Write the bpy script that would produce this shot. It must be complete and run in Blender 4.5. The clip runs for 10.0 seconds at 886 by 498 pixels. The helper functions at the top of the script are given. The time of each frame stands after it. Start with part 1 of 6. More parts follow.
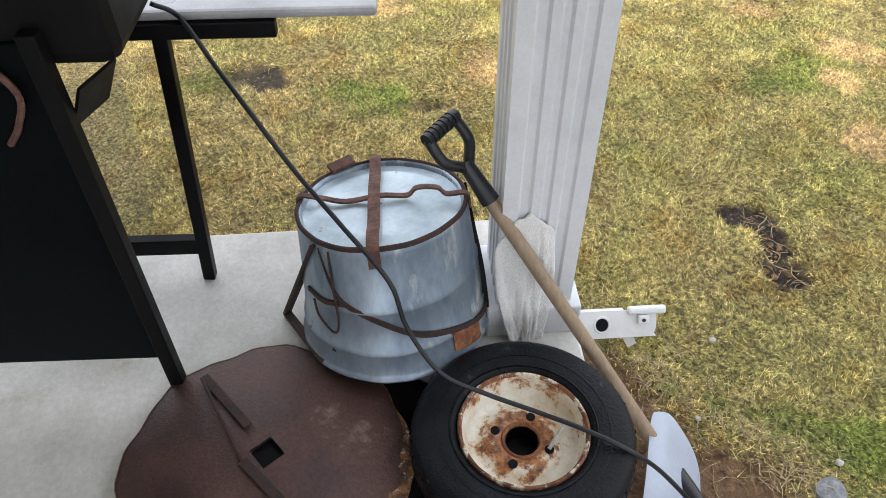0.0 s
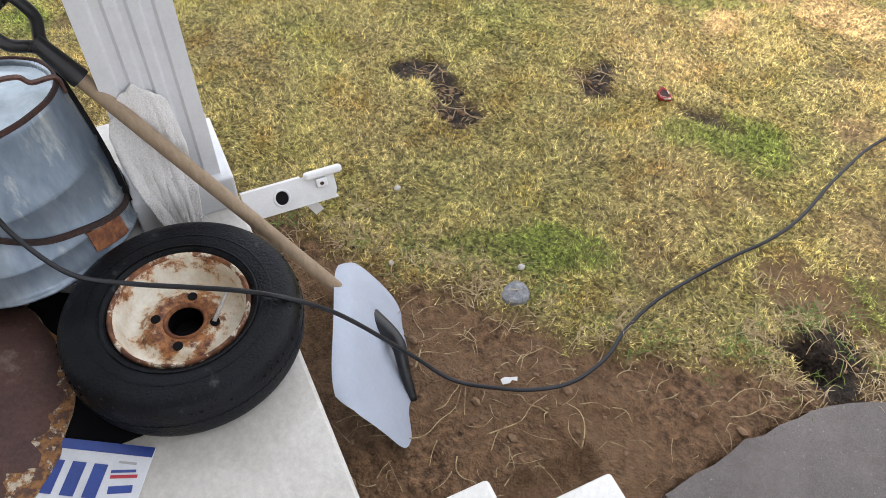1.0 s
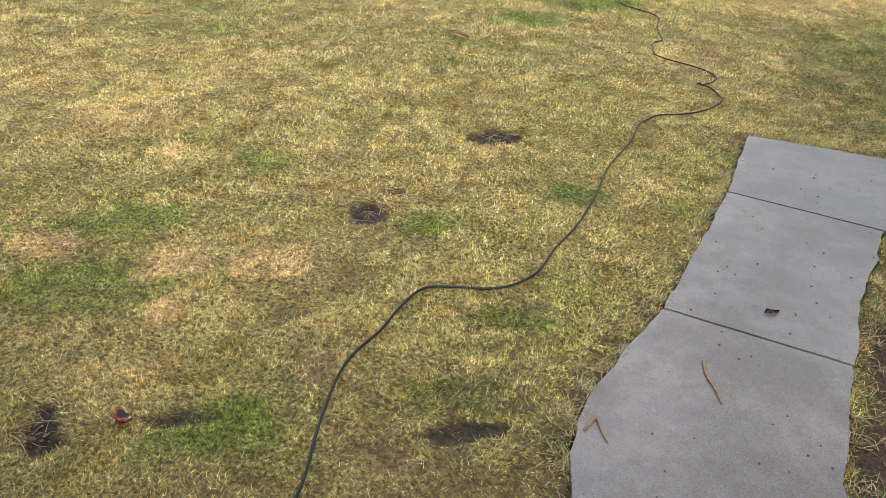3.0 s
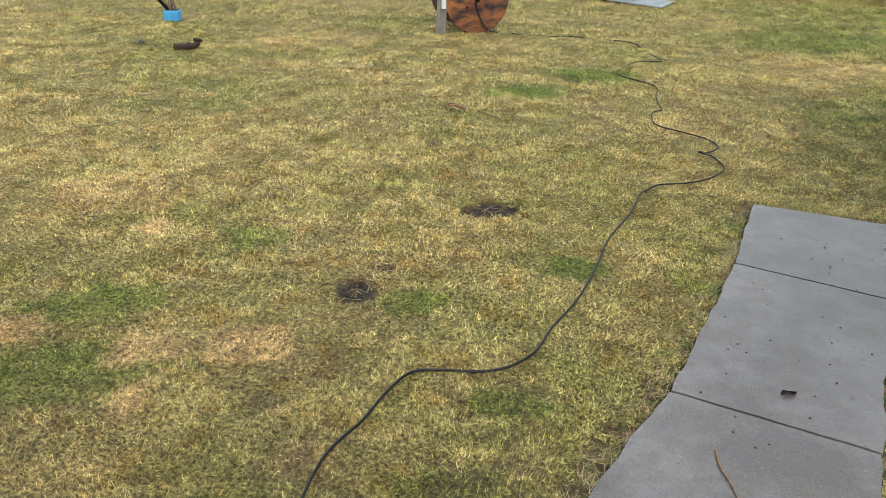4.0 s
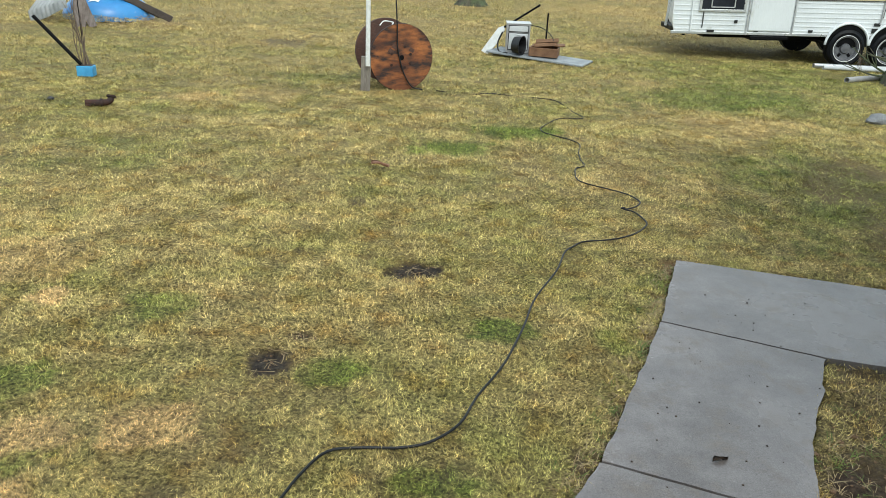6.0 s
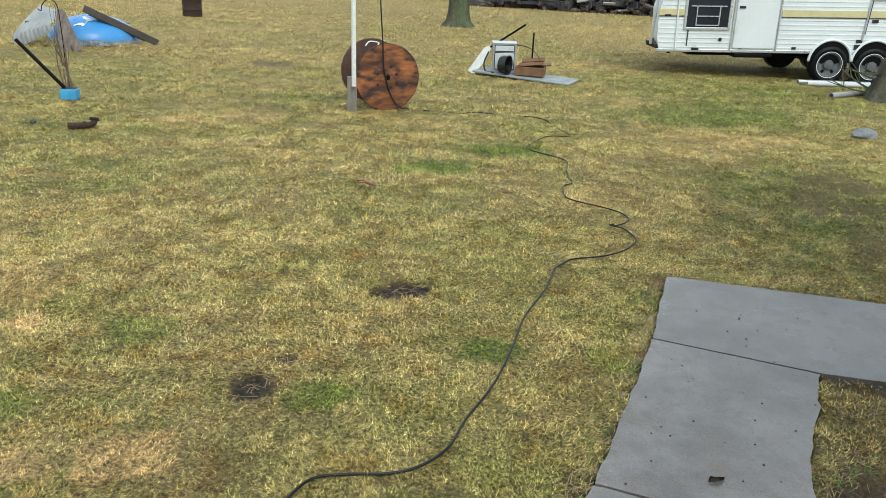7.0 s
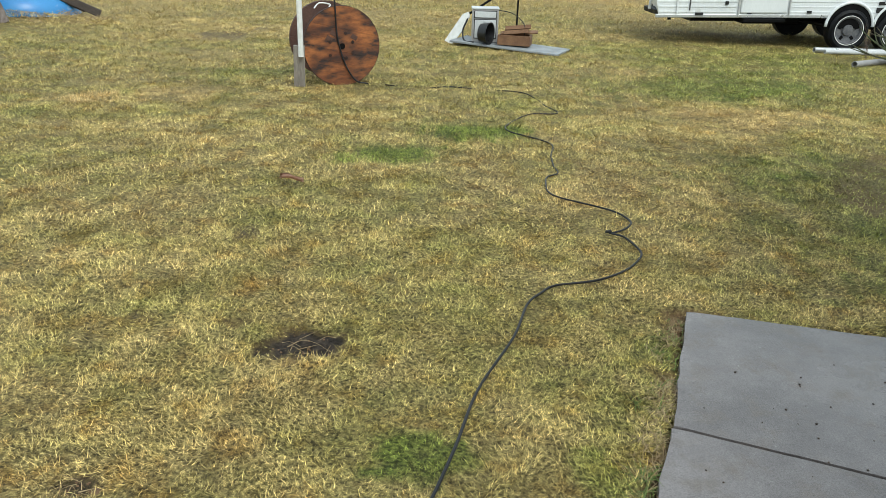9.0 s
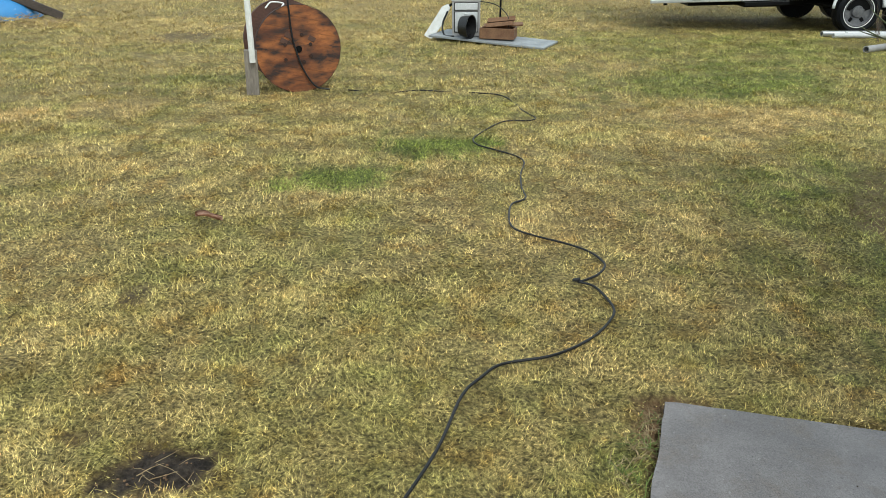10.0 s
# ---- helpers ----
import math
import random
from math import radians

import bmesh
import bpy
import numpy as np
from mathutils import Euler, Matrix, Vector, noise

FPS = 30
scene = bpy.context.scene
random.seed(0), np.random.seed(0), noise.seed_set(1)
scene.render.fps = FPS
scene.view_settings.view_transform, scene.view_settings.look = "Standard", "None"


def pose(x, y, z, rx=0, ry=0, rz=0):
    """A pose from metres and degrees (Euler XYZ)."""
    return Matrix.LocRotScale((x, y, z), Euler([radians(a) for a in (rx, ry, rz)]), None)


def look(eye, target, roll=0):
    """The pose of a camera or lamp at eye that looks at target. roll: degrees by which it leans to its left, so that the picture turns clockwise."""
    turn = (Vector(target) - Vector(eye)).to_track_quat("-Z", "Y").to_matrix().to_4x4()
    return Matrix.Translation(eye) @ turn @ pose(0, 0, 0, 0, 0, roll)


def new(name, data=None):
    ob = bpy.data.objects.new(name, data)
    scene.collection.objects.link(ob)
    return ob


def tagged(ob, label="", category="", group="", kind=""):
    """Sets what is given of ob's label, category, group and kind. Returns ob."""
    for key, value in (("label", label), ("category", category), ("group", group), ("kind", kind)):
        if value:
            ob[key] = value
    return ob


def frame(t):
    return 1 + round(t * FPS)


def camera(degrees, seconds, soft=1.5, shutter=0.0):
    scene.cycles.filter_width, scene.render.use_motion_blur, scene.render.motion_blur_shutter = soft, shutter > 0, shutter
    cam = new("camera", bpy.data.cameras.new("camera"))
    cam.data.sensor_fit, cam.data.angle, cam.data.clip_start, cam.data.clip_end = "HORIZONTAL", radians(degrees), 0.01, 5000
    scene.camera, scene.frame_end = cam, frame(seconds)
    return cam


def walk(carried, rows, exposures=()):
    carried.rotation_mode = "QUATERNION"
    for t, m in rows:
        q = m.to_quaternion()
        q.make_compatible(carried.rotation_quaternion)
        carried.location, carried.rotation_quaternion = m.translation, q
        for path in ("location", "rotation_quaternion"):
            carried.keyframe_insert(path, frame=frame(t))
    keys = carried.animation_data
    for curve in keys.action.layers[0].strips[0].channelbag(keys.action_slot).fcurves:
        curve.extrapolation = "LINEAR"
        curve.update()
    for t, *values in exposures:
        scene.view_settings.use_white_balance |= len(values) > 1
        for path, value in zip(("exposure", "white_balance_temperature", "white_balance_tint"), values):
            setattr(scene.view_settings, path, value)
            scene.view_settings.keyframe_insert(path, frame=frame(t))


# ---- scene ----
cam = camera(61.0, 10.0, soft=0.8)
PATH = [
    (0, (-0.456, -0.802, 1.824), (-1.757, -0.262, 0.404), -0.3),
    (0.5, (-0.313, -0.663, 1.757), (-1.405, 0.096, 0.264), 2.5),
    (1, (-0.199, -0.559, 1.685), (-1.094, 0.348, 0.143), 2.6),
    (1.5, (-0.14, -0.429, 1.701), (-0.845, 0.714, 0.219), 3.7),
    (2, (-0.11, -0.342, 1.757), (-0.74, 1.032, 0.446), 3.5),
    (2.5, (0.012, -0.242, 1.777), (-0.487, 1.295, 0.599), 0.6),
    (3, (-0.036, -0.137, 1.773), (-0.18, 1.553, 0.713), 3.3),
    (3.2, (-0.06, -0.109, 1.773), (-0.115, 1.613, 0.759), 3.9),
    (4.3, (0.07, 0.1, 1.675), (-0.141, 1.882, 0.791), 1.7),
    (4.5, (0.089, 0.13, 1.662), (-0.066, 1.917, 0.778), 0.8),
    (5, (0.083, 0.172, 1.665), (0.061, 1.987, 0.824), 4.7),
    (5.2, (0.062, 0.193, 1.677), (0.022, 2.017, 0.859), 4.6),
    (6.5, (0.067, 0.201, 1.694), (0.071, 2.058, 0.95), 2.7),
    (7, (0.08, 0.256, 1.662), (0.089, 2.126, 0.953), 2.8),
    (7.5, (0.036, 0.462, 1.527), (0.065, 2.359, 0.894), 2.1),
    (8, (0.15, 0.771, 1.428), (0.15, 2.663, 0.779), 2.8),
    (8.3, (0.172, 1.015, 1.369), (0.281, 2.887, 0.672), 6.6),
    (8.5, (0.245, 1.16, 1.362), (0.21, 3.027, 0.645), 4.8),
    (9, (0.362, 1.55, 1.397), (0.385, 3.399, 0.637), 2.3),
    (9.5, (0.609, 1.924, 1.445), (0.608, 3.769, 0.675), 2.6),
    (10, (0.689, 2.289, 1.42), (0.69, 4.126, 0.629), 0.6),
]
EXPOSURES = ((0.0, 1.10, 6500, 10), (1.0, 1.07, 6600, 12), (2.0, 0.88, 6550, 10), (2.5, 0.57, 6500, 8), (3.2, 0.28, 6400, 5), (4.5, 0.15, 6250, 0), (7.5, 0.09, 6150, -3), (10.0, 0.05, 6300, -2))
walk(cam, [(t, look(eye, target, roll)) for t, eye, target, roll in PATH], EXPOSURES)

# ---- world, sun ----
world = bpy.data.worlds.new("sky")
scene.world = world
world.use_nodes = True
wn = world.node_tree
sky = wn.nodes.new("ShaderNodeTexSky")
sky.sky_type = "NISHITA"
sky.sun_disc = False
sky.sun_elevation = radians(54)
sky.sun_rotation = radians(160)
sky.dust_density = 3.0
sky.air_density = 1.2
soften = wn.nodes.new("ShaderNodeMix")
soften.data_type = "RGBA"
soften.inputs[0].default_value = 0.62
soften.inputs[7].default_value = (9.0, 9.2, 9.6, 1)
wn.links.new(sky.outputs[0], soften.inputs[6])
wn.links.new(soften.outputs[2], wn.nodes["Background"].inputs[0])
wn.nodes["Background"].inputs[1].default_value = 0.15
sun_data = bpy.data.lights.new("sun", "SUN")
sun_data.energy = 1.5
sun_data.angle = radians(25)
sun_data.color = (1.0, 0.96, 0.9)
sun = new("sun", sun_data)
sun.matrix_world = look((0, 0, 10), (-2.5, 6.8, 0), 0)


# ---- materials ----
def ramp_mix(nt, fac, a, b):
    m = nt.nodes.new("ShaderNodeMix")
    m.data_type = "RGBA"
    nt.links.new(fac, m.inputs[0])
    for sock, v in ((m.inputs[6], a), (m.inputs[7], b)):
        if isinstance(v, tuple):
            sock.default_value = (*v[:3], 1)
        else:
            nt.links.new(v, sock)
    return m.outputs[2]


def curve_range(nt, value, lo, hi, a=0.0, b=1.0):
    r = nt.nodes.new("ShaderNodeMapRange")
    nt.links.new(value, r.inputs[0])
    r.inputs[1].default_value, r.inputs[2].default_value = lo, hi
    r.inputs[3].default_value, r.inputs[4].default_value = a, b
    return r.outputs[0]


def noise_tex(nt, scale, detail=4.0, rough=0.6, coords="Object", stretch=(1, 1, 1)):
    tc = nt.nodes.new("ShaderNodeTexCoord")
    mp = nt.nodes.new("ShaderNodeMapping")
    mp.inputs["Scale"].default_value = stretch
    nt.links.new(tc.outputs[coords], mp.inputs[0])
    n = nt.nodes.new("ShaderNodeTexNoise")
    n.inputs["Scale"].default_value, n.inputs["Detail"].default_value, n.inputs["Roughness"].default_value = scale, detail, rough
    nt.links.new(mp.outputs[0], n.inputs["Vector"])
    return n.outputs[0]


def surface(name, base, second=None, scale=8.0, lo=0.45, hi=0.65, rough=0.7, metal=0.0, grain=90.0, grain_amount=0.25,
            bump=0.15, third=None, third_scale=3.0, third_lo=0.58, third_hi=0.66, stretch=(1, 1, 1), rough_spread=0.15, coords="Object", spec=0.5):
    """A procedural surface: base and second colour in patches, fine grain, an optional third (wear, rust), bump."""
    m = bpy.data.materials.new(name)
    m.use_nodes = True
    nt = m.node_tree
    bs = nt.nodes["Principled BSDF"]
    big = noise_tex(nt, scale, 5, 0.62, coords, stretch)
    fine = noise_tex(nt, grain, 3, 0.7, coords, stretch)
    col = ramp_mix(nt, curve_range(nt, big, lo, hi), base, second or tuple(c * 0.7 for c in base))
    if third:
        worn = noise_tex(nt, third_scale, 6, 0.68, coords, stretch)
        col = ramp_mix(nt, curve_range(nt, worn, third_lo, third_hi), col, third)
    hs = nt.nodes.new("ShaderNodeHueSaturation")
    nt.links.new(col, hs.inputs["Color"])
    nt.links.new(curve_range(nt, fine, 0.25, 0.75, 1 - grain_amount, 1 + grain_amount), hs.inputs["Value"])
    nt.links.new(hs.outputs[0], bs.inputs["Base Color"])
    nt.links.new(curve_range(nt, big, 0.3, 0.7, max(rough - rough_spread, 0.03), min(rough + rough_spread, 1.0)), bs.inputs["Roughness"])
    bs.inputs["Metallic"].default_value = metal
    bs.inputs["Specular IOR Level"].default_value = spec
    if bump:
        b = nt.nodes.new("ShaderNodeBump")
        b.inputs["Strength"].default_value = bump
        b.inputs["Distance"].default_value = 0.01
        nt.links.new(fine, b.inputs["Height"])
        nt.links.new(b.outputs[0], bs.inputs["Normal"])
    return m


def turf_material(name, blades):
    """Winter lawn: straw, green, dead orange and bare soil by the mask attribute (R bare, G dead and painted far
    brightness, B lush).
    """
    m = bpy.data.materials.new(name)
    m.use_nodes = True
    nt = m.node_tree
    bs = nt.nodes["Principled BSDF"]
    at = nt.nodes.new("ShaderNodeAttribute")
    at.attribute_name = "turf"
    sep = nt.nodes.new("ShaderNodeSeparateColor")
    nt.links.new(at.outputs["Color"], sep.inputs[0])
    fine = noise_tex(nt, 38.0, 4, 0.75)
    mid = noise_tex(nt, 2.3, 5, 0.7)
    wide = noise_tex(nt, 0.33, 4, 0.6)
    tint = noise_tex(nt, 5.5, 4, 0.7)
    if blades:
        geo = nt.nodes.new("ShaderNodeNewGeometry")
        pick = geo.outputs["Random Per Island"]
    else:
        pick = noise_tex(nt, 110.0, 3, 0.8)
    spread = curve_range(nt, pick, 0.0, 1.0) if blades else curve_range(nt, pick, 0.3, 0.7)
    straw = ramp_mix(nt, spread, (0.175, 0.120, 0.034), (1.0, 0.79, 0.325))
    brown = ramp_mix(nt, spread, (0.155, 0.088, 0.021), (0.84, 0.56, 0.175))
    straw = ramp_mix(nt, curve_range(nt, tint, 0.50, 0.66), straw, brown)
    green = ramp_mix(nt, spread, (0.060, 0.090, 0.012), (0.43, 0.48, 0.100))
    mixer = nt.nodes.new("ShaderNodeMath")
    mixer.operation = "ADD"
    nt.links.new(curve_range(nt, mid, 0.42, 0.66, -0.10, 0.34), mixer.inputs[0])
    nt.links.new(curve_range(nt, wide, 0.38, 0.62, -0.08, 0.32), mixer.inputs[1])
    mixer2 = nt.nodes.new("ShaderNodeMath")
    mixer2.operation = "ADD"
    mixer2.use_clamp = True
    nt.links.new(mixer.outputs[0], mixer2.inputs[0])
    nt.links.new(sep.outputs[2], mixer2.inputs[1])
    col = ramp_mix(nt, mixer2.outputs[0], straw, green)
    dead = ramp_mix(nt, spread, (0.50, 0.31, 0.105), (1.0, 0.72, 0.34))
    col = ramp_mix(nt, sep.outputs[1], col, dead)
    for scale, low, high in ((64.0, 0.34, 1.62), (14.0, 0.76, 1.20), (2.4, 0.86, 1.13)):
        clump = noise_tex(nt, scale, 3, 0.7)
        tone = nt.nodes.new("ShaderNodeHueSaturation")
        nt.links.new(col, tone.inputs["Color"])
        nt.links.new(curve_range(nt, clump, 0.36, 0.64, low, high), tone.inputs["Value"])
        col = tone.outputs[0]
    if not blades:
        soil = ramp_mix(nt, curve_range(nt, fine, 0.35, 0.65), (0.050, 0.027, 0.014), (0.33, 0.19, 0.102))
        soil2 = ramp_mix(nt, curve_range(nt, mid, 0.4, 0.62), soil, (0.215, 0.128, 0.070))
        wet = ramp_mix(nt, curve_range(nt, fine, 0.36, 0.70), (0.016, 0.012, 0.010), (0.095, 0.072, 0.054))
        soil2 = ramp_mix(nt, at.outputs["Alpha"], soil2, wet)
        # Turf colour halved: painted shade in the gaps between blades.
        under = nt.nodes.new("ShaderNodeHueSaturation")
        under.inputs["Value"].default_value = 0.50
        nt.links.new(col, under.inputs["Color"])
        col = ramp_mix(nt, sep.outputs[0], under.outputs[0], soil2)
        b = nt.nodes.new("ShaderNodeBump")
        b.inputs["Strength"].default_value = 1.0
        b.inputs["Distance"].default_value = 0.045
        nt.links.new(fine, b.inputs["Height"])
        nt.links.new(b.outputs[0], bs.inputs["Normal"])
    nt.links.new(col, bs.inputs["Base Color"])
    bs.inputs["Roughness"].default_value = 0.75
    bs.inputs["Specular IOR Level"].default_value = 0.25
    return m


def wet_concrete(name, dry, damp, mud):
    """Broom-finished concrete, wet in patches, speckled with aggregate and stained by soil."""
    m = bpy.data.materials.new(name)
    m.use_nodes = True
    nt = m.node_tree
    bs = nt.nodes["Principled BSDF"]
    wet = noise_tex(nt, 1.5, 5, 0.62)
    blot = noise_tex(nt, 6.5, 5, 0.7)
    grit = noise_tex(nt, 240.0, 2, 0.8)
    fleck = noise_tex(nt, 75.0, 3, 0.75)
    broom = noise_tex(nt, 30.0, 3, 0.6, stretch=(5.0, 0.35, 1))
    col = ramp_mix(nt, curve_range(nt, wet, 0.40, 0.60), dry, damp)
    col = ramp_mix(nt, curve_range(nt, blot, 0.50, 0.68, 0.0, 0.7), col, mud)
    col = ramp_mix(nt, curve_range(nt, fleck, 0.62, 0.72, 0.0, 0.7), col, (0.055, 0.048, 0.045))
    col = ramp_mix(nt, curve_range(nt, fleck, 0.36, 0.27, 0.0, 0.5), col, (0.36, 0.34, 0.33))
    hs = nt.nodes.new("ShaderNodeHueSaturation")
    nt.links.new(col, hs.inputs["Color"])
    nt.links.new(curve_range(nt, grit, 0.3, 0.7, 0.70, 1.30), hs.inputs["Value"])
    nt.links.new(hs.outputs[0], bs.inputs["Base Color"])
    nt.links.new(curve_range(nt, wet, 0.38, 0.60, 0.36, 0.11), bs.inputs["Roughness"])
    total = nt.nodes.new("ShaderNodeMath")
    nt.links.new(grit, total.inputs[0])
    nt.links.new(broom, total.inputs[1])
    b = nt.nodes.new("ShaderNodeBump")
    b.inputs["Strength"].default_value = 0.16
    b.inputs["Distance"].default_value = 0.006
    nt.links.new(total.outputs[0], b.inputs["Height"])
    nt.links.new(b.outputs[0], bs.inputs["Normal"])
    return m


M_TURF = turf_material("turf_soil", False)
M_BLADE = turf_material("grass_blade", True)
M_PATH = wet_concrete("wet_concrete", (0.225, 0.204, 0.204), (0.135, 0.120, 0.119), (0.150, 0.122, 0.102))
M_MUDDY = wet_concrete("soil_stained_concrete", (0.115, 0.096, 0.086), (0.066, 0.054, 0.048), (0.060, 0.043, 0.032))
M_SLAB = surface("painted_concrete", (0.60, 0.58, 0.54), (0.47, 0.45, 0.41), 5, 0.42, 0.66, 0.6, 0, 70, 0.12, 0.15, (0.36, 0.30, 0.22), 2.6, 0.62, 0.72)
M_STEP = surface("white_step", (0.72, 0.71, 0.68), (0.55, 0.53, 0.5), 6, 0.45, 0.7, 0.6, 0, 80, 0.1, 0.1)
M_POST = surface("white_aluminium", (0.70, 0.71, 0.73), (0.58, 0.59, 0.61), 4, 0.45, 0.7, 0.42, 0, 120, 0.05, 0.03, (0.22, 0.21, 0.2), 14, 0.70, 0.74)
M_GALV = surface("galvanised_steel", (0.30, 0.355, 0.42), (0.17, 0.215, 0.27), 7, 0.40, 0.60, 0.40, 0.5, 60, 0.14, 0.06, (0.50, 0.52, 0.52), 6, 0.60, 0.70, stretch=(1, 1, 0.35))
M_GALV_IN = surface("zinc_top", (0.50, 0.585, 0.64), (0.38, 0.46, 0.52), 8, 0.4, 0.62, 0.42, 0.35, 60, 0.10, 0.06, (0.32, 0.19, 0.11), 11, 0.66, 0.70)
M_RUST = surface("rusted_iron", (0.030, 0.018, 0.016), (0.075, 0.032, 0.022), 18, 0.42, 0.6, 0.85, 0.1, 160, 0.35, 0.4, (0.035, 0.024, 0.021), 9, 0.5, 0.62)
M_STRAP = surface("rusty_strap", (0.17, 0.078, 0.055), (0.10, 0.052, 0.042), 25, 0.42, 0.6, 0.8, 0.1, 160, 0.3, 0.3)
M_DISC = surface("rusted_disc", (0.058, 0.031, 0.029), (0.105, 0.054, 0.042), 5, 0.38, 0.64, 0.5, 0.3, 120, 0.28, 0.3, (0.22, 0.16, 0.125), 5, 0.61, 0.70)
M_SCALE = surface("speckled_rust", (0.10, 0.052, 0.036), (0.30, 0.145, 0.055), 55, 0.44, 0.56, 0.8, 0.1, 130, 0.3, 0.3, (0.52, 0.44, 0.33), 42, 0.54, 0.60)
M_RUBBER = surface("old_rubber", (0.0035, 0.004, 0.005), (0.008, 0.009, 0.012), 7, 0.42, 0.62, 0.40, 0, 130, 0.35, 0.32, (0.050, 0.052, 0.058), 22, 0.63, 0.74, spec=0.16)


def rim_material():
    """White enamel eaten by rust from the hub and the bolt circle outward, and in from the rolled edge."""
    m = surface("rusty_white_rim", (0.74, 0.70, 0.60), (0.60, 0.52, 0.40), 10, 0.42, 0.62, 0.5, 0, 120, 0.10, 0.12)
    nt = m.node_tree
    bs = nt.nodes["Principled BSDF"]
    paint = bs.inputs["Base Color"].links[0].from_socket
    tc = nt.nodes.new("ShaderNodeTexCoord")
    flat = nt.nodes.new("ShaderNodeVectorMath")
    flat.operation = "MULTIPLY"
    flat.inputs[1].default_value = (1, 1, 0)
    nt.links.new(tc.outputs["Object"], flat.inputs[0])
    far = nt.nodes.new("ShaderNodeVectorMath")
    far.operation = "LENGTH"
    nt.links.new(flat.outputs[0], far.inputs[0])
    radius = far.outputs["Value"]
    hub = curve_range(nt, radius, 0.045, 0.112, 0.30, 0.0)
    edge = curve_range(nt, radius, 0.120, 0.136, 0.0, 0.17)
    both = nt.nodes.new("ShaderNodeMath")
    both.operation = "MAXIMUM"
    nt.links.new(hub, both.inputs[0])
    nt.links.new(edge, both.inputs[1])
    total = nt.nodes.new("ShaderNodeMath")
    nt.links.new(both.outputs[0], total.inputs[0])
    nt.links.new(noise_tex(nt, 26, 6, 0.7), total.inputs[1])
    rust = ramp_mix(nt, curve_range(nt, noise_tex(nt, 60, 4, 0.7), 0.38, 0.62), (0.10, 0.032, 0.014), (0.42, 0.17, 0.055))
    stain = ramp_mix(nt, curve_range(nt, total.outputs[0], 0.54, 0.66, 0.0, 0.55), paint, (0.62, 0.36, 0.14))
    nt.links.new(ramp_mix(nt, curve_range(nt, total.outputs[0], 0.60, 0.70), stain, rust), bs.inputs["Base Color"])
    return m


M_RIM = rim_material()
M_RIMRUST = surface("rusty_flange", (0.22, 0.085, 0.035), (0.10, 0.042, 0.024), 30, 0.4, 0.6, 0.8, 0.1, 130, 0.3, 0.3, (0.66, 0.58, 0.45), 20, 0.50, 0.56)
M_EDGE = surface("flaking_edge", (0.13, 0.075, 0.045), (0.36, 0.29, 0.20), 28, 0.42, 0.54, 0.8, 0.1, 130, 0.3, 0.3, (0.22, 0.10, 0.04), 40, 0.54, 0.60)
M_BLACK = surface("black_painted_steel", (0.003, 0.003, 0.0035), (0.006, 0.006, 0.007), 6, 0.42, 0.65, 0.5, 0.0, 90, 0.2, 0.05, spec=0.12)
M_DARKPANEL = surface("dark_panel", (0.0015, 0.0025, 0.003), (0.003, 0.005, 0.006), 3, 0.42, 0.65, 0.4, 0.0, 90, 0.1, 0.02, spec=0.06)
M_PLASTIC = surface("black_plastic", (0.007, 0.007, 0.008), (0.012, 0.012, 0.014), 20, 0.4, 0.6, 0.4, 0, 200, 0.2, 0.1)
M_CABLE = surface("black_cable", (0.010, 0.011, 0.014), (0.018, 0.019, 0.023), 12, 0.4, 0.6, 0.42, 0, 140, 0.2, 0.05, spec=0.35)
M_ASH = surface("weathered_ash_wood", (0.30, 0.22, 0.145), (0.24, 0.17, 0.11), 6, 0.4, 0.62, 0.7, 0, 90, 0.2, 0.15, stretch=(1, 1, 0.15))
M_BLADEWHITE = surface("white_plastic", (0.66, 0.71, 0.80), (0.60, 0.65, 0.74), 4, 0.45, 0.7, 0.42, 0, 120, 0.04, 0.02)
M_CLOTH = surface("white_sack_cloth", (0.84, 0.83, 0.82), (0.72, 0.70, 0.69), 9, 0.42, 0.68, 0.9, 0, 260, 0.18, 0.5)
M_WHITEMETAL = surface("white_enamel", (0.70, 0.70, 0.70), (0.60, 0.60, 0.60), 5, 0.45, 0.7, 0.4, 0, 120, 0.05, 0.03, (0.25, 0.2, 0.16), 12, 0.68, 0.74)
M_GREYSHELF = surface("grey_shelf", (0.42, 0.41, 0.42), (0.33, 0.32, 0.33), 6, 0.42, 0.65, 0.4, 0.2, 120, 0.08, 0.03)
M_PLATEWHITE = surface("plate_white", (0.72, 0.74, 0.78), (0.64, 0.66, 0.70), 9, 0.4, 0.6, 0.45, 0, 160, 0.05, 0.02)
M_BLUE = surface("plate_blue", (0.02, 0.05, 0.24), (0.03, 0.07, 0.30), 12, 0.4, 0.6, 0.4, 0, 160, 0.1, 0.02)
M_RED = surface("plate_red", (0.50, 0.03, 0.05), (0.42, 0.03, 0.05), 12, 0.4, 0.6, 0.4, 0, 160, 0.1, 0.02)
M_STONE = surface("grey_stone", (0.16, 0.165, 0.175), (0.25, 0.25, 0.255), 60, 0.42, 0.6, 0.8, 0, 240, 0.35, 0.5)
M_WHITE = surface("white_scrap", (0.8, 0.8, 0.8), (0.7, 0.7, 0.68), 20, 0.4, 0.6, 0.6, 0, 160, 0.05, 0.02)
M_LEAF = surface("dead_leaf", (0.52, 0.32, 0.24), (0.42, 0.25, 0.18), 60, 0.4, 0.6, 0.8, 0, 200, 0.2, 0.2)
M_DARKLEAF = surface("wet_leaf", (0.035, 0.025, 0.02), (0.07, 0.045, 0.03), 60, 0.4, 0.6, 0.5, 0, 200, 0.2, 0.2)
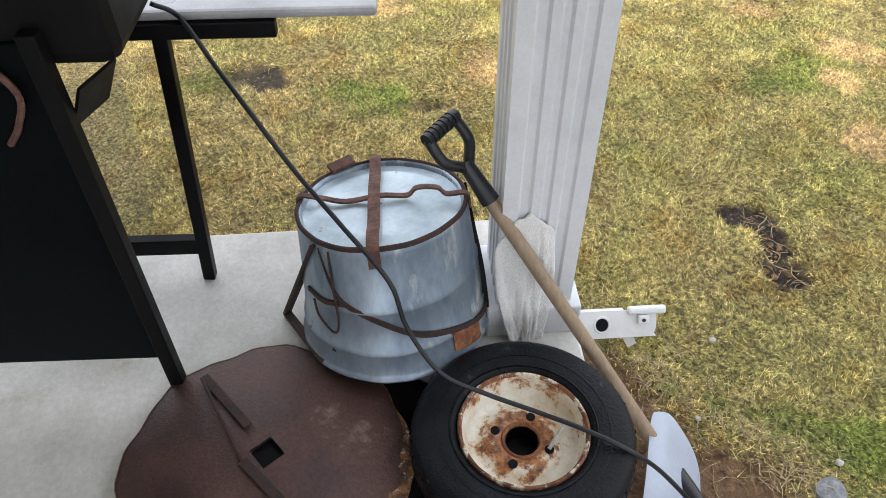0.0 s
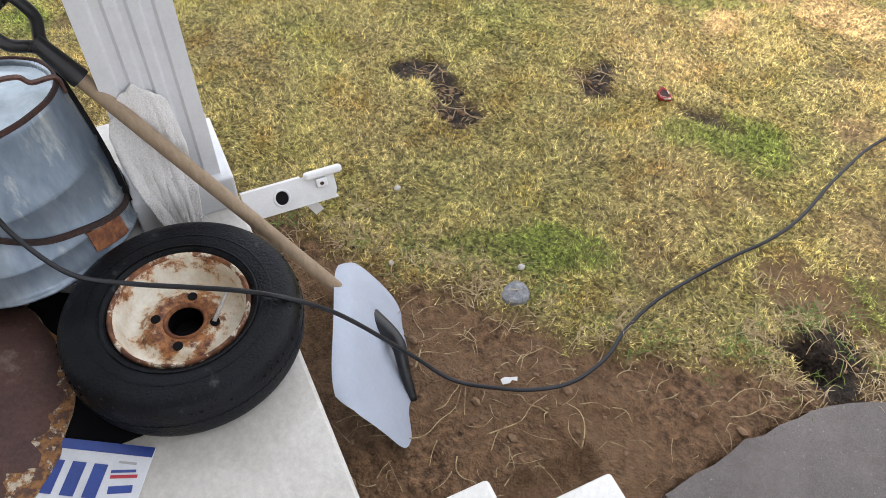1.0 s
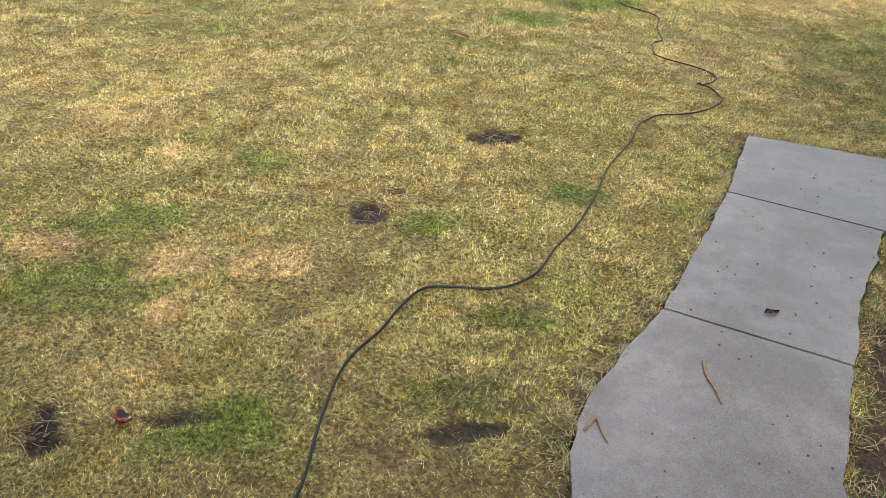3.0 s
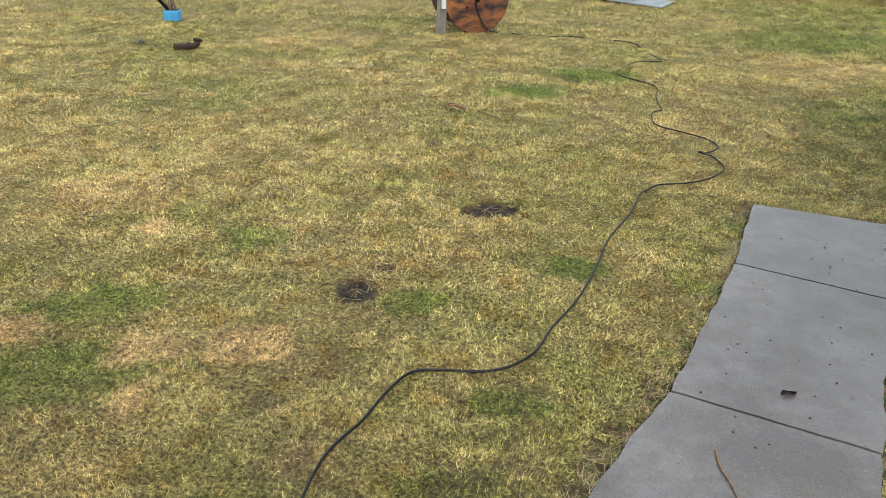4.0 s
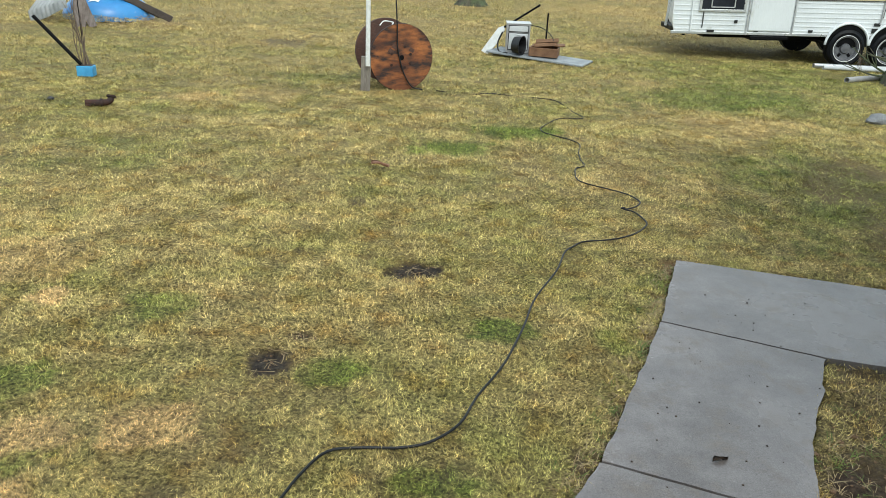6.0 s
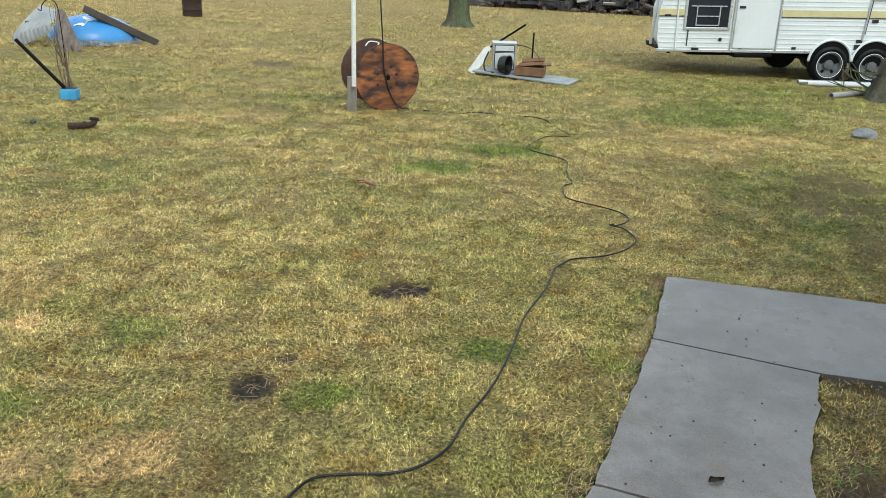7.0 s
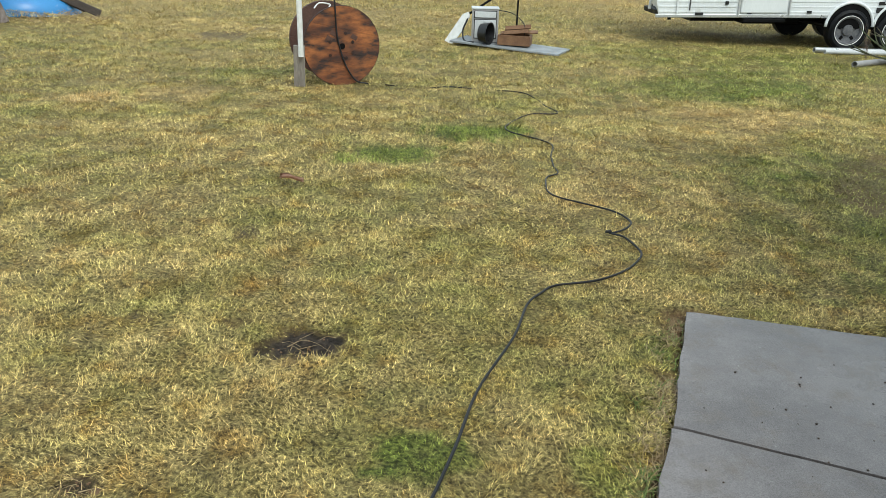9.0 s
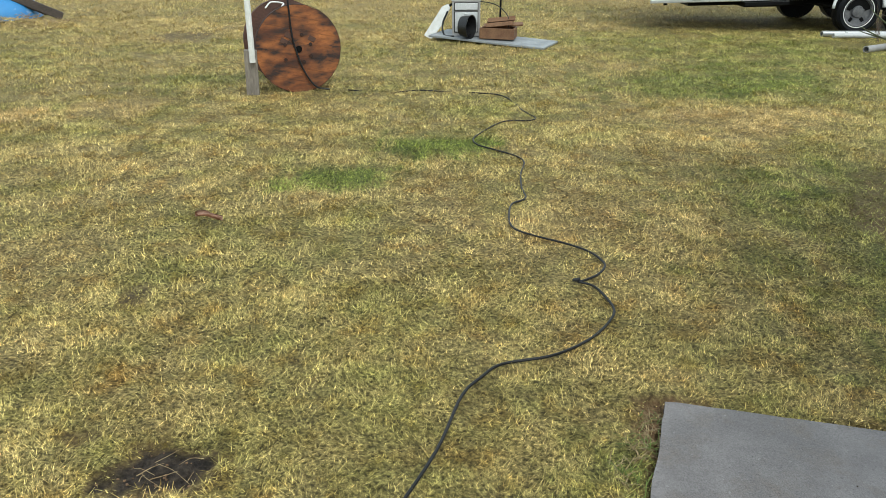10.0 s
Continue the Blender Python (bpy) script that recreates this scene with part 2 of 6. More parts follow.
M_TWIG = surface("twig_bark", (0.30, 0.19, 0.10), (0.20, 0.12, 0.07), 40, 0.4, 0.6, 0.8, 0, 200, 0.2, 0.2)
M_ROOT = surface("dry_straw", (0.46, 0.36, 0.20), (0.28, 0.19, 0.10), 30, 0.4, 0.6, 0.85, 0, 200, 0.25, 0.1)
M_SPOOL = surface("red_stained_planks", (0.13, 0.042, 0.019), (0.42, 0.150, 0.048), 3.0, 0.42, 0.62, 0.65, 0, 40, 0.4, 0.25, (0.032, 0.019, 0.018), 5.0, 0.46, 0.60, stretch=(0.7, 1, 1.7))
M_SPOOLDARK = surface("dark_spool_wood", (0.07, 0.035, 0.028), (0.11, 0.055, 0.04), 4, 0.4, 0.62, 0.75, 0, 50, 0.3, 0.25)
M_GREYWOOD = surface("grey_weathered_wood", (0.26, 0.23, 0.20), (0.18, 0.155, 0.135), 5, 0.4, 0.62, 0.85, 0, 60, 0.3, 0.3, stretch=(1, 1, 0.2))
M_DARKWOOD = surface("dark_wet_timber", (0.055, 0.042, 0.036), (0.085, 0.065, 0.055), 5, 0.4, 0.62, 0.7, 0, 60, 0.35, 0.3, stretch=(0.2, 1, 1))
M_BROWNWOOD = surface("brown_box_wood", (0.21, 0.11, 0.055), (0.15, 0.075, 0.04), 6, 0.4, 0.62, 0.7, 0, 60, 0.3, 0.2)
M_BARK = surface("tree_bark", (0.085, 0.073, 0.050), (0.045, 0.038, 0.028), 7, 0.4, 0.6, 0.95, 0, 34, 0.45, 0.9, (0.085, 0.105, 0.050), 2.2, 0.44, 0.60, stretch=(1, 1, 0.25))
M_TRAILER = surface("white_trailer_siding", (0.74, 0.76, 0.78), (0.66, 0.68, 0.70), 1.5, 0.45, 0.7, 0.4, 0, 40, 0.05, 0.03, (0.45, 0.44, 0.40), 2.4, 0.63, 0.76, stretch=(1, 1, 0.3))
M_CREAM = surface("cream_stripe", (0.62, 0.54, 0.30), (0.52, 0.44, 0.24), 3, 0.45, 0.7, 0.5, 0, 60, 0.06, 0.02)
M_GLASS = surface("dark_window_glass", (0.012, 0.016, 0.022), (0.02, 0.024, 0.032), 1.2, 0.4, 0.6, 0.1, 0, 30, 0.05, 0.0, rough_spread=0.04)
M_ALU = surface("bare_aluminium", (0.62, 0.63, 0.64), (0.5, 0.51, 0.52), 6, 0.4, 0.6, 0.35, 0.7, 80, 0.06, 0.02)
M_POOLBLUE = surface("blue_tank", (0.045, 0.20, 0.50), (0.06, 0.26, 0.58), 2.5, 0.4, 0.65, 0.35, 0, 60, 0.08, 0.03, (0.5, 0.6, 0.7), 2.0, 0.66, 0.74)
M_BLUEPOT = surface("blue_planter", (0.08, 0.36, 0.66), (0.06, 0.28, 0.55), 6, 0.4, 0.65, 0.5, 0, 80, 0.08, 0.03)
M_SHEET = surface("corrugated_sheet", (0.60, 0.61, 0.63), (0.46, 0.47, 0.48), 3, 0.4, 0.65, 0.5, 0.0, 60, 0.12, 0.05)
M_EVERGREEN = surface("evergreen_needles", (0.020, 0.036, 0.018), (0.035, 0.055, 0.026), 5, 0.4, 0.62, 0.9, 0, 60, 0.35, 0.1)
M_FIELD = surface("ploughed_field", (0.24, 0.20, 0.165), (0.19, 0.155, 0.125), 0.2, 0.4, 0.62, 0.95, 0, 2.0, 0.15, 0.2)
M_LOG = surface("split_log", (0.055, 0.045, 0.043), (0.15, 0.118, 0.105), 3, 0.4, 0.6, 0.9, 0, 22, 0.4, 0.4)
M_SPLIT = surface("split_weathered_plank", (0.115, 0.088, 0.075), (0.20, 0.165, 0.15), 6, 0.4, 0.62, 0.9, 0, 50, 0.35, 0.4, stretch=(3, 0.4, 1))
M_DEBRIS = surface("dark_debris", (0.03, 0.03, 0.033), (0.07, 0.067, 0.068), 2.4, 0.4, 0.6, 0.8, 0, 20, 0.4, 0.3)
M_BRUSH = surface("bare_brush", (0.19, 0.14, 0.11), (0.13, 0.095, 0.075), 4, 0.4, 0.6, 0.9, 0, 40, 0.3, 0.1)
M_WALL = surface("house_siding", (0.66, 0.66, 0.64), (0.60, 0.60, 0.58), 1.5, 0.4, 0.65, 0.6, 0, 50, 0.06, 0.05)
M_ROOF = surface("porch_ceiling_white", (0.68, 0.68, 0.66), (0.6, 0.6, 0.58), 2, 0.4, 0.65, 0.6, 0, 50, 0.06, 0.05)
M_CANRED = surface("red_can", (0.26, 0.015, 0.02), (0.5, 0.45, 0.43), 40, 0.58, 0.62, 0.35, 0.4, 160, 0.1, 0.05)
M_RIMGREY = surface("dull_steel_rim", (0.17, 0.17, 0.18), (0.10, 0.10, 0.11), 14, 0.4, 0.62, 0.45, 0.4, 90, 0.15, 0.05)
M_CARPAINT = surface("grey_car_paint", (0.20, 0.21, 0.22), (0.16, 0.17, 0.18), 1, 0.4, 0.65, 0.3, 0.3, 60, 0.05, 0.0)


# ---- mesh helpers ----
def part(name, bm, material, parent=None, label="", smooth=False):
    me = bpy.data.meshes.new(name)
    bmesh.ops.recalc_face_normals(bm, faces=bm.faces)
    bm.to_mesh(me)
    bm.free()
    if smooth:
        me.polygons.foreach_set("use_smooth", [True] * len(me.polygons))
        if smooth != "all":
            me.set_sharp_from_angle(angle=radians(40))
    me.materials.append(material)
    ob = new(name, me)
    if parent:
        ob.parent = parent
    if label:
        tagged(ob, label)
    return ob


def empty(name, m, label, category, group="", kind=""):
    ob = new(name)
    ob.empty_display_size = 0.05
    ob.matrix_world = m
    return tagged(ob, label, category, group, kind)


CORNERS = [(x, y, z) for x in (-0.5, 0.5) for y in (-0.5, 0.5) for z in (-0.5, 0.5)]
SIDES = ((0, 1, 3, 2), (4, 6, 7, 5), (0, 4, 5, 1), (2, 3, 7, 6), (0, 2, 6, 4), (1, 5, 7, 3))


def box(bm, sx, sy, sz, m=None, bevel=0.0):
    m = m or Matrix()
    v = [bm.verts.new(m @ Vector((x * sx, y * sy, z * sz))) for x, y, z in CORNERS]
    for f in SIDES:
        bm.faces.new([v[k] for k in f])
    if bevel:
        edges = list({e for q in v for e in q.link_edges})
        bmesh.ops.bevel(bm, geom=edges, offset=bevel, segments=2, affect="EDGES", profile=0.5)
    return bm


def newbox(sx, sy, sz, m=None, bevel=0.0):
    return box(bmesh.new(), sx, sy, sz, m, bevel)


def rod(bm, a, b, r1, r2=None, seg=10):
    a, b = Vector(a), Vector(b)
    r2 = r1 if r2 is None else r2
    q = (b - a).to_track_quat("Z", "Y")
    x, y = q @ Vector((1, 0, 0)), q @ Vector((0, 1, 0))
    ring = lambda c, r: [bm.verts.new(c + r * (math.cos(t) * x + math.sin(t) * y)) for t in (2 * math.pi * k / seg for k in range(seg))]
    low, top = ring(a, r1), ring(b, r2)
    for k in range(seg):
        bm.faces.new((low[k], low[(k + 1) % seg], top[(k + 1) % seg], top[k]))
    bm.faces.new(low[::-1])
    bm.faces.new(top)
    return bm


def beam(bm, a, b, w, h, up=(0, 0, 1), bevel=0.0):
    """A bar of section w x h from a to b; h runs along up."""
    a, b = Vector(a), Vector(b)
    x = (b - a).normalized()
    y = Vector(up).cross(x).normalized()
    z = x.cross(y)
    m = Matrix((x, y, z)).transposed().to_4x4()
    m.translation = (a + b) / 2
    return box(bm, (b - a).length, w, h, m, bevel)


def smooth_line(points, steps=6):
    """Catmull-Rom through the points."""
    p = [Vector(q) for q in points]
    p = [2 * p[0] - p[1]] + p + [2 * p[-1] - p[-2]]
    out = []
    for i in range(1, len(p) - 2):
        for k in range(steps):
            t = k / steps
            out.append(0.5 * (2 * p[i] + (p[i + 1] - p[i - 1]) * t + (2 * p[i - 1] - 5 * p[i] + 4 * p[i + 1] - p[i + 2]) * t * t
                              + (3 * p[i] - p[i - 1] - 3 * p[i + 1] + p[i + 2]) * t ** 3))
    return out + [p[-2]]


def sweep(bm, line, radius, seg=8, end_radius=None):
    """A round tube along a line of points."""
    line = [Vector(q) for q in line]
    rings, n = [], len(line)
    for i, q in enumerate(line):
        d = (line[min(i + 1, n - 1)] - line[max(i - 1, 0)]).normalized()
        side = d.cross(Vector((0, 0, 1)))
        side = side.normalized() if side.length > 0.05 else Vector((1, 0, 0))
        up = side.cross(d)
        r = radius if end_radius is None else radius + (end_radius - radius) * i / (n - 1)
        rings.append([bm.verts.new(q + r * (math.cos(a) * side + math.sin(a) * up)) for a in (2 * math.pi * k / seg for k in range(seg))])
    for a, b in zip(rings, rings[1:]):
        for k in range(seg):
            bm.faces.new((a[k], a[(k + 1) % seg], b[(k + 1) % seg], b[k]))
    bm.faces.new(rings[0][::-1])
    bm.faces.new(rings[-1])
    return bm


def lathe(bm, profile, seg=48, closed=False, wobble=None, m=None):
    """Turns (radius, z) pairs about z. wobble(angle, radius, z) may return a new radius."""
    rings = []
    for r, z in profile:
        ring = []
        for k in range(seg):
            a = 2 * math.pi * k / seg
            rr = wobble(a, r, z) if wobble else r
            v = Vector((rr * math.cos(a), rr * math.sin(a), z))
            ring.append(bm.verts.new(m @ v if m else v))
        rings.append(ring)
    pairs = list(zip(rings, rings[1:])) + ([(rings[-1], rings[0])] if closed else [])
    for a, b in pairs:
        for k in range(seg):
            bm.faces.new((a[k], a[(k + 1) % seg], b[(k + 1) % seg], b[k]))
    return bm


def prism(bm, outline, z0, z1, bevel=0.0):
    low = [bm.verts.new((x, y, z0)) for x, y in outline]
    top = [bm.verts.new((x, y, z1)) for x, y in outline]
    bm.faces.new(low[::-1])
    cap = bm.faces.new(top)
    n = len(low)
    for k in range(n):
        bm.faces.new((low[k], low[(k + 1) % n], top[(k + 1) % n], top[k]))
    if bevel:
        bmesh.ops.bevel(bm, geom=list(cap.edges), offset=bevel, segments=2, affect="EDGES", profile=0.5)
    return bm


BALLS = {}


def ball(sub):
    if sub not in BALLS:
        bm = bmesh.new()
        bmesh.ops.create_icosphere(bm, subdivisions=sub, radius=1.0)
        bm.verts.index_update()
        BALLS[sub] = ([v.co.copy() for v in bm.verts], [[v.index for v in f.verts] for f in bm.faces])
        bm.free()
    return BALLS[sub]


def lump(bm, size, m, seed, rough=0.3, sub=2):
    """An uneven stone or clod."""
    places, faces = ball(sub)
    made = []
    for co in places:
        k = 1 + rough * noise.noise(co * 1.6 + Vector((seed * 7.3, seed * 3.1, seed)))
        made.append(bm.verts.new(m @ Vector((co.x * k * size[0], co.y * k * size[1], co.z * k * size[2]))))
    for f in faces:
        bm.faces.new([made[i] for i in f])
    return bm
# Near-black for the tyre's split and for the painted shadow on the slab.
M_CRACK_SHADOW = surface("rubber_crack_and_gap_shadow", (0.003, 0.003, 0.004), (0.005, 0.005, 0.006), 20, 0.4, 0.6, 0.9, 0, 130, 0.2, 0.0, spec=0.1)
M_PEBBLE = surface("pale_pebble", (0.48, 0.46, 0.43), (0.36, 0.34, 0.32), 60, 0.4, 0.6, 0.8, 0, 200, 0.2, 0.2)
M_ORANGE = surface("orange_rust", (0.27, 0.105, 0.04), (0.14, 0.052, 0.026), 30, 0.42, 0.6, 0.85, 0, 150, 0.3, 0.3)
M_BLUEGREY = surface("blue_grey_board", (0.30, 0.32, 0.34), (0.23, 0.245, 0.26), 5, 0.4, 0.62, 0.6, 0, 60, 0.2, 0.2)

# ---- plan of the porch: C is its corner, U runs along the front edge, V inward ----
SLAB = 0.30
C = Vector((-1.86, 0.12, 0))
U = Vector((0.9495, -0.3137, 0))
V = Vector((-0.3137, -0.9495, 0))
PORCH = Matrix(((U.x, V.x, 0, C.x), (U.y, V.y, 0, C.y), (0, 0, 1, 0), (0, 0, 0, 1)))


def porch(u, v, z=0.0):
    return C + u * U + v * V + Vector((0, 0, z))


PATH_LEFT = ((-0.30, 0.30), (-0.19, 0.70), (-0.12, 0.84), (0.02, 1.02), (0.165, 1.17), (0.24, 1.32))
JOINTS = (((0.25, 1.34), (1.08, 1.02)), ((0.648, 2.395), (1.31, 2.155)), ((1.128, 3.52), (1.825, 3.245)))
LEFT_Y = (0.3, 0.7, 0.84, 1.02, 1.17, 1.32, 1.60, 1.70, 1.87, 2.06, 2.395, 2.74, 3.11, 3.52, 4.33)
LEFT_X = (-0.30, -0.19, -0.12, 0.02, 0.165, 0.245, 0.265, 0.28, 0.345, 0.455, 0.648, 0.80, 0.965, 1.128, 1.412)
RIGHT_Y = (0.9, 1.556, 1.92, 2.165, 2.48, 2.88, 3.245)
RIGHT_X = (1.05, 1.074, 1.222, 1.305, 1.434, 1.64, 1.825)


def noise2(x, y, scale, seed):
    """Smooth value noise in numpy, about -1 to 1."""
    rng = np.random.RandomState(seed)
    table = rng.rand(256, 256) * 2 - 1
    px, py = x * scale + 97.3, y * scale + 41.7
    ix, iy = np.floor(px).astype(int), np.floor(py).astype(int)
    fx, fy = px - ix, py - iy
    fx, fy = fx * fx * (3 - 2 * fx), fy * fy * (3 - 2 * fy)
    g = lambda a, b: table[a % 256, b % 256]
    return (g(ix, iy) * (1 - fx) + g(ix + 1, iy) * fx) * (1 - fy) + (g(ix, iy + 1) * (1 - fx) + g(ix + 1, iy + 1) * fx) * fy


# x, y, half length, half width, turn, strength
BARE_SPOTS = ((-1.84, 0.97, 0.10, 0.055, 67, 0.95), (-1.72, 0.95, 0.11, 0.05, -20, 1), (-1.58, 0.89, 0.075, 0.06, 10, 1), (-1.37, 1.40, 0.06, 0.10, 20, 0.85), (-1.45, 1.37, 0.06, 0.05, 20, 0.6), (-0.65, 2.93, 0.085, 0.12, -15, 0.85), (-0.57, 3.17, 0.065, 0.05, 21, 0.75),
              (-0.11, 3.99, 0.145, 0.10, 12, 0.85), (-0.39, 4.13, 0.05, 0.04, 0, 0.5), (-0.09, 1.61, 0.125, 0.045, 15, 0.8), (-0.96, 1.52, 0.11, 0.035, 15, 0.75), (-3.44, -0.45, 0.13, 0.09, 67, 0.8), (-2.96, 0.13, 0.08, 0.045, 60, 0.7), (-0.25, 0.92, 0.13, 0.09, 0, 1))
BARE_DRY = ((-0.36, 1.08, 0.19, 0.10, 20, 0.75), (3.17, 6.0, 0.30, 0.34, 0, 0.55), (3.6, 6.7, 0.35, 0.3, 10, 0.5), (3.6, 5.2, 0.7, 0.4, 20, 0.45), (3.2, 4.9, 0.4, 0.25, 0, 0.4))
BARE_FAR = ((-2.77, 12.71, 0.40, 0.45, 19, 0.65), (-0.59, 5.08, 0.06, 0.08, 0, 0.6), (-0.78, 4.15, 0.05, 0.07, 7, 0.55), (0.23, 4.42, 0.05, 0.05, 0, 0.4), (-0.8, 2.1, 0.08, 0.04, 0, 0.4))
DEAD_SPOTS = ((-1.34, 2.34, 0.15, 0.10, 7, 0.85), (-1.00, 2.44, 0.19, 0.12, 12, 0.95), (-1.29, 2.05, 0.085, 0.085, 7, 0.85), (-1.84, 3.38, 0.10, 0.09, 14, 0.85), (-2.20, 3.80, 0.30, 0.30, 15, 0.5), (-2.50, 3.72, 0.10, 0.15, 8, 0.5), (-2.61, 2.11, 0.12, 0.10, 21, 0.9),
              (-2.40, 1.88, 0.10, 0.08, 20, 0.8), (-1.96, 2.39, 0.11, 0.11, 21, 0.9), (-2.01, 1.72, 0.12, 0.09, 20, 0.95), (-0.60, 1.85, 0.07, 0.06, 20, 0.6), (-1.28, 1.66, 0.20, 0.10, 20, 0.35), (-0.31, 1.43, 0.18, 0.07, 19, 0.35), (-3.11, 0.51, 0.14, 0.10, -23, 0.9), (-3.80, 0.30, 0.09, 0.08, 67, 0.8), (-3.09, 1.96, 0.09, 0.07, 67, 0.8))
DEAD_FAR = ((-2.75, 8.16, 0.28, 0.24, 13, 0.6), (-2.05, 8.44, 0.32, 0.28, 13, 0.5), (3.1, 8.25, 0.65, 0.45, 12, 0.4), (2.39, 10.48, 0.55, 0.40, 14, 0.35), (1.2, 12.0, 1.0, 0.2, 0, 0.25), (1.9, 5.9, 0.9, 0.5, 0, 0.18))
LUSH_SPOTS = ((0.01, 6.64, 0.34, 0.20, 10, 0.95), (0.68, 7.36, 0.36, 0.26, 11, 0.95), (0.34, 3.36, 0.15, 0.11, 10, 0.85), (0.86, 3.31, 0.08, 0.09, 6, 0.5), (-1.30, 3.38, 0.16, 0.13, 12, 0.6), (-0.40, 2.86, 0.13, 0.10, 5, 0.65), (-1.70, 2.62, 0.22, 0.15, 12, 0.65), (-1.53, 2.30, 0.16, 0.10, 7, 0.7), (-2.41, 2.39, 0.18, 0.13, 21, 0.75),
              (-0.85, 1.47, 0.18, 0.11, 25, 0.65), (0.04, 2.23, 0.14, 0.09, 20, 0.6), (-1.65, 2.14, 0.32, 0.17, 20, 0.6), (-0.09, 1.79, 0.15, 0.08, 20, 0.5), (-0.22, 1.16, 0.10, 0.07, 19, 0.6), (-0.99, 0.64, 0.26, 0.08, 45, 0.6), (-3.08, -0.03, 0.20, 0.12, 67, 0.75))
# The ellipse at (3.4, 5.6) also makes that turf darker.
LUSH_FAR = ((-2.47, 1.77, 0.24, 0.15, 67, 0.5), (-3.46, -0.66, 0.14, 0.12, 67, 0.6), (3.25, 10.0, 1.4, 0.8, 14, 0.55), (-1.67, 9.65, 0.6, 0.45, 14, 0.5), (-2.13, 6.22, 0.7, 0.20, 13, 0.35), (-2.63, 5.67, 0.6, 0.16, 10, 0.3), (3.4, 5.6, 1.2, 1.2, 0, 0.5), (5.5, 12.0, 4.0, 1.5, 0, 0.35), (1.5, 3.9, 0.5, 0.35, 30, 0.3))


def spots(x, y, table, seed):
    out = np.zeros_like(x)
    wob = 0.34 * noise2(x, y, 9.0, seed) + 0.30 * noise2(x, y, 23.0, seed + 1) + 0.22 * noise2(x, y, 55.0, seed + 2)
    for cx, cy, a, b, turn, amp in table:
        c, s = math.cos(radians(turn)), math.sin(radians(turn))
        dx, dy = x - cx, y - cy
        d = np.sqrt(((dx * c + dy * s) / a) ** 2 + ((-dx * s + dy * c) / b) ** 2) + wob
        out = np.maximum(out, amp * np.clip((1.34 - d) / 0.5, 0, 1))
    return out


def bare(x, y):
    """Bare soil: along the porch, right of the path, and in spots."""
    edge = np.interp(x, (-2.2, -1.7, -1.44, -1.2, -0.96, -0.77, -0.58, -0.4, -0.15, 0.4, 1.2), (0.02, 0.14, 0.22, 0.33, 0.43, 0.52, 0.64, 0.78, 0.95, 1.1, 1.2))
    w = 0.06 * noise2(x, y, 7, 5) + 0.04 * noise2(x, y, 19, 6)
    strip = np.clip((edge + w - y) / 0.10, 0, 1) * (x > -2.0)
    right = np.interp(y, RIGHT_Y, RIGHT_X)
    side = np.clip((x - right + 0.05 + w) / 0.12, 0, 1) * np.clip((3.30 - 0.20 * (x - 1.82) - y) / 0.1, 0, 1) * 1.0
    side = side * np.clip(0.9 + 0.5 * noise2(x, y, 3.1, 8), 0, 1)
    left = np.interp(y, LEFT_Y, LEFT_X)
    reach = 0.06 + 0.07 * np.clip(noise2(x, y, 2.6, 9), 0, 1) + 0.05 * (y < 2.2)
    margin = 0.85 * np.clip((reach + 1.4 * w - np.abs(x - left)) / 0.08, 0, 1) * (y < 4.4) * (y > 0.2)
    thin = 0.55 * np.clip(0.35 + 0.9 * noise2(x, y, 4.0, 12) + 0.8 * noise2(x, y, 17, 13), 0, 1) * np.clip((x + 1.1) / 0.5, 0, 1) * np.clip((3.2 - y) / 1.2, 0, 1)
    return np.maximum(np.maximum(np.maximum(np.maximum(strip, side), margin), thin), np.clip(1.18 * spots(x, y, BARE_SPOTS + BARE_FAR + BARE_DRY, 11), 0, 1))


def height(x, y):
    z = 0.010 * noise2(x, y, 1.3, 21) + 0.006 * noise2(x, y, 6.0, 22)
    b = bare(x, y)
    z = z - 0.018 * b + b * (0.015 * noise2(x, y, 12, 23) + 0.010 * noise2(x, y, 30, 24))
    z = z - 0.17 * np.clip(1.2 - np.hypot((x + 0.24) / 0.080, (y - 0.915) / 0.055) + 0.2 * noise2(x, y, 17, 25), 0, 1)
    z = z - 0.07 * np.clip(1.2 - np.hypot((x + 1.13) / 0.25, (y + 0.02) / 0.16), 0, 1)
    z = z + 0.14 * np.exp(-(((x + 6.5) / 1.1) ** 2 + ((y - 13.7) / 0.5) ** 2))
    return np.where((np.abs(x) > 60) | (y > 80), 0, z)


def near_path(x, y):
    """True on the concrete, the steps and the porch."""
    left = np.interp(y, LEFT_Y, LEFT_X)
    right = np.interp(y, RIGHT_Y, RIGHT_X)
    cross = y > 3.245 - 0.20 * (x - 1.82)
    right = np.where(cross, 9.0, right)
    far = 4.33 - 0.21 * (x - 1.41)
    on = (x > left) & (x < right) & (y > 0.2) & (y < far)
    u, v = (x - C.x) * U.x + (y - C.y) * U.y, (x - C.x) * V.x + (y - C.y) * V.y
    return on | ((v > -0.01) & (u > -0.01)) | ((u > 1.25) & (v > -0.56))


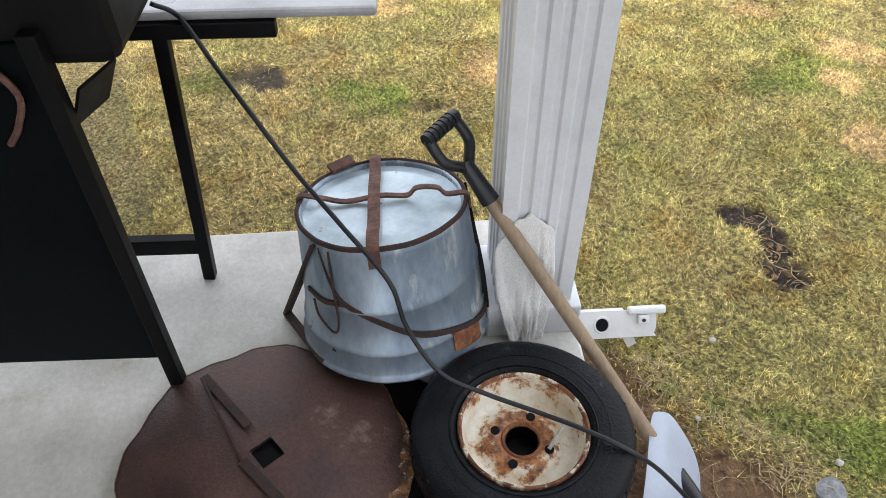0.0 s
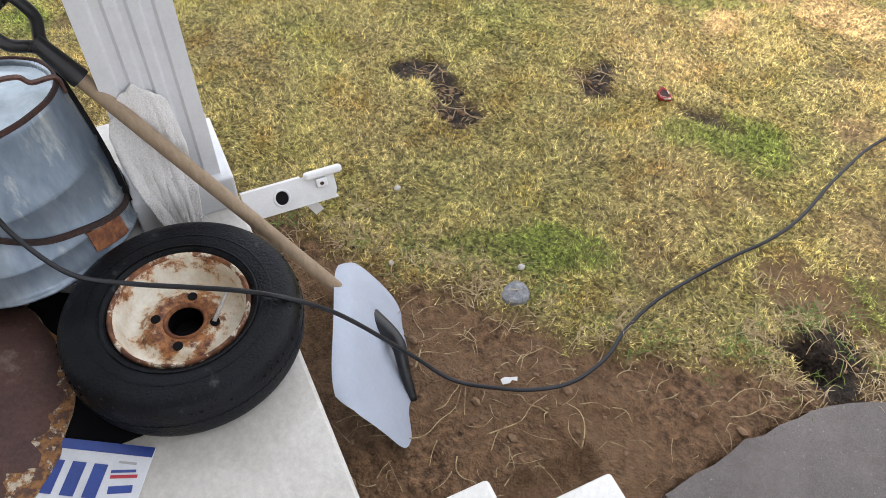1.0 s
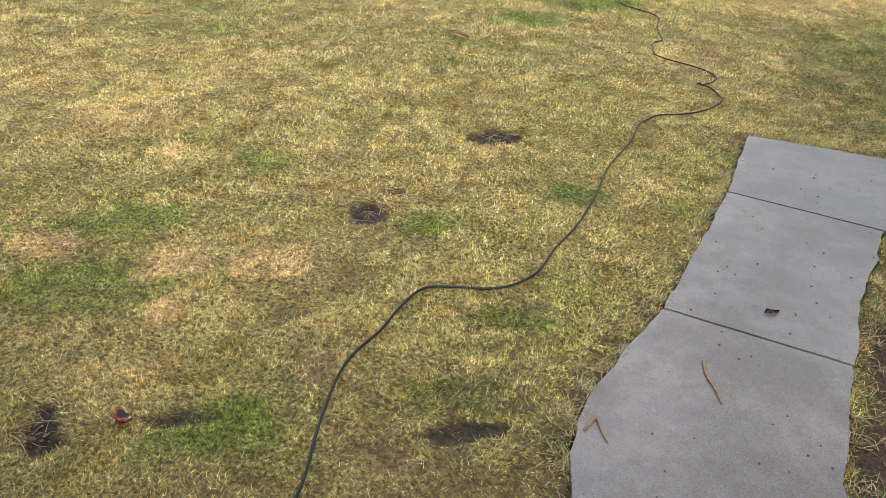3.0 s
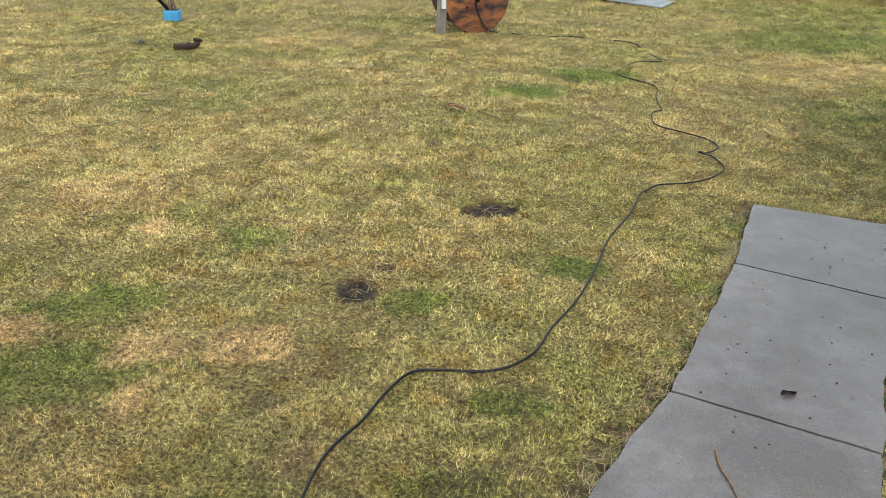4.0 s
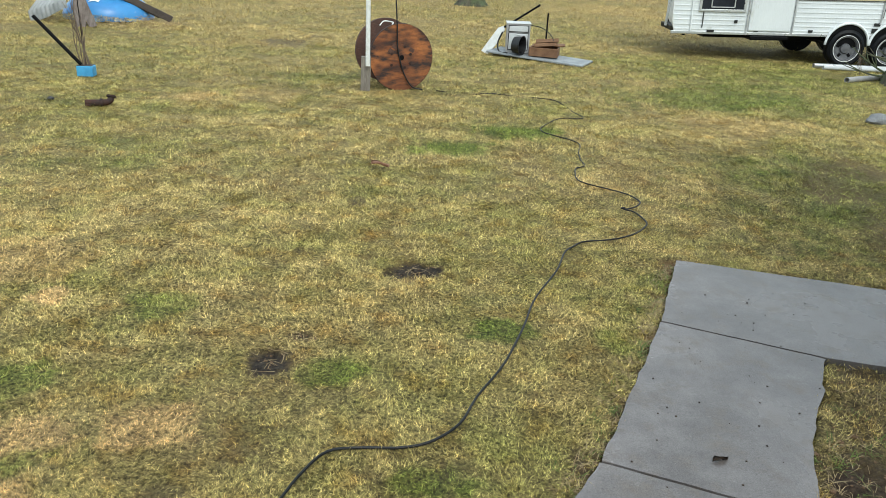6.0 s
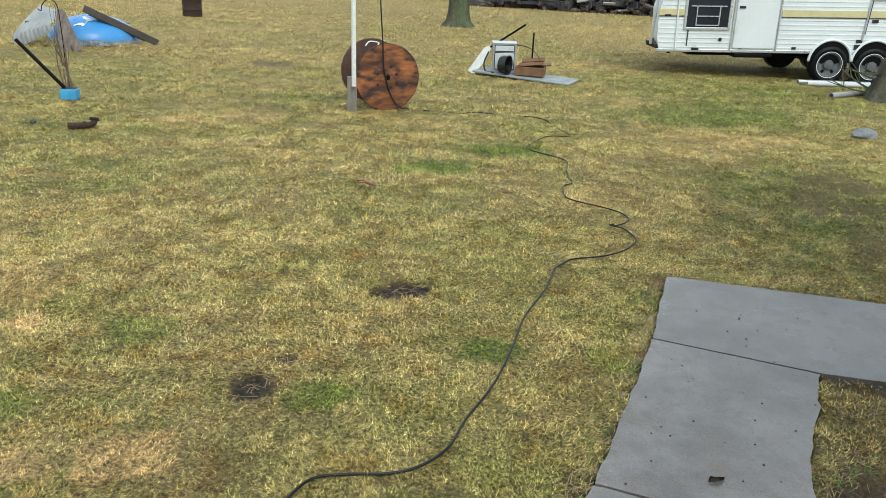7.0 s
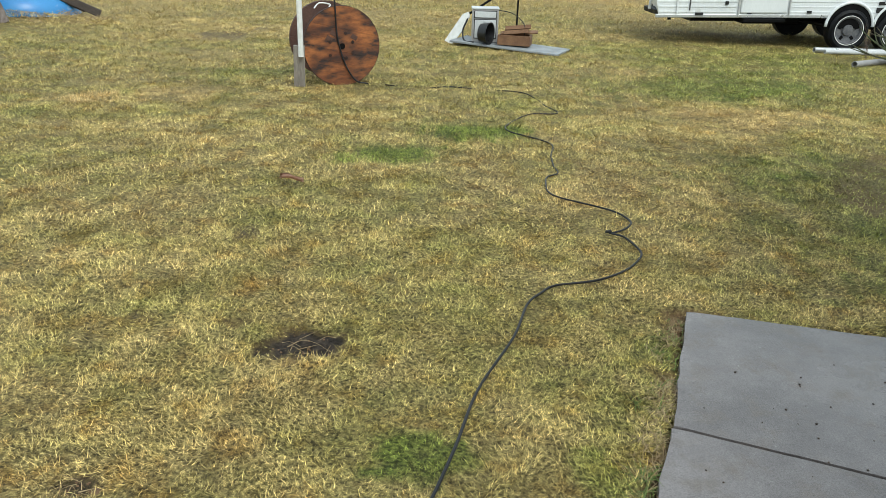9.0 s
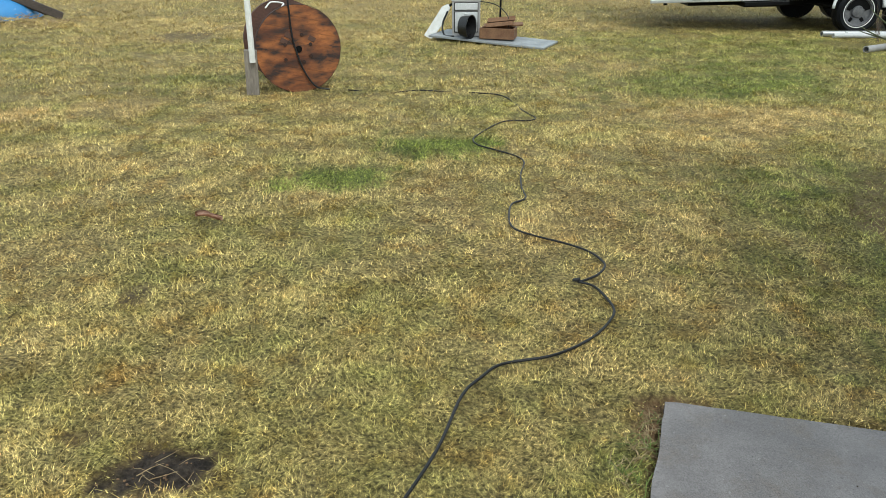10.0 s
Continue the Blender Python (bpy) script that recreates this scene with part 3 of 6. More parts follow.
def turf_colours(x, y):
    col = np.zeros((len(x), 4), np.float32)
    # Paints the distant lawn brighter, as lit blade sides look at grazing angles.
    pale = 0.34 * np.clip((y - 11) / 10, 0, 1) * np.clip(0.75 + 0.6 * noise2(x, y * 2.2, 0.35, 77), 0, 1)
    # The blue channel also turns turf greener and darker towards the porch.
    col[:, 0], col[:, 1], col[:, 2], col[:, 3] = bare(x, y), np.maximum(pale, np.clip(1.15 * spots(x, y, DEAD_SPOTS + DEAD_FAR, 31), 0, 1)), spots(x, y, LUSH_SPOTS + LUSH_FAR, 41) + 0.22 * np.clip((3.4 - y) / 1.8, 0, 1) * np.clip((x + 1.2) / 0.6, 0, 1) * np.clip(0.6 + 0.8 * noise2(x, y, 1.1, 78), 0, 1), np.maximum(np.clip(spots(x, y, BARE_SPOTS + BARE_FAR, 11) * 1.3, 0, 1), np.maximum((x > 1.0) * (y < 3.4) * 0.8, 0.7 * np.clip((y - 1.25) / 0.3, 0, 1) * (y < 3.4)))
    return col


def build_ground():
    def axis(lo, hi, step, ends):
        mid = list(np.arange(lo, hi + 1e-6, step))
        low, high, s = [], [], step
        while (low[-1] if low else lo) > -ends:
            s *= 1.16
            low.append((low[-1] if low else lo) - s)
        s = step
        while (high[-1] if high else hi) < ends:
            s *= 1.16
            high.append((high[-1] if high else hi) + s)
        return np.array(low[::-1] + mid + high)
    xs, ys = axis(-2.6, 2.4, 0.025, 2500), axis(-0.4, 4.6, 0.025, 2500)
    gx, gy = np.meshgrid(xs, ys)
    x, y = gx.ravel(), gy.ravel()
    z = height(x, y)
    z = np.where(near_path(x, y), np.minimum(z, 0) - 0.04, z)
    me = bpy.data.meshes.new("ground")
    n, m = len(xs), len(ys)
    idx = np.arange(n * m).reshape(m, n)
    quads = np.stack([idx[:-1, :-1], idx[:-1, 1:], idx[1:, 1:], idx[1:, :-1]], -1).reshape(-1, 4)
    me.from_pydata(np.stack([x, y, z], 1).tolist(), [], quads.tolist())
    me.polygons.foreach_set("use_smooth", [True] * len(me.polygons))
    at = me.color_attributes.new("turf", "FLOAT_COLOR", "POINT")
    at.data.foreach_set("color", turf_colours(x, y).ravel())
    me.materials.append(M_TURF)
    tagged(new("ground", me), "winter lawn of straw and green turf with bare soil", "ground", kind="structure")


def build_grass():
    rng = np.random.RandomState(7)
    zones = ((-4.4, 1.6, -1.0, 2.6, 58000), (-5.0, 3.6, 2.6, 5.2, 38000), (-6.4, 5.2, 5.2, 9.0, 16000), (-10.0, 7.4, 9.0, 15.0, 5200), (-14.0, 9.0, 15.0, 26.0, 1300), (-26.0, 12.0, 26.0, 48.0, 250))
    px, py, size = [], [], []
    for x0, x1, y0, y1, dens in zones:
        k = int((x1 - x0) * (y1 - y0) * dens)
        px.append(rng.uniform(x0, x1, k))
        py.append(rng.uniform(y0, y1, k))
        size.append(np.full(k, (45000 / dens) ** 0.29))
    x, y, size = np.concatenate(px), np.concatenate(py), np.concatenate(size)
    keep = (rng.rand(len(x)) > bare(x, y) * 1.02 - 0.02) & ~near_path(x + rng.normal(0, 0.022, len(x)), y + rng.normal(0, 0.022, len(x)))
    keep &= rng.rand(len(x)) < 0.62 + 0.26 * noise2(x, y, 5, 51) + 0.30 * noise2(x, y, 14, 53) + 0.34 * noise2(x, y, 34, 55)
    x, y, size = x[keep], y[keep], size[keep]
    k = len(x)
    z = height(x, y) - 0.002
    turn = 4.5 * noise2(x, y, 6.0, 54) + rng.normal(0, 1.3, k)
    lean = np.abs(rng.normal(1.20, 0.30, k)).clip(0.1, 1.53)
    length = rng.uniform(0.010, 0.034, k) * size * (1 + 0.25 * noise2(x, y, 2.2, 52))
    half = rng.uniform(0.0009, 0.0018, k) * size
    dx, dy = np.cos(turn), np.sin(turn)
    out, up = length * np.sin(lean), length * np.cos(lean)
    sx, sy = -dy * half, dx * half
    co = np.empty((k, 3, 3), np.float32)
    co[:, 0] = np.stack([x + sx, y + sy, z], 1)
    co[:, 1] = np.stack([x - sx, y - sy, z], 1)
    co[:, 2] = np.stack([x + dx * out, y + dy * out, z + up + 0.002], 1)
    faces = np.arange(3 * k).reshape(-1, 3)
    me = bpy.data.meshes.new("grass")
    me.vertices.add(3 * k)
    me.vertices.foreach_set("co", co.ravel())
    me.loops.add(3 * k)
    me.loops.foreach_set("vertex_index", faces.ravel())
    me.polygons.add(k)
    me.polygons.foreach_set("loop_start", np.arange(k) * 3)
    me.update()
    me.validate()
    at = me.color_attributes.new("turf", "FLOAT_COLOR", "POINT")
    at.data.foreach_set("color", np.repeat(turf_colours(x, y), 3, 0).ravel())
    me.materials.append(M_BLADE)
    tagged(new("grass", me), "short matted straw-coloured and green winter grass blades", "grass", kind="stuff")


build_ground()
build_grass()


# ---- field beyond the lawn ----
def build_field():
    bm = bmesh.new()
    near = [(-900, 60), (-16, 46), (-9, 75), (10, 110), (900, 140)]
    a = [bm.verts.new((x, y, 0.03)) for x, y in near]
    b = [bm.verts.new((x * 2.0, 2400, 52.0)) for x, y in near]
    for k in range(len(near) - 1):
        bm.faces.new((a[k], a[k + 1], b[k + 1], b[k]))
    tagged(part("field", bm, M_FIELD), "bare ploughed brown field beyond the lawn", "field", kind="structure")


build_field()


# ---- concrete path ----
def build_path():
    root = empty("path", Matrix(), "wet grey concrete walkway of jointed panels", "path", kind="structure")
    a, b, c = JOINTS
    g = 0.005
    panels = ((*PATH_LEFT, (a[0][0], a[0][1] - g), (a[1][0], a[1][1] - g), (0.98, 0.20)),
              ((a[0][0], a[0][1] + g), (0.265, 1.60), (0.28, 1.70), (0.345, 1.87), (0.455, 2.06), (b[0][0] - g, b[0][1] - g), (b[1][0] - g, b[1][1] - g), (1.222, 1.92), (1.074, 1.556), (1.08, 1.03 + g)),
              ((b[0][0] + g, b[0][1] + g), (0.80, 2.74), (0.965, 3.11), (c[0][0] - g, c[0][1] - g), (c[1][0] - g, c[1][1] - g), (1.64, 2.88), (1.434, 2.48), (b[1][0] + g, b[1][1] + g)),
              ((c[0][0] + g, c[0][1] + g), (1.26, 3.90), (1.412, 4.33), (2.60, 4.06), (2.50, 3.11), (c[1][0] + g, c[1][1] + g)),
              ((2.61, 4.058), (5.2, 3.50), (5.0, 2.60), (2.51, 3.108)))
    for k, outline in enumerate(panels):
        pts = []
        for p, q in zip(outline, outline[1:] + outline[:1]):
            p, q = Vector(p), Vector(q)
            count = max(1, int((q - p).length / 0.05))
            for i in range(count):
                r = p.lerp(q, i / count)
                j = (0.020 * noise.noise(Vector((r.x * 7, r.y * 7, 2.0))) + 0.016 * noise.noise(Vector((r.x * 24, r.y * 24, 5.0)))) * (0 < i)
                pts.append((r.x + j, r.y - 0.5 * j))
        part("panel", prism(bmesh.new(), pts, -0.09, 0.014, 0.004), M_PATH if k else M_MUDDY, root, "" if k else "panel browned by trodden soil")


build_path()


# ---- porch ----
def build_porch():
    root = empty("porch", PORCH.copy(), "light grey painted concrete porch slab with a chipped edge", "porch", kind="structure")
    part("slab", newbox(4.2, 2.4, 0.42, pose(2.1, 1.2, SLAB - 0.21), 0.008), M_SLAB, root)
    steps = empty("porch_steps", PORCH.copy(), "white painted concrete steps below the porch", "steps", kind="structure")
    part("tread", newbox(1.5, 0.262, 0.30, pose(2.035, -0.131, 0.05), 0.01), M_STEP, steps)
    part("tread", newbox(1.42, 0.28, 0.20, pose(2.06, -0.403, 0.0), 0.01), M_STEP, steps)
    wall = part("wall_house", newbox(7.0, 0.14, 2.9, PORCH @ pose(2.6, 2.45, 1.15)), M_WALL)
    tagged(wall, "pale house wall behind the porch", "wall", kind="structure")
    # Unseen wall and wide eave, added to block sky and darken the right.
    east = part("shade_wall_east", newbox(0.14, 4.6, 3.0, pose(3.95, 2.55, 1.45, 0, 0, -13)), M_WALL)
    tagged(east, "unseen pale wall added to shade the walkway side", "wall", kind="structure")
    eave = part("shade_eave_east", newbox(1.7, 5.0, 0.12, pose(3.35, 2.55, 2.98, 0, 0, -13)), M_ROOF)
    tagged(eave, "unseen white eave added to shade the walkway side", "eave", kind="structure")
    roof = part("porch_roof", newbox(4.5, 2.8, 0.12, PORCH @ pose(2.1, 1.1, 2.72)), M_ROOF)
    tagged(roof, "white porch roof over the slab", "roof", kind="structure")


def build_post():
    root = empty("porch_post", PORCH @ pose(0.323, 0.12, SLAB), "white fluted aluminium porch post on a square base", "post", kind="structure")
    bm = newbox(0.236, 0.236, 0.10, pose(0, 0, 0.05), 0.006)
    part("base", bm, M_POST, root, "white square base trim, scuffed")
    half, depth = 0.0935, 0.007
    marks = (-0.0935, -0.060, -0.054, -0.036, -0.030, -0.012, -0.006, 0.006, 0.012, 0.030, 0.036, 0.054, 0.060, 0.0935)
    inset = (0, 0, 1, 1, 0, 0, 1, 1, 0, 0, 1, 1, 0, 0)
    ring = []
    for k in range(4):
        turn = Matrix.Rotation(k * math.pi / 2, 2)
        for s, i in list(zip(marks, inset))[:-1]:
            ring.append(turn @ Vector((half - depth * i, s)))
    bm = prism(bmesh.new(), [(p.x, p.y) for p in ring], 0.10, 2.36)
    part("shaft", bm, M_POST, root, "fluted white shaft")


build_porch()
build_post()


# ---- things on the porch ----
def build_wheel():
    # rim seat 13 mm lower than the sidewall crown
    root = empty("trailer_wheel", pose(-1.185, -0.315, SLAB, 0, 0, 25), "old trailer wheel with cracked black tyre and rusty white rim", "wheel")
    R, W = 0.244, 0.122
    prof = []
    for k in range(40):
        a = 2 * math.pi * k / 40
        c, s = math.cos(a), math.sin(a)
        prof.append((R - 0.055 + 0.055 * (abs(c) ** 0.55) * (1 if c > 0 else -1), W / 2 + W / 2 * (abs(s) ** 0.6) * (1 if s > 0 else -1)))
    part("tyre", lathe(bmesh.new(), prof, 72, True), M_RUBBER, root, "worn black rubber tyre", "all")
    for z in (0.026, 0.044, 0.061, 0.078, 0.096):
        zig = bmesh.new()
        rings = []
        for dr, dz in ((-0.004, -0.007), (0.0012, -0.0062), (0.0012, 0.0062), (-0.004, 0.007)):
            rings.append([zig.verts.new(((R + dr - 0.014 * abs(z - 0.061) / 0.035) * math.cos(a), (R + dr - 0.014 * abs(z - 0.061) / 0.035) * math.sin(a), z + dz + (0.0022 if k % 2 else -0.0022)))
                          for k, a in enumerate(2 * math.pi * q / 180 for q in range(180))])
        for p, q in zip(rings, rings[1:]):
            for k in range(180):
                zig.faces.new((p[k], p[(k + 1) % 180], q[(k + 1) % 180], q[k]))
        part("tread_rib", zig, M_RUBBER, root, "zigzag tread rib")
    ribs = bmesh.new()
    for r in (0.158, 0.186, 0.206):
        lathe(ribs, [(r - 0.0028, W - 0.007), (r - 0.0016, W + 0.0012 - (0.0015 if r > 0.2 else 0)), (r + 0.0016, W + 0.0008 - (0.0015 if r > 0.2 else 0)), (r + 0.0028, W - 0.007)], 60)
    part("sidewall_rib", ribs, M_RUBBER, root, "raised sidewall ring")
    # split zigzag crack round the shoulder
    crack = bmesh.new()
    rng = random.Random(4)
    rows = []
    for k in range(160):
        a = 2 * math.pi * k / 160
        j = rng.uniform(-0.0035, 0.0035) + (0.003 if k % 2 else -0.003)
        half = rng.uniform(0.0012, 0.0042) if math.sin(3.3 * a + 1) > -0.4 else 0.0003
        rows.append([crack.verts.new(((0.2365 + j + d) * math.cos(a), (0.2365 + j + d) * math.sin(a), 0.1015 - 1.3 * (j + d) + 0.0028)) for d in (-half, half)])
    for k in range(160):
        p, q = rows[k], rows[(k + 1) % 160]
        crack.faces.new((p[0], q[0], q[1], p[1]))
    part("shoulder_crack", crack, M_CRACK_SHADOW, root, "jagged split along the shoulder")
    for k in range(40):
        a, r = rng.uniform(0, 2 * math.pi), rng.uniform(0.222, 0.236)
        z = 0.1195 - (r - 0.216) * 0.72
        part("rubber_flake", newbox(rng.uniform(0.008, 0.022), rng.uniform(0.003, 0.006), 0.003, pose(r * math.cos(a), r * math.sin(a), z, 0, 35 * math.sin(a * 0 + 1), math.degrees(a) + 90 + rng.uniform(-20, 20)), 0.001), M_RUBBER, root)
    prof = [(0.139, 0.112), (0.134, 0.113), (0.131, 0.108), (0.129, 0.098), (0.124, 0.080), (0.121, 0.064), (0.116, 0.054), (0.106, 0.050), (0.094, 0.049), (0.088, 0.053), (0.080, 0.060), (0.070, 0.0625), (0.042, 0.064), (0.0395, 0.055)]
    part("rim", lathe(bmesh.new(), prof, 64), M_RIM, root, "white rim eaten by rust", "all")
    prof = [(0.142, 0.104), (0.1425, 0.115), (0.1395, 0.1195), (0.1355, 0.1180), (0.1325, 0.111)]
    part("rim_flange", lathe(bmesh.new(), prof, 64), M_RIMRUST, root, "rusty rolled flange", "all")
    hubring = [(0.046, 0.0638), (0.044, 0.0662), (0.040, 0.0666), (0.0365, 0.061), (0.0365, 0.03)]
    part("hub_plate", lathe(bmesh.new(), hubring, 48), M_ORANGE, root, "rusted hub plate", "all")
    part("hub_hole", lathe(bmesh.new(), [(0.0362, 0.060), (0.0355, 0.012), (0.001, 0.010)], 32), M_BLACK, root, "dark open centre bore")
    for k in range(4):
        a = radians(20 + 90 * k)
        part("bolt_hole", rod(bmesh.new(), (0.062 * math.cos(a), 0.062 * math.sin(a), 0.050), (0.062 * math.cos(a), 0.062 * math.sin(a), 0.0652), 0.0105, seg=14), M_BLACK, root)
    part("valve_stem", rod(bmesh.new(), (0.052, 0.090, 0.090), (0.058, 0.020, 0.068), 0.0035, 0.0045), M_PEBBLE, root, "pale plastic stick lying in the rim")


def build_disc():
    m = pose(-1.366, -0.838, SLAB + 0.018, -2, 3, 20) @ Matrix.Diagonal((1.035, 1.035, 0.66, 1))
    root = empty("disc_blade", m, "rusty scalloped harrow disc with a square hole", "disc blade")

    def wave(a, r, z):
        return r * (1 + (0.020 * math.cos(8 * a - 1.12) + 0.006 * math.cos(21 * a)) * max(0, (r - 0.2) / 0.1))
    bm = bmesh.new()
    top = [(0.305 * t, 0.012 + 0.078 * (1 - t ** 2)) for t in (1, 0.97, 0.9, 0.8, 0.68, 0.55, 0.42, 0.3, 0.2, 0.14)]
    seg = 96
    rings = []
    for r, z in [(0.303, 0.004)] + top:
        rings.append([bm.verts.new((wave(2 * math.pi * k / seg, r, z) * math.cos(2 * math.pi * k / seg), wave(2 * math.pi * k / seg, r, z) * math.sin(2 * math.pi * k / seg), z)) for k in range(seg)])
    square = []
    for k in range(seg):
        a = 2 * math.pi * k / seg
        s = 0.026 / max(abs(math.cos(a)), abs(math.sin(a)))
        square.append(bm.verts.new((s * math.cos(a), s * math.sin(a), 0.0895)))
    rings.append(square)
    for a, b in zip(rings, rings[1:]):
        for k in range(seg):
            bm.faces.new((a[k], a[(k + 1) % seg], b[(k + 1) % seg], b[k]))
    part("blade", bm, M_DISC, root, "brown rusted dished steel", "all")
    bm = bmesh.new()
    rings = [[bm.verts.new((wave(2 * math.pi * k / seg, r, z) * math.cos(2 * math.pi * k / seg), wave(2 * math.pi * k / seg, r, z) * math.sin(2 * math.pi * k / seg), z)) for k in range(seg)]
             for r, z in ((0.3055, 0.006), (0.3057, 0.0128), (0.3035, 0.0142))]
    for a, b in zip(rings, rings[1:]):
        for k in range(seg):
            bm.faces.new((a[k], a[(k + 1) % seg], b[(k + 1) % seg], b[k]))
    part("edge", bm, M_EDGE, root, "flaking pale rusty edge", "all")
    bm = bmesh.new()
    rows = []
    for k in range(91):
        a = radians(-75 + 150 * k / 90)
        deep = 0.042 * math.sin(math.pi * k / 90) * (1 + 0.9 * noise.noise(Vector((a * 6, 0.3, 0))) + 0.3 * noise.noise(Vector((a * 23, 4.3, 0)))) + 0.002
        row = []
        for t in (0.0, 0.33, 0.66, 1.0):
            r = 0.3045 - deep * t
            w = wave(a, r, 0)
            row.append(bm.verts.new((w * math.cos(a), w * math.sin(a), 0.012 + 0.078 * (1 - (r / 0.305) ** 2) + 0.0022 * (1 - t * 0.6))))
        rows.append(row)
    for a, b in zip(rows, rows[1:]):
        for k in range(3):
            bm.faces.new((a[k], b[k], b[k + 1], a[k + 1]))
    part("rust_scale", bm, M_SCALE, root, "pale flaking rust scale", "all")
    part("square_hole", newbox(0.058, 0.058, 0.03, pose(0, 0, 0.050)), M_BLACK, root, "dark square hole")
    bm = bmesh.new()
    beam(bm, (-0.262, 0.004, 0.055), (-0.076, 0.003, 0.099), 0.020, 0.010, bevel=0.002)
    part("scraper_bar", bm, M_RUST, root, "dark rusty strap end")
    bm = beam(bmesh.new(), (-0.014, -0.049, 0.098), (0.124, -0.038, 0.092), 0.022, 0.012, bevel=0.002)
    part("scraper_bar", bm, M_RUST, root, "dark rusty strap end")
    part("wire", sweep(bmesh.new(), smooth_line([(-0.255, -0.004, 0.064), (-0.17, -0.022, 0.092), (-0.08, -0.038, 0.104), (-0.010, -0.049, 0.104)], 5), 0.004, 7), M_RUST, root)


def build_bucket():
    # the tub leans: one side of its mouth is propped up on the tyre
    up = Vector((-0.188, 0.001, 1.0)).normalized()
    tilt = Vector((0, 0, 1)).rotation_difference(up).to_matrix().to_4x4()
    m = Matrix.Translation((-1.636, -0.439, 0.3433)) @ tilt @ pose(0, 0, 0, 0, 0, 72)
    root = empty("galvanised_tub", m, "upturned galvanised tub bound with rusty iron straps", "tub")
    H, r0, r1 = 0.347, 0.230, 0.1925
    dent = lambda a, r, z: r * (1 + 0.008 * math.sin(3 * a + 6 * z) + 0.005 * math.sin(7 * a + 11 * z) + 0.0025 * math.sin(17 * a + 30 * z))
    prof = [(r0 - 0.004, 0.0), (r0 + 0.006, 0.002), (r0 + 0.008, 0.007), (r0 + 0.002, 0.012), (r0 - 0.001, 0.02), (r0 - 0.006, 0.07), (r0 - 0.004, 0.074), (r0 - 0.010, 0.080), (r0 - 0.020, 0.18), (r0 - 0.0175, 0.186), (r0 - 0.022, 0.192), (r1 + 0.004, H - 0.02), (r1 + 0.002, H - 0.004), (r1 - 0.004, H), (r1 - 0.010, H - 0.006), (r1 - 0.012, H - 0.014)]
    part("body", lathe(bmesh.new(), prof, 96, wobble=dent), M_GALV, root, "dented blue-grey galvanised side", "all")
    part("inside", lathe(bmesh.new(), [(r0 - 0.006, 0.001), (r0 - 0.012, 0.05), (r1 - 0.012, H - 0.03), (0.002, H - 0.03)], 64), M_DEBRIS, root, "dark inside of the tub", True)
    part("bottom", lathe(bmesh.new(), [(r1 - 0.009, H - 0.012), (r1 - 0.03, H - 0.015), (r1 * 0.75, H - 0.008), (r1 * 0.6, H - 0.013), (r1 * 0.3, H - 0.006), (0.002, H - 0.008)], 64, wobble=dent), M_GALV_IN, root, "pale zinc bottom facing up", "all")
    part("rusty_hoop", lathe(bmesh.new(), [(r1 + 0.004, H - 0.007), (r1 + 0.0045, H + 0.002), (r1 + 0.001, H + 0.004), (r1 - 0.003, H + 0.003), (r1 - 0.010, H - 0.012)], 72, wobble=dent), M_RUST, root, "dark rusty top rim", "all")
    across = ((-0.196, 0.046, H - 0.03), (-0.190, 0.044, H + 0.007), (-0.14, 0.035, H + 0.002), (-0.08, 0.012, H - 0.001), (0.0, 0.008, H + 0.008), (0.06, 0.004, H + 0.004), (0.085, -0.004, H + 0.026), (0.13, -0.012, H + 0.026), (0.150, -0.014, H + 0.008), (0.196, -0.016, H + 0.006), (0.202, -0.016, H - 0.03))
    along = ((-0.010, 0.202, H - 0.025), (-0.011, 0.196, H + 0.010), (-0.012, 0.12, H + 0.006), (-0.014, 0.02, H + 0.014), (-0.016, -0.10, H + 0.006), (-0.017, -0.15, H + 0.014), (-0.018, -0.196, H + 0.010), (-0.018, -0.203, H - 0.014), (-0.018, -0.206, H - 0.040))
    for pts, w, wide in ((across, 0.008, Vector((0, 1, 0))), (along, 0.0135, Vector((1, 0, 0)))):
        bm = bmesh.new()
        line = smooth_line(pts, 5)
        rows = []
        for i, q in enumerate(line):
            d = (line[min(i + 1, len(line) - 1)] - line[max(i - 1, 0)]).normalized()
            nrm = d.cross(wide).normalized()
            rows.append([bm.verts.new(q + s * w * wide + t * 0.0026 * nrm) for s, t in ((-1, -1), (1, -1), (1, 1), (-1, 1))])
        for a, b in zip(rows, rows[1:]):
            for k in range(4):
                bm.faces.new((a[k], a[(k + 1) % 4], b[(k + 1) % 4], b[k]))
        bm.faces.new(rows[-1])
        bm.faces.new(rows[0][::-1])
        part("strap", bm, M_STRAP, root, "rusty flat iron strap")

    def side(angle, z, off=0.0):
        r = r0 - 0.004 + (r1 - r0) * z / H + off
        return Vector((r * math.cos(radians(angle)), r * math.sin(radians(angle)), z))

    def band(marks, h, thick=0.006):
        bm = bmesh.new()
        line = smooth_line([side(a, z, 0.007) for a, z in marks], 6)
        rows = []
        for q in line:
            out = Vector((q.x, q.y, 0)).normalized() * thick / 2
            rows.append([bm.verts.new(q + o * out + Vector((0, 0, h * v))) for o, v in ((-1, -1), (1, -1), (1, 1), (-1, 1))])
        for a, b in zip(rows, rows[1:]):
            for k in range(4):
                bm.faces.new((a[k], a[(k + 1) % 4], b[(k + 1) % 4], b[k]))
        return bm
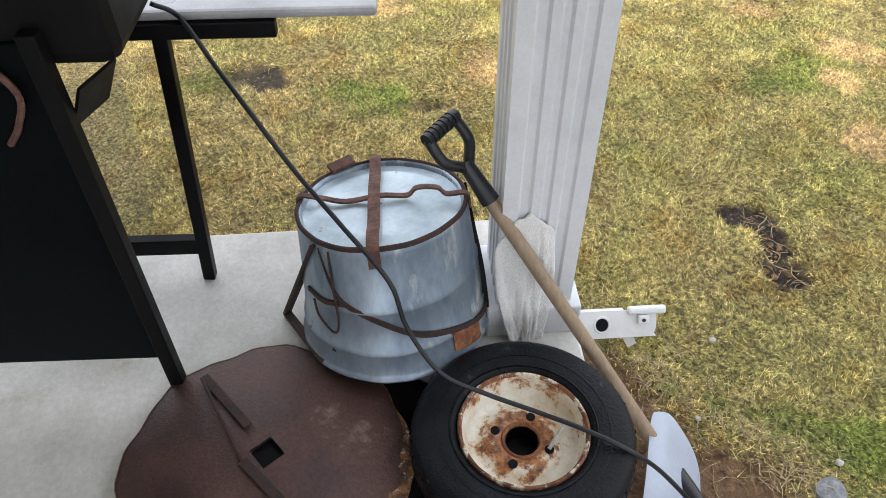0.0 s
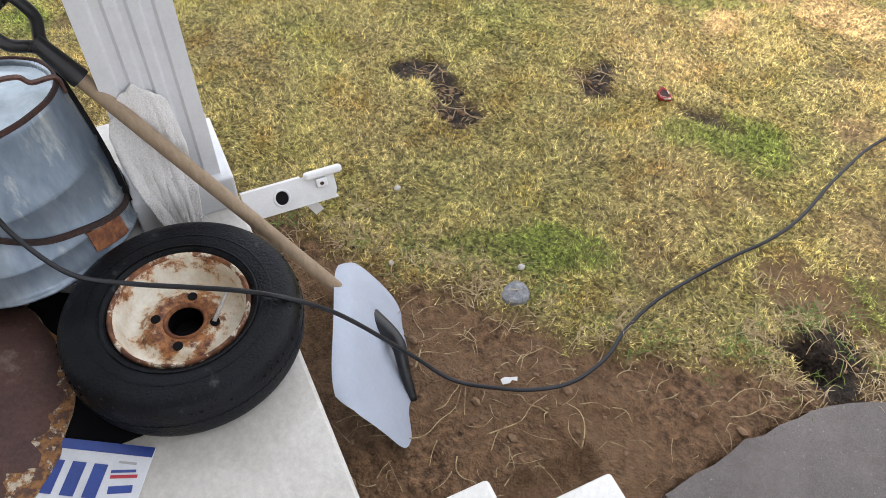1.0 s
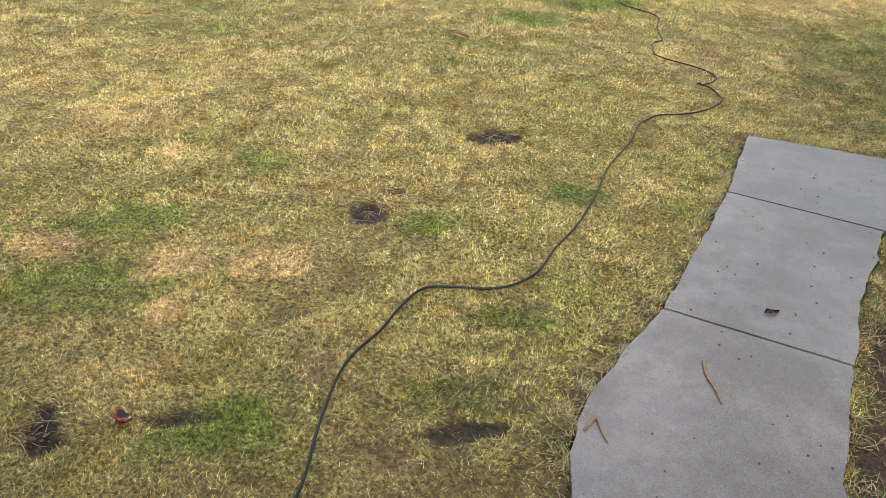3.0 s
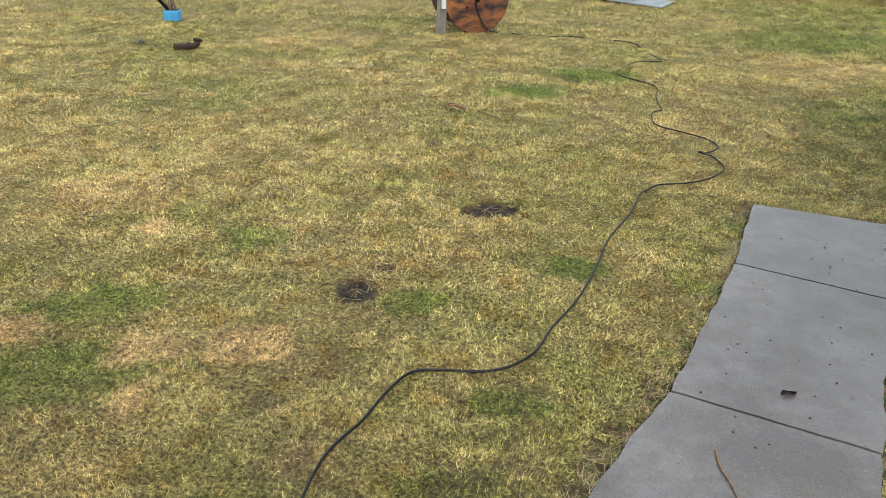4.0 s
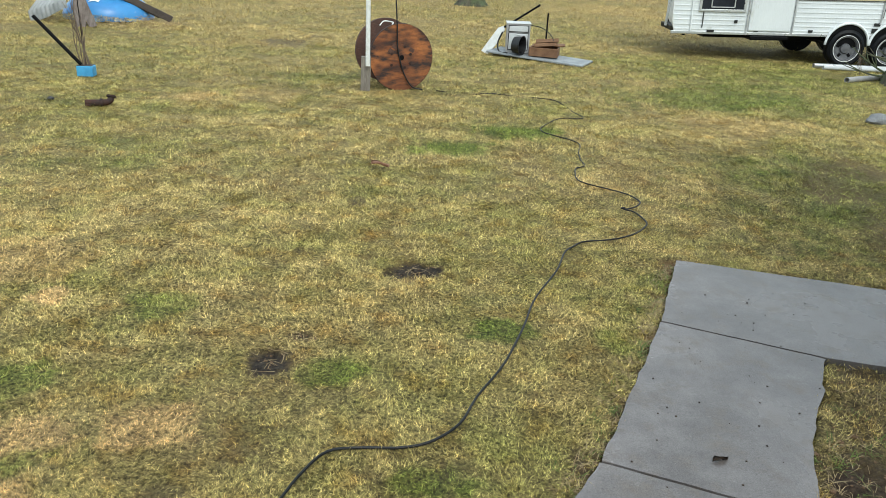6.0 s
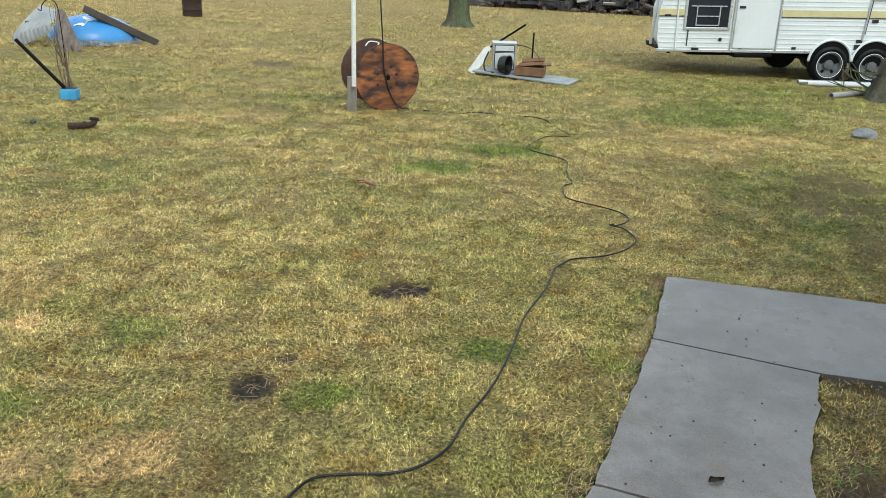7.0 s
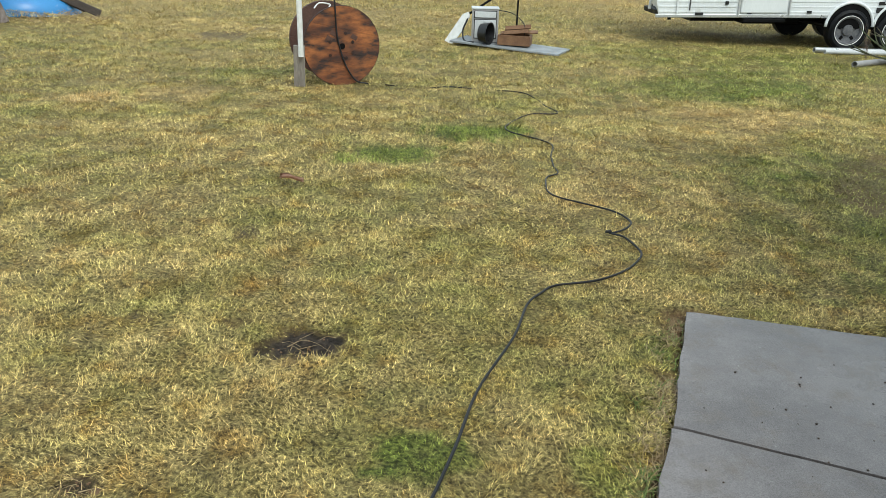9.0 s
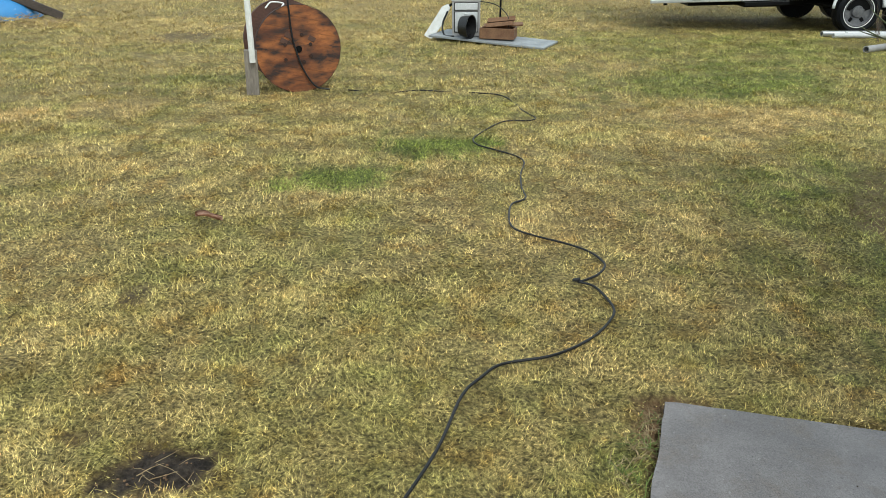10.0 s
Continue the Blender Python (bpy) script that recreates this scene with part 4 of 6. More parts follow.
    part("side_band", band(((-134, 0.325), (-127, 0.252), (-118, 0.206), (-94, 0.159), (-75, 0.118), (-55, 0.094), (-30, 0.062), (-8, 0.052), (20, 0.075), (55, 0.12)), 0.007), M_RUST, root, "sagging dark iron band")
    part("side_band", band(((-150, 0.20), (-134, 0.195), (-118, 0.204)), 0.006), M_RUST, root, "dark iron cross strap")
    # Two black strips, darker than the rust-coloured bands.
    part("side_band", band(((12, 0.335), (8, 0.22), (-2, 0.13), (-12, 0.05)), 0.012, 0.016), M_BLACK, root, "black strip down the side of the tub")
    part("side_band", band(((24, 0.335), (21, 0.22), (16, 0.10)), 0.012, 0.012), M_BLACK, root, "black strip down the side of the tub")
    bm = bmesh.new()
    rows = [[bm.verts.new(side(a, 0.082 - 0.026 * t + (0.0 if v else -0.050), off)) for v, off in ((0, 0.0085), (1, 0.0085), (1, 0.001), (0, 0.001))] for a, t in ((-54, 0), (-48, 0.25), (-42, 0.5), (-36, 0.75), (-30, 1.0))]
    for a, b in zip(rows, rows[1:]):
        for k in range(4):
            bm.faces.new((a[k], a[(k + 1) % 4], b[(k + 1) % 4], b[k]))
    bm.faces.new(rows[-1])
    bm.faces.new(rows[0][::-1])
    part("patch_plate", bm, M_ORANGE, root, "orange rusty plate on the side")
    floor = m.inverted() @ Vector((-1.790, -0.6925, SLAB + 0.006))
    part("leg_strap", beam(bmesh.new(), side(-137, 0.335, 0.008), floor, 0.022, 0.007), M_RUST, root, "bent iron leg")
    part("foot_strap", beam(bmesh.new(), floor, side(-140, 0.012, 0.006), 0.022, 0.007), M_RUST, root)
    part("rivet", rod(bmesh.new(), side(-96, 0.041, -0.004), side(-96, 0.041, 0.006), 0.009, seg=10), M_RUST, root)
    part("rivet", rod(bmesh.new(), side(-130, 0.06, -0.004), side(-130, 0.06, 0.005), 0.007, seg=10), M_RUST, root)
    part("hinge_tab", newbox(0.065, 0.032, 0.012, pose(-0.095, 0.172, H + 0.010, 14, -6, 30), 0.003), M_STRAP, root, "rusty tab on the rim")
    part("handle_loop", sweep(bmesh.new(), smooth_line([side(-126, 0.33, 0.008), side(-124, 0.24, 0.012), side(-122, 0.16, 0.014), side(-126, 0.125, 0.014), side(-138, 0.15, 0.012), side(-142, 0.19, 0.012)], 6), 0.0028, 7), M_RUST, root, "bent wire handle")


def build_cloth():
    bm = bmesh.new()
    n, m = 40, 44
    grid = []
    for j in range(m + 1):
        t = j / m
        row = []
        for i in range(n + 1):
            q = i / n * 2 - 1
            fold = 0.018 * noise.noise(Vector((q * 2.2, t * 1.6, 0.5))) + 0.012 * noise.noise(Vector((q * 5, t * 4, 2.5))) + 0.004 * noise.noise(Vector((q * 14, t * 12, 4.5)))
            v = 0.160 + 0.078 * q * (0.85 + 0.3 * t - 0.65 * t * t) - 0.022 * t
            z = (0.385 - 0.055 * max(0.0, q) - 0.05 * q ** 4) * (1 - t) + 0.025 * (1 - t) * noise.noise(Vector((q * 3, 7.7, 0))) + 0.006
            u = 0.4185 + (0.002 + 1.1 * max(0.0, fold)) * min(1.0, 0.1 + 1.6 * t) + 0.034 * t ** 1.3
            row.append(bm.verts.new(porch(max(u, 0.4475 if z < 0.112 else u), v, SLAB + z)))
        grid.append(row)
    for a, b in zip(grid, grid[1:]):
        for k in range(n):
            bm.faces.new((a[k], a[k + 1], b[k + 1], b[k]))
    ob = part("sack", bm, M_CLOTH, None, "", "all")
    mod = ob.modifiers.new("thickness", "SOLIDIFY")
    mod.thickness = 0.004
    tagged(ob, "crumpled white woven sack leaning between tub and post", "sack")
    rng = random.Random(3)
    for k in range(14):
        i, j = rng.randint(2, n - 2), rng.choice((m, m, m - 4, m - 10, m - 16))
        me = ob.data.vertices[j * (n + 1) + i].co + 0.005 * U
        end = me + rng.uniform(0.01, 0.04) * U + rng.uniform(-0.04, 0.02) * V + Vector((0, 0, rng.uniform(-0.03, 0.01)))
        end.z = max(end.z, SLAB + 0.004)
        part("frayed_thread", sweep(bmesh.new(), smooth_line([me, me.lerp(end, 0.5) + Vector((0, 0, 0.008)), end], 3), 0.0011, 5, 0.0007), M_CLOTH, ob)


def build_shovel():
    top, low = Vector((-1.575, -0.235, 0.735)), Vector((-1.126, 0.086, 0.096))
    root = empty("snow_shovel", Matrix.Translation((low.x, low.y, 0.0)), "snow shovel with wooden shaft, black D grip and white blade", "shovel")
    inv = root.matrix_world.inverted()
    ax = (low - top).normalized()
    side = ax.cross(Vector((0, 0, 1))).normalized()
    nrm = side.cross(ax)

    def put(name, bm, mat, label="", smooth=False):
        bmesh.ops.transform(bm, matrix=inv, verts=bm.verts)
        return part(name, bm, mat, root, label, smooth)
    put("shaft", rod(bmesh.new(), top, low + 0.05 * ax, 0.0165, 0.0165, 18), M_ASH, "weathered ash shaft", True)
    bm = rod(bmesh.new(), top - 0.085 * ax, top + 0.02 * ax, 0.017, 0.022, 16)
    put("grip_socket", bm, M_PLASTIC, "black plastic socket", True)
    gside = Matrix.Rotation(radians(-36), 3, ax) @ ax.cross(Vector((-0.68, 0.33, -0.65))).normalized()
    a = top - 0.070 * ax
    for sgn in (-1, 1):
        line = smooth_line([a + 0.010 * ax, a - 0.012 * ax + 0.014 * sgn * gside, a - 0.040 * ax + 0.042 * sgn * gside, a - 0.070 * ax + 0.047 * sgn * gside, a - 0.104 * ax + 0.044 * sgn * gside], 6)
        put("grip_arm", sweep(bmesh.new(), line, 0.0125, 12, 0.0125), M_PLASTIC, "black forked grip arm", "all")
    put("grip_bar", rod(bmesh.new(), a - 0.106 * ax - 0.052 * gside, a - 0.106 * ax + 0.052 * gside, 0.0155, 0.0155, 16), M_PLASTIC, "ribbed hand bar", True)
    for k in range(6):
        c = a - 0.106 * ax + (k - 2.5) * 0.014 * gside
        put("grip_rib", rod(bmesh.new(), c - 0.003 * gside, c + 0.003 * gside, 0.0178, 0.0178, 14), M_PLASTIC)
    # blade standing on the soil, bowed, with rounded corners and a rolled back edge
    corner, across, down = Vector((-1.256, 0.126, 0.178)), Vector((0.350, -0.285, 0.030)), Vector((0.148, 0.104, -0.232))
    face = across.cross(down).normalized()

    def on_blade(s, t, lift=0.0):
        s2, t2 = s * (1 - 0.13 * abs(t) ** 5), t * (1 - 0.15 * abs(s) ** 5)
        bow = 0.012 * (1 - t * t) - 0.020 * max(0, -t - 0.72) * 3 + 0.008 * (1 - s * s)
        return corner + (s2 + 1) / 2 * across + (t2 + 1) / 2 * down + (bow + lift) * face
    bm = bmesh.new()
    rows = [[bm.verts.new(on_blade(i / 14 - 1, j / 10 - 1)) for i in range(29)] for j in range(21)]
    for a0, b0 in zip(rows, rows[1:]):
        for k in range(28):
            bm.faces.new((a0[k], a0[k + 1], b0[k + 1], b0[k]))
    bmesh.ops.solidify(bm, geom=list(bm.faces), thickness=0.005)
    put("blade", bm, M_BLADEWHITE, "pale blue-white plastic blade", "all")
    put("blade_socket", rod(bmesh.new(), low - 0.02 * ax, low + 0.06 * ax, 0.0215, 0.022, 14), M_PLASTIC, "black socket", True)
    put("blade_rib", sweep(bmesh.new(), smooth_line([low + 0.03 * ax, on_blade(-0.10, 0.15, 0.030), on_blade(0.12, 0.50, 0.018), on_blade(0.34, 0.93, 0.006)], 6), 0.024, 12, 0.010), M_PLASTIC, "black rib tapering down the blade", "all")


def build_bracket():
    m = porch(0.285, -0.020, 0.0)
    m = Matrix.Translation(m) @ pose(-0.012, 0.004, 0.108, 0, 0, 71) @ pose(0, 0, 0, 58, 0, 0) @ Matrix.Diagonal((0.87, 0.74, 0.85, 1))
    root = empty("metal_bracket", m, "white enamelled metal channel with an oval slot on the grass", "bracket")
    bm = bmesh.new()
    outline = [(0.0, -0.055), (0.30, -0.055), (0.31, -0.02), (0.31, 0.055), (0.0, 0.055)]
    prism(bm, outline, -0.002, 0.002)
    part("web", bm, M_WHITEMETAL, root)
    part("flange", newbox(0.31, 0.004, 0.035, pose(0.155, -0.055, -0.015), 0.001), M_WHITEMETAL, root)
    part("flange", newbox(0.20, 0.004, 0.030, pose(0.10, 0.055, -0.013), 0.001), M_WHITEMETAL, root)
    part("rolled_edge", newbox(0.13, 0.032, 0.030, pose(0.275, 0.055, 0.004), 0.010), M_WHITEMETAL, root)
    bm = bmesh.new()
    for k, (r, z) in enumerate(((0.026, 0.0035),)):
        prism(bm, [(0.125 + 0.021 * math.cos(a), 0.028 * math.sin(a)) for a in (2 * math.pi * i / 24 for i in range(24))], 0.001, 0.0035)
    part("slot", bm, M_BLACK, root, "dark oval slot")
    bm = lathe(bmesh.new(), [(0.022, 0.002), (0.024, 0.006), (0.029, 0.006), (0.031, 0.002)], 28, m=pose(0.125, 0, 0) @ Matrix.Diagonal((0.95, 1.2, 1, 1)))
    part("slot_rim", bm, M_WHITEMETAL, root)
    part("lug", newbox(0.038, 0.036, 0.020, pose(0.262, 0.020, 0.010), 0.005), M_WHITEMETAL, root)
    part("bolt", rod(bmesh.new(), (0.262, 0.018, 0.018), (0.262, 0.018, 0.0225), 0.007), M_RUST, root)
    part("tab", newbox(0.035, 0.075, 0.005, pose(0.225, -0.075, -0.024, 20, 0, 25), 0.001), M_WHITEMETAL, root)


def build_plate():
    m = pose(-1.008, -0.501, SLAB + 0.0065, 0, 0, 221)
    root = empty("number_plate", m, "white number plate with blue characters lying on the slab", "number plate")
    part("sheet", newbox(0.305, 0.152, 0.002, pose(0.1525, 0.076, 0.0), 0.0005), M_PLATEWHITE, root)
    part("stripe", newbox(0.303, 0.020, 0.001, pose(0.1525, 0.0105, 0.0017)), M_BLUE, root, "blue border stripe")
    part("stripe", newbox(0.303, 0.022, 0.001, pose(0.1525, 0.139, 0.0017)), M_RED, root, "red border stripe")
    for x in (0.090, 0.132, 0.174, 0.222, 0.262):
        part("character_bar", newbox(0.026, 0.066, 0.0014, pose(x, 0.077, 0.0018)), M_BLUE, root, "plain blue bar for a character")
    part("state_bar", newbox(0.044, 0.014, 0.0014, pose(0.038, 0.088, 0.0018, 0, 0, 10)), M_BLUE, root)
    part("wave", newbox(0.050, 0.006, 0.0014, pose(0.040, 0.063, 0.0018, 0, 0, 8)), M_RED, root)
    part("wave", newbox(0.046, 0.005, 0.0014, pose(0.044, 0.053, 0.0018, 0, 0, 8)), M_BLUE, root)
    part("small_bar", newbox(0.034, 0.004, 0.0014, pose(0.042, 0.036, 0.0018)), M_GREYSHELF, root)


def build_grill():
    F = Vector((-1.655, -0.985, SLAB))
    d, e = Vector((-0.35, -0.937, 0)), Vector((-0.937, 0.35, 0))
    m = Matrix(((d.x, e.x, 0, F.x), (d.y, e.y, 0, F.y), (0, 0, 1, F.z), (0, 0, 0, 1)))
    root = empty("grill_cart", m, "black steel grill cart with a dark front panel and side shelf", "grill")
    part("front_panel", newbox(0.86, 0.012, 0.80, pose(0.45, 0.006, 0.53), 0.003), M_DARKPANEL, root, "dark glossy front panel")
    for k in range(5):
        part("label_bar", newbox((0.05, 0.11, 0.10, 0.12, 0.08)[k], 0.001, 0.006, pose(0.30 + (0.03, 0, 0.01, 0, 0.02)[k], -0.0008, 0.60 - 0.020 * k)), M_GREYSHELF, root, "faded pale line of lettering")
    for x, y in ((0.0, 0.0), (0.90, 0.0), (0.0, 0.375), (0.90, 0.375)):
        lean = -0.06 if (x, y) == (0.0, 0.375) else 0.0
        part("leg", beam(bmesh.new(), (x, y, 0), (x + lean, y, 0.95 if y == 0 else 0.745), 0.032, 0.032, up=(0, 1, 0), bevel=0.003), M_BLACK, root)
    part("rail", beam(bmesh.new(), (0.0, 0.375, 0.125), (0.90, 0.375, 0.125), 0.03, 0.05, bevel=0.003), M_BLACK, root)
    part("rail", beam(bmesh.new(), (0.90, 0.0, 0.10), (0.90, 0.375, 0.10), 0.03, 0.05, bevel=0.003), M_BLACK, root)
    part("top_rail", beam(bmesh.new(), (-0.30, 0.375, 0.745), (0.90, 0.375, 0.745), 0.03, 0.035, bevel=0.003), M_BLACK, root)
    part("side_shelf", newbox(0.76, 0.30, 0.022, pose(-0.13, 0.52, 0.775), 0.008), M_GREYSHELF, root, "worn grey side shelf")
    part("gusset", newbox(0.10, 0.10, 0.006, pose(-0.035, 0.06, 0.80, 0, 62, 20), 0.001), M_BLACK, root, "bent dark gusset")
    part("firebox", newbox(1.00, 0.36, 0.34, pose(0.38, 0.19, 1.045), 0.03), M_BLACK, root, "black firebox")
    part("gas_hose", sweep(bmesh.new(), smooth_line([(0.10, 0.00, 0.92), (0.05, -0.012, 0.85), (0.07, -0.014, 0.79), (0.10, -0.012, 0.75)], 6), 0.006, 8), M_STRAP, root, "thin brown hose")


def build_gap_shadow():
    # Black sheet stands in for the deep shadow between tyre and disc.
    outline = [(-1.52, -0.50), (-1.40, -0.40), (-1.20, -0.44), (-1.05, -0.50), (-1.07, -0.565), (-1.14, -0.64), (-1.29, -0.66), (-1.45, -0.60)]
    ob = part("gap_shadow", prism(bmesh.new(), outline, SLAB - 0.001, SLAB + 0.0045, 0.001), M_CRACK_SHADOW)
    tagged(ob, "thin black sheet painted as the shadow under tyre and disc", "rubber sheet")


build_gap_shadow()
build_wheel()
build_disc()
build_bucket()
build_cloth()
build_shovel()
build_bracket()
build_plate()
build_grill()


# ---- power cable from the grill over the tub and across the lawn ----
def build_cable():
    pts = [(-1.97, -0.80, 1.11), (-1.961, -0.753, 1.075), (-1.846, -0.716, 1.020), (-1.756, -0.679, 0.960), (-1.665, -0.626, 0.860), (-1.552, -0.568, 0.780), (-1.449, -0.508, 0.690), (-1.402, -0.492, 0.590), (-1.328, -0.447, 0.500), (-1.271, -0.365, 0.452), (-1.196, -0.279, 0.437), (-1.112, -0.204, 0.440), (-1.041, -0.133, 0.416), (-1.019, -0.033, 0.280), (-0.925, 0.085, 0.10)]
    near = ((-0.84, 0.15), (-0.74, 0.22), (-0.68, 0.28), (-0.63, 0.37), (-0.62, 0.49), (-0.64, 0.60), (-0.64, 0.76), (-0.59, 1.01), (-0.545, 1.17), (-0.53, 1.32), (-0.54, 1.52), (-0.54, 1.76), (-0.51, 1.90), (-0.44, 2.05), (-0.385, 2.22), (-0.315, 2.34), (-0.20, 2.385), (-0.07, 2.405), (0.04, 2.445),
            (0.145, 2.55), (0.215, 2.76), (0.335, 3.03), (0.44, 3.36), (0.525, 3.70), (0.675, 4.06), (0.755, 4.35), (0.825, 4.47), (0.90, 4.55), (1.06, 4.59), (1.16, 4.65), (1.26, 4.75), (1.34, 4.87), (1.38, 4.97), (1.36, 5.10), (1.33, 5.18), (1.275, 5.22))
    far = ((1.305, 5.23), (1.37, 5.28), (1.42, 5.37), (1.415, 5.45), (1.37, 5.54), (1.28, 5.63), (1.09, 5.75), (1.035, 5.87), (1.04, 6.03), (1.07, 6.19), (1.155, 6.31), (1.15, 6.50), (1.17, 6.77), (1.21, 6.98), (1.17, 7.14), (1.02, 7.31), (0.93, 7.41), (0.90, 7.55), (0.96, 7.76), (1.11, 8.06), (1.22, 8.13),
           (1.36, 8.16), (1.425, 8.27), (1.35, 8.53), (1.30, 8.83), (1.20, 9.10), (0.98, 9.20), (0.75, 9.27), (0.45, 9.26), (0.15, 9.20), (-0.20, 9.26))
    lawn = near + far
    wave = lambda x, y: float(height(np.array([x]), np.array([y]))[0])
    pts += [(x, y, max(0.0, wave(x, y)) + (0.014 if y < 4 else 0.012 if y < 6.6 else 0.006) + 0.005 * math.sin(9 * x + 5 * y) - 0.014 * (0.50 < x < 0.80 and y > 9.0) - 0.014 * (-0.05 < x < 0.16 and y > 9.0)) for x, y in lawn]
    ob = part("power_cable", sweep(bmesh.new(), smooth_line(pts, 6), 0.0054, 8), M_CABLE, None, "", "all")
    tagged(ob, "long black power cable snaking across the lawn", "cable")
    part("plug", rod(bmesh.new(), (1.282, 5.222, 0.020), (1.252, 5.216, 0.020), 0.009, 0.007, 10), M_CABLE, ob, "black plug end")


build_cable()


# ---- cable reel with its pole ----
def build_reel():
    root = empty("cable_reel", pose(-0.63, 9.22, 0.0, 0, 0, 23), "large wooden cable reel stained rusty red, standing on edge", "cable reel")
    R, L = 0.384, 0.62
    for y, name in ((0.0, "front"), (L, "back")):
        n = 7
        for k in range(n):
            x0, x1 = -R + 2 * R * k / n + 0.0007, -R + 2 * R * (k + 1) / n - 0.0007
            xs = [x0 + (x1 - x0) * i / 6 for i in range(7)]
            hi = [math.sqrt(max(R * R - x * x, 0.0004)) for x in xs]
            outline = [(x, h) for x, h in zip(xs, hi)] + [(x, -h) for x, h in zip(xs[::-1], hi[::-1])]
            bm = prism(bmesh.new(), outline, -0.022, 0.022, 0.0012)
            turn = pose(0, y, R, 90, 0, 0) @ pose(0, 0, 0, 0, 0, 78)
            bmesh.ops.transform(bm, matrix=turn, verts=bm.verts)
            part("flange_plank", bm, M_SPOOL if y == 0 else M_SPOOLDARK, root)
    bm = rod(bmesh.new(), (0, 0.02, R), (0, L - 0.02, R), 0.21, seg=36)
    part("drum", bm, M_SPOOLDARK, root, "dark slatted drum")
    part("axle_hole", rod(bmesh.new(), (0, -0.026, R), (0, 0.0, R), 0.030, seg=20), M_BLACK, root, "dark axle hole")
    for a, r in ((20, 0.115), (75, 0.13), (160, 0.13), (215, 0.15), (290, 0.12), (330, 0.125)):
        x, z = r * math.cos(radians(a)), R + r * math.sin(radians(a))
        part("bolt", rod(bmesh.new(), (x, -0.030, z), (x, -0.01, z), 0.016, seg=8), M_RUST, root)
    for a in (35, 125, 150):
        x, z = 0.15 * math.cos(radians(a)), R + 0.15 * math.sin(radians(a))
        part("stain_block", newbox(0.065, 0.006, 0.045, pose(x, -0.023, z, 0, 30, 0), 0.003), M_SPOOLDARK, root, "dark bolted plate")
    part("hoop", lathe(bmesh.new(), [(R + 0.001, -0.02), (R + 0.004, -0.02), (R + 0.004, 0.02), (R + 0.001, 0.02)], 64, True, m=pose(0, 0, R, 90, 0, 0)), M_RUST, root, "thin rusty hoop")
    line = smooth_line([(-0.13, -0.05, 2.6), (-0.13, -0.05, 1.6), (-0.075, -0.045, 0.78), (-0.06, -0.035, 0.55), (-0.035, -0.035, 0.40), (0.03, -0.04, 0.20), (0.13, -0.05, 0.05), (0.26, -0.07, 0.015)], 8)
    tagged(part("hanging_cable", sweep(bmesh.new(), [root.matrix_world @ q for q in line], 0.008, 7), M_CABLE, None, "", "all"), "black cable dropping down over the reel's face", "cable")
    part("rope", sweep(bmesh.new(), smooth_line([(-0.26, 0.03, 0.74), (-0.20, 0.06, 0.785), (-0.10, 0.04, 0.775), (-0.12, 0.0, 0.755)], 6), 0.007, 7), M_WHITE, root, "short white rope end")


def build_pole():
    root = empty("white_pole", pose(-1.02, 9.03, 0.0), "white pole clamped to a grey wooden stub beside the reel", "pole")
    part("stub", newbox(0.11, 0.06, 0.42, pose(0, 0, 0.19, 0, 1, 10), 0.006), M_GREYWOOD, root, "short weathered grey board")
    part("pipe", rod(bmesh.new(), (0.03, -0.055, 0.30), (0.005, -0.03, 3.4), 0.026, seg=18), M_WHITE, root, "white plastic pipe", True)


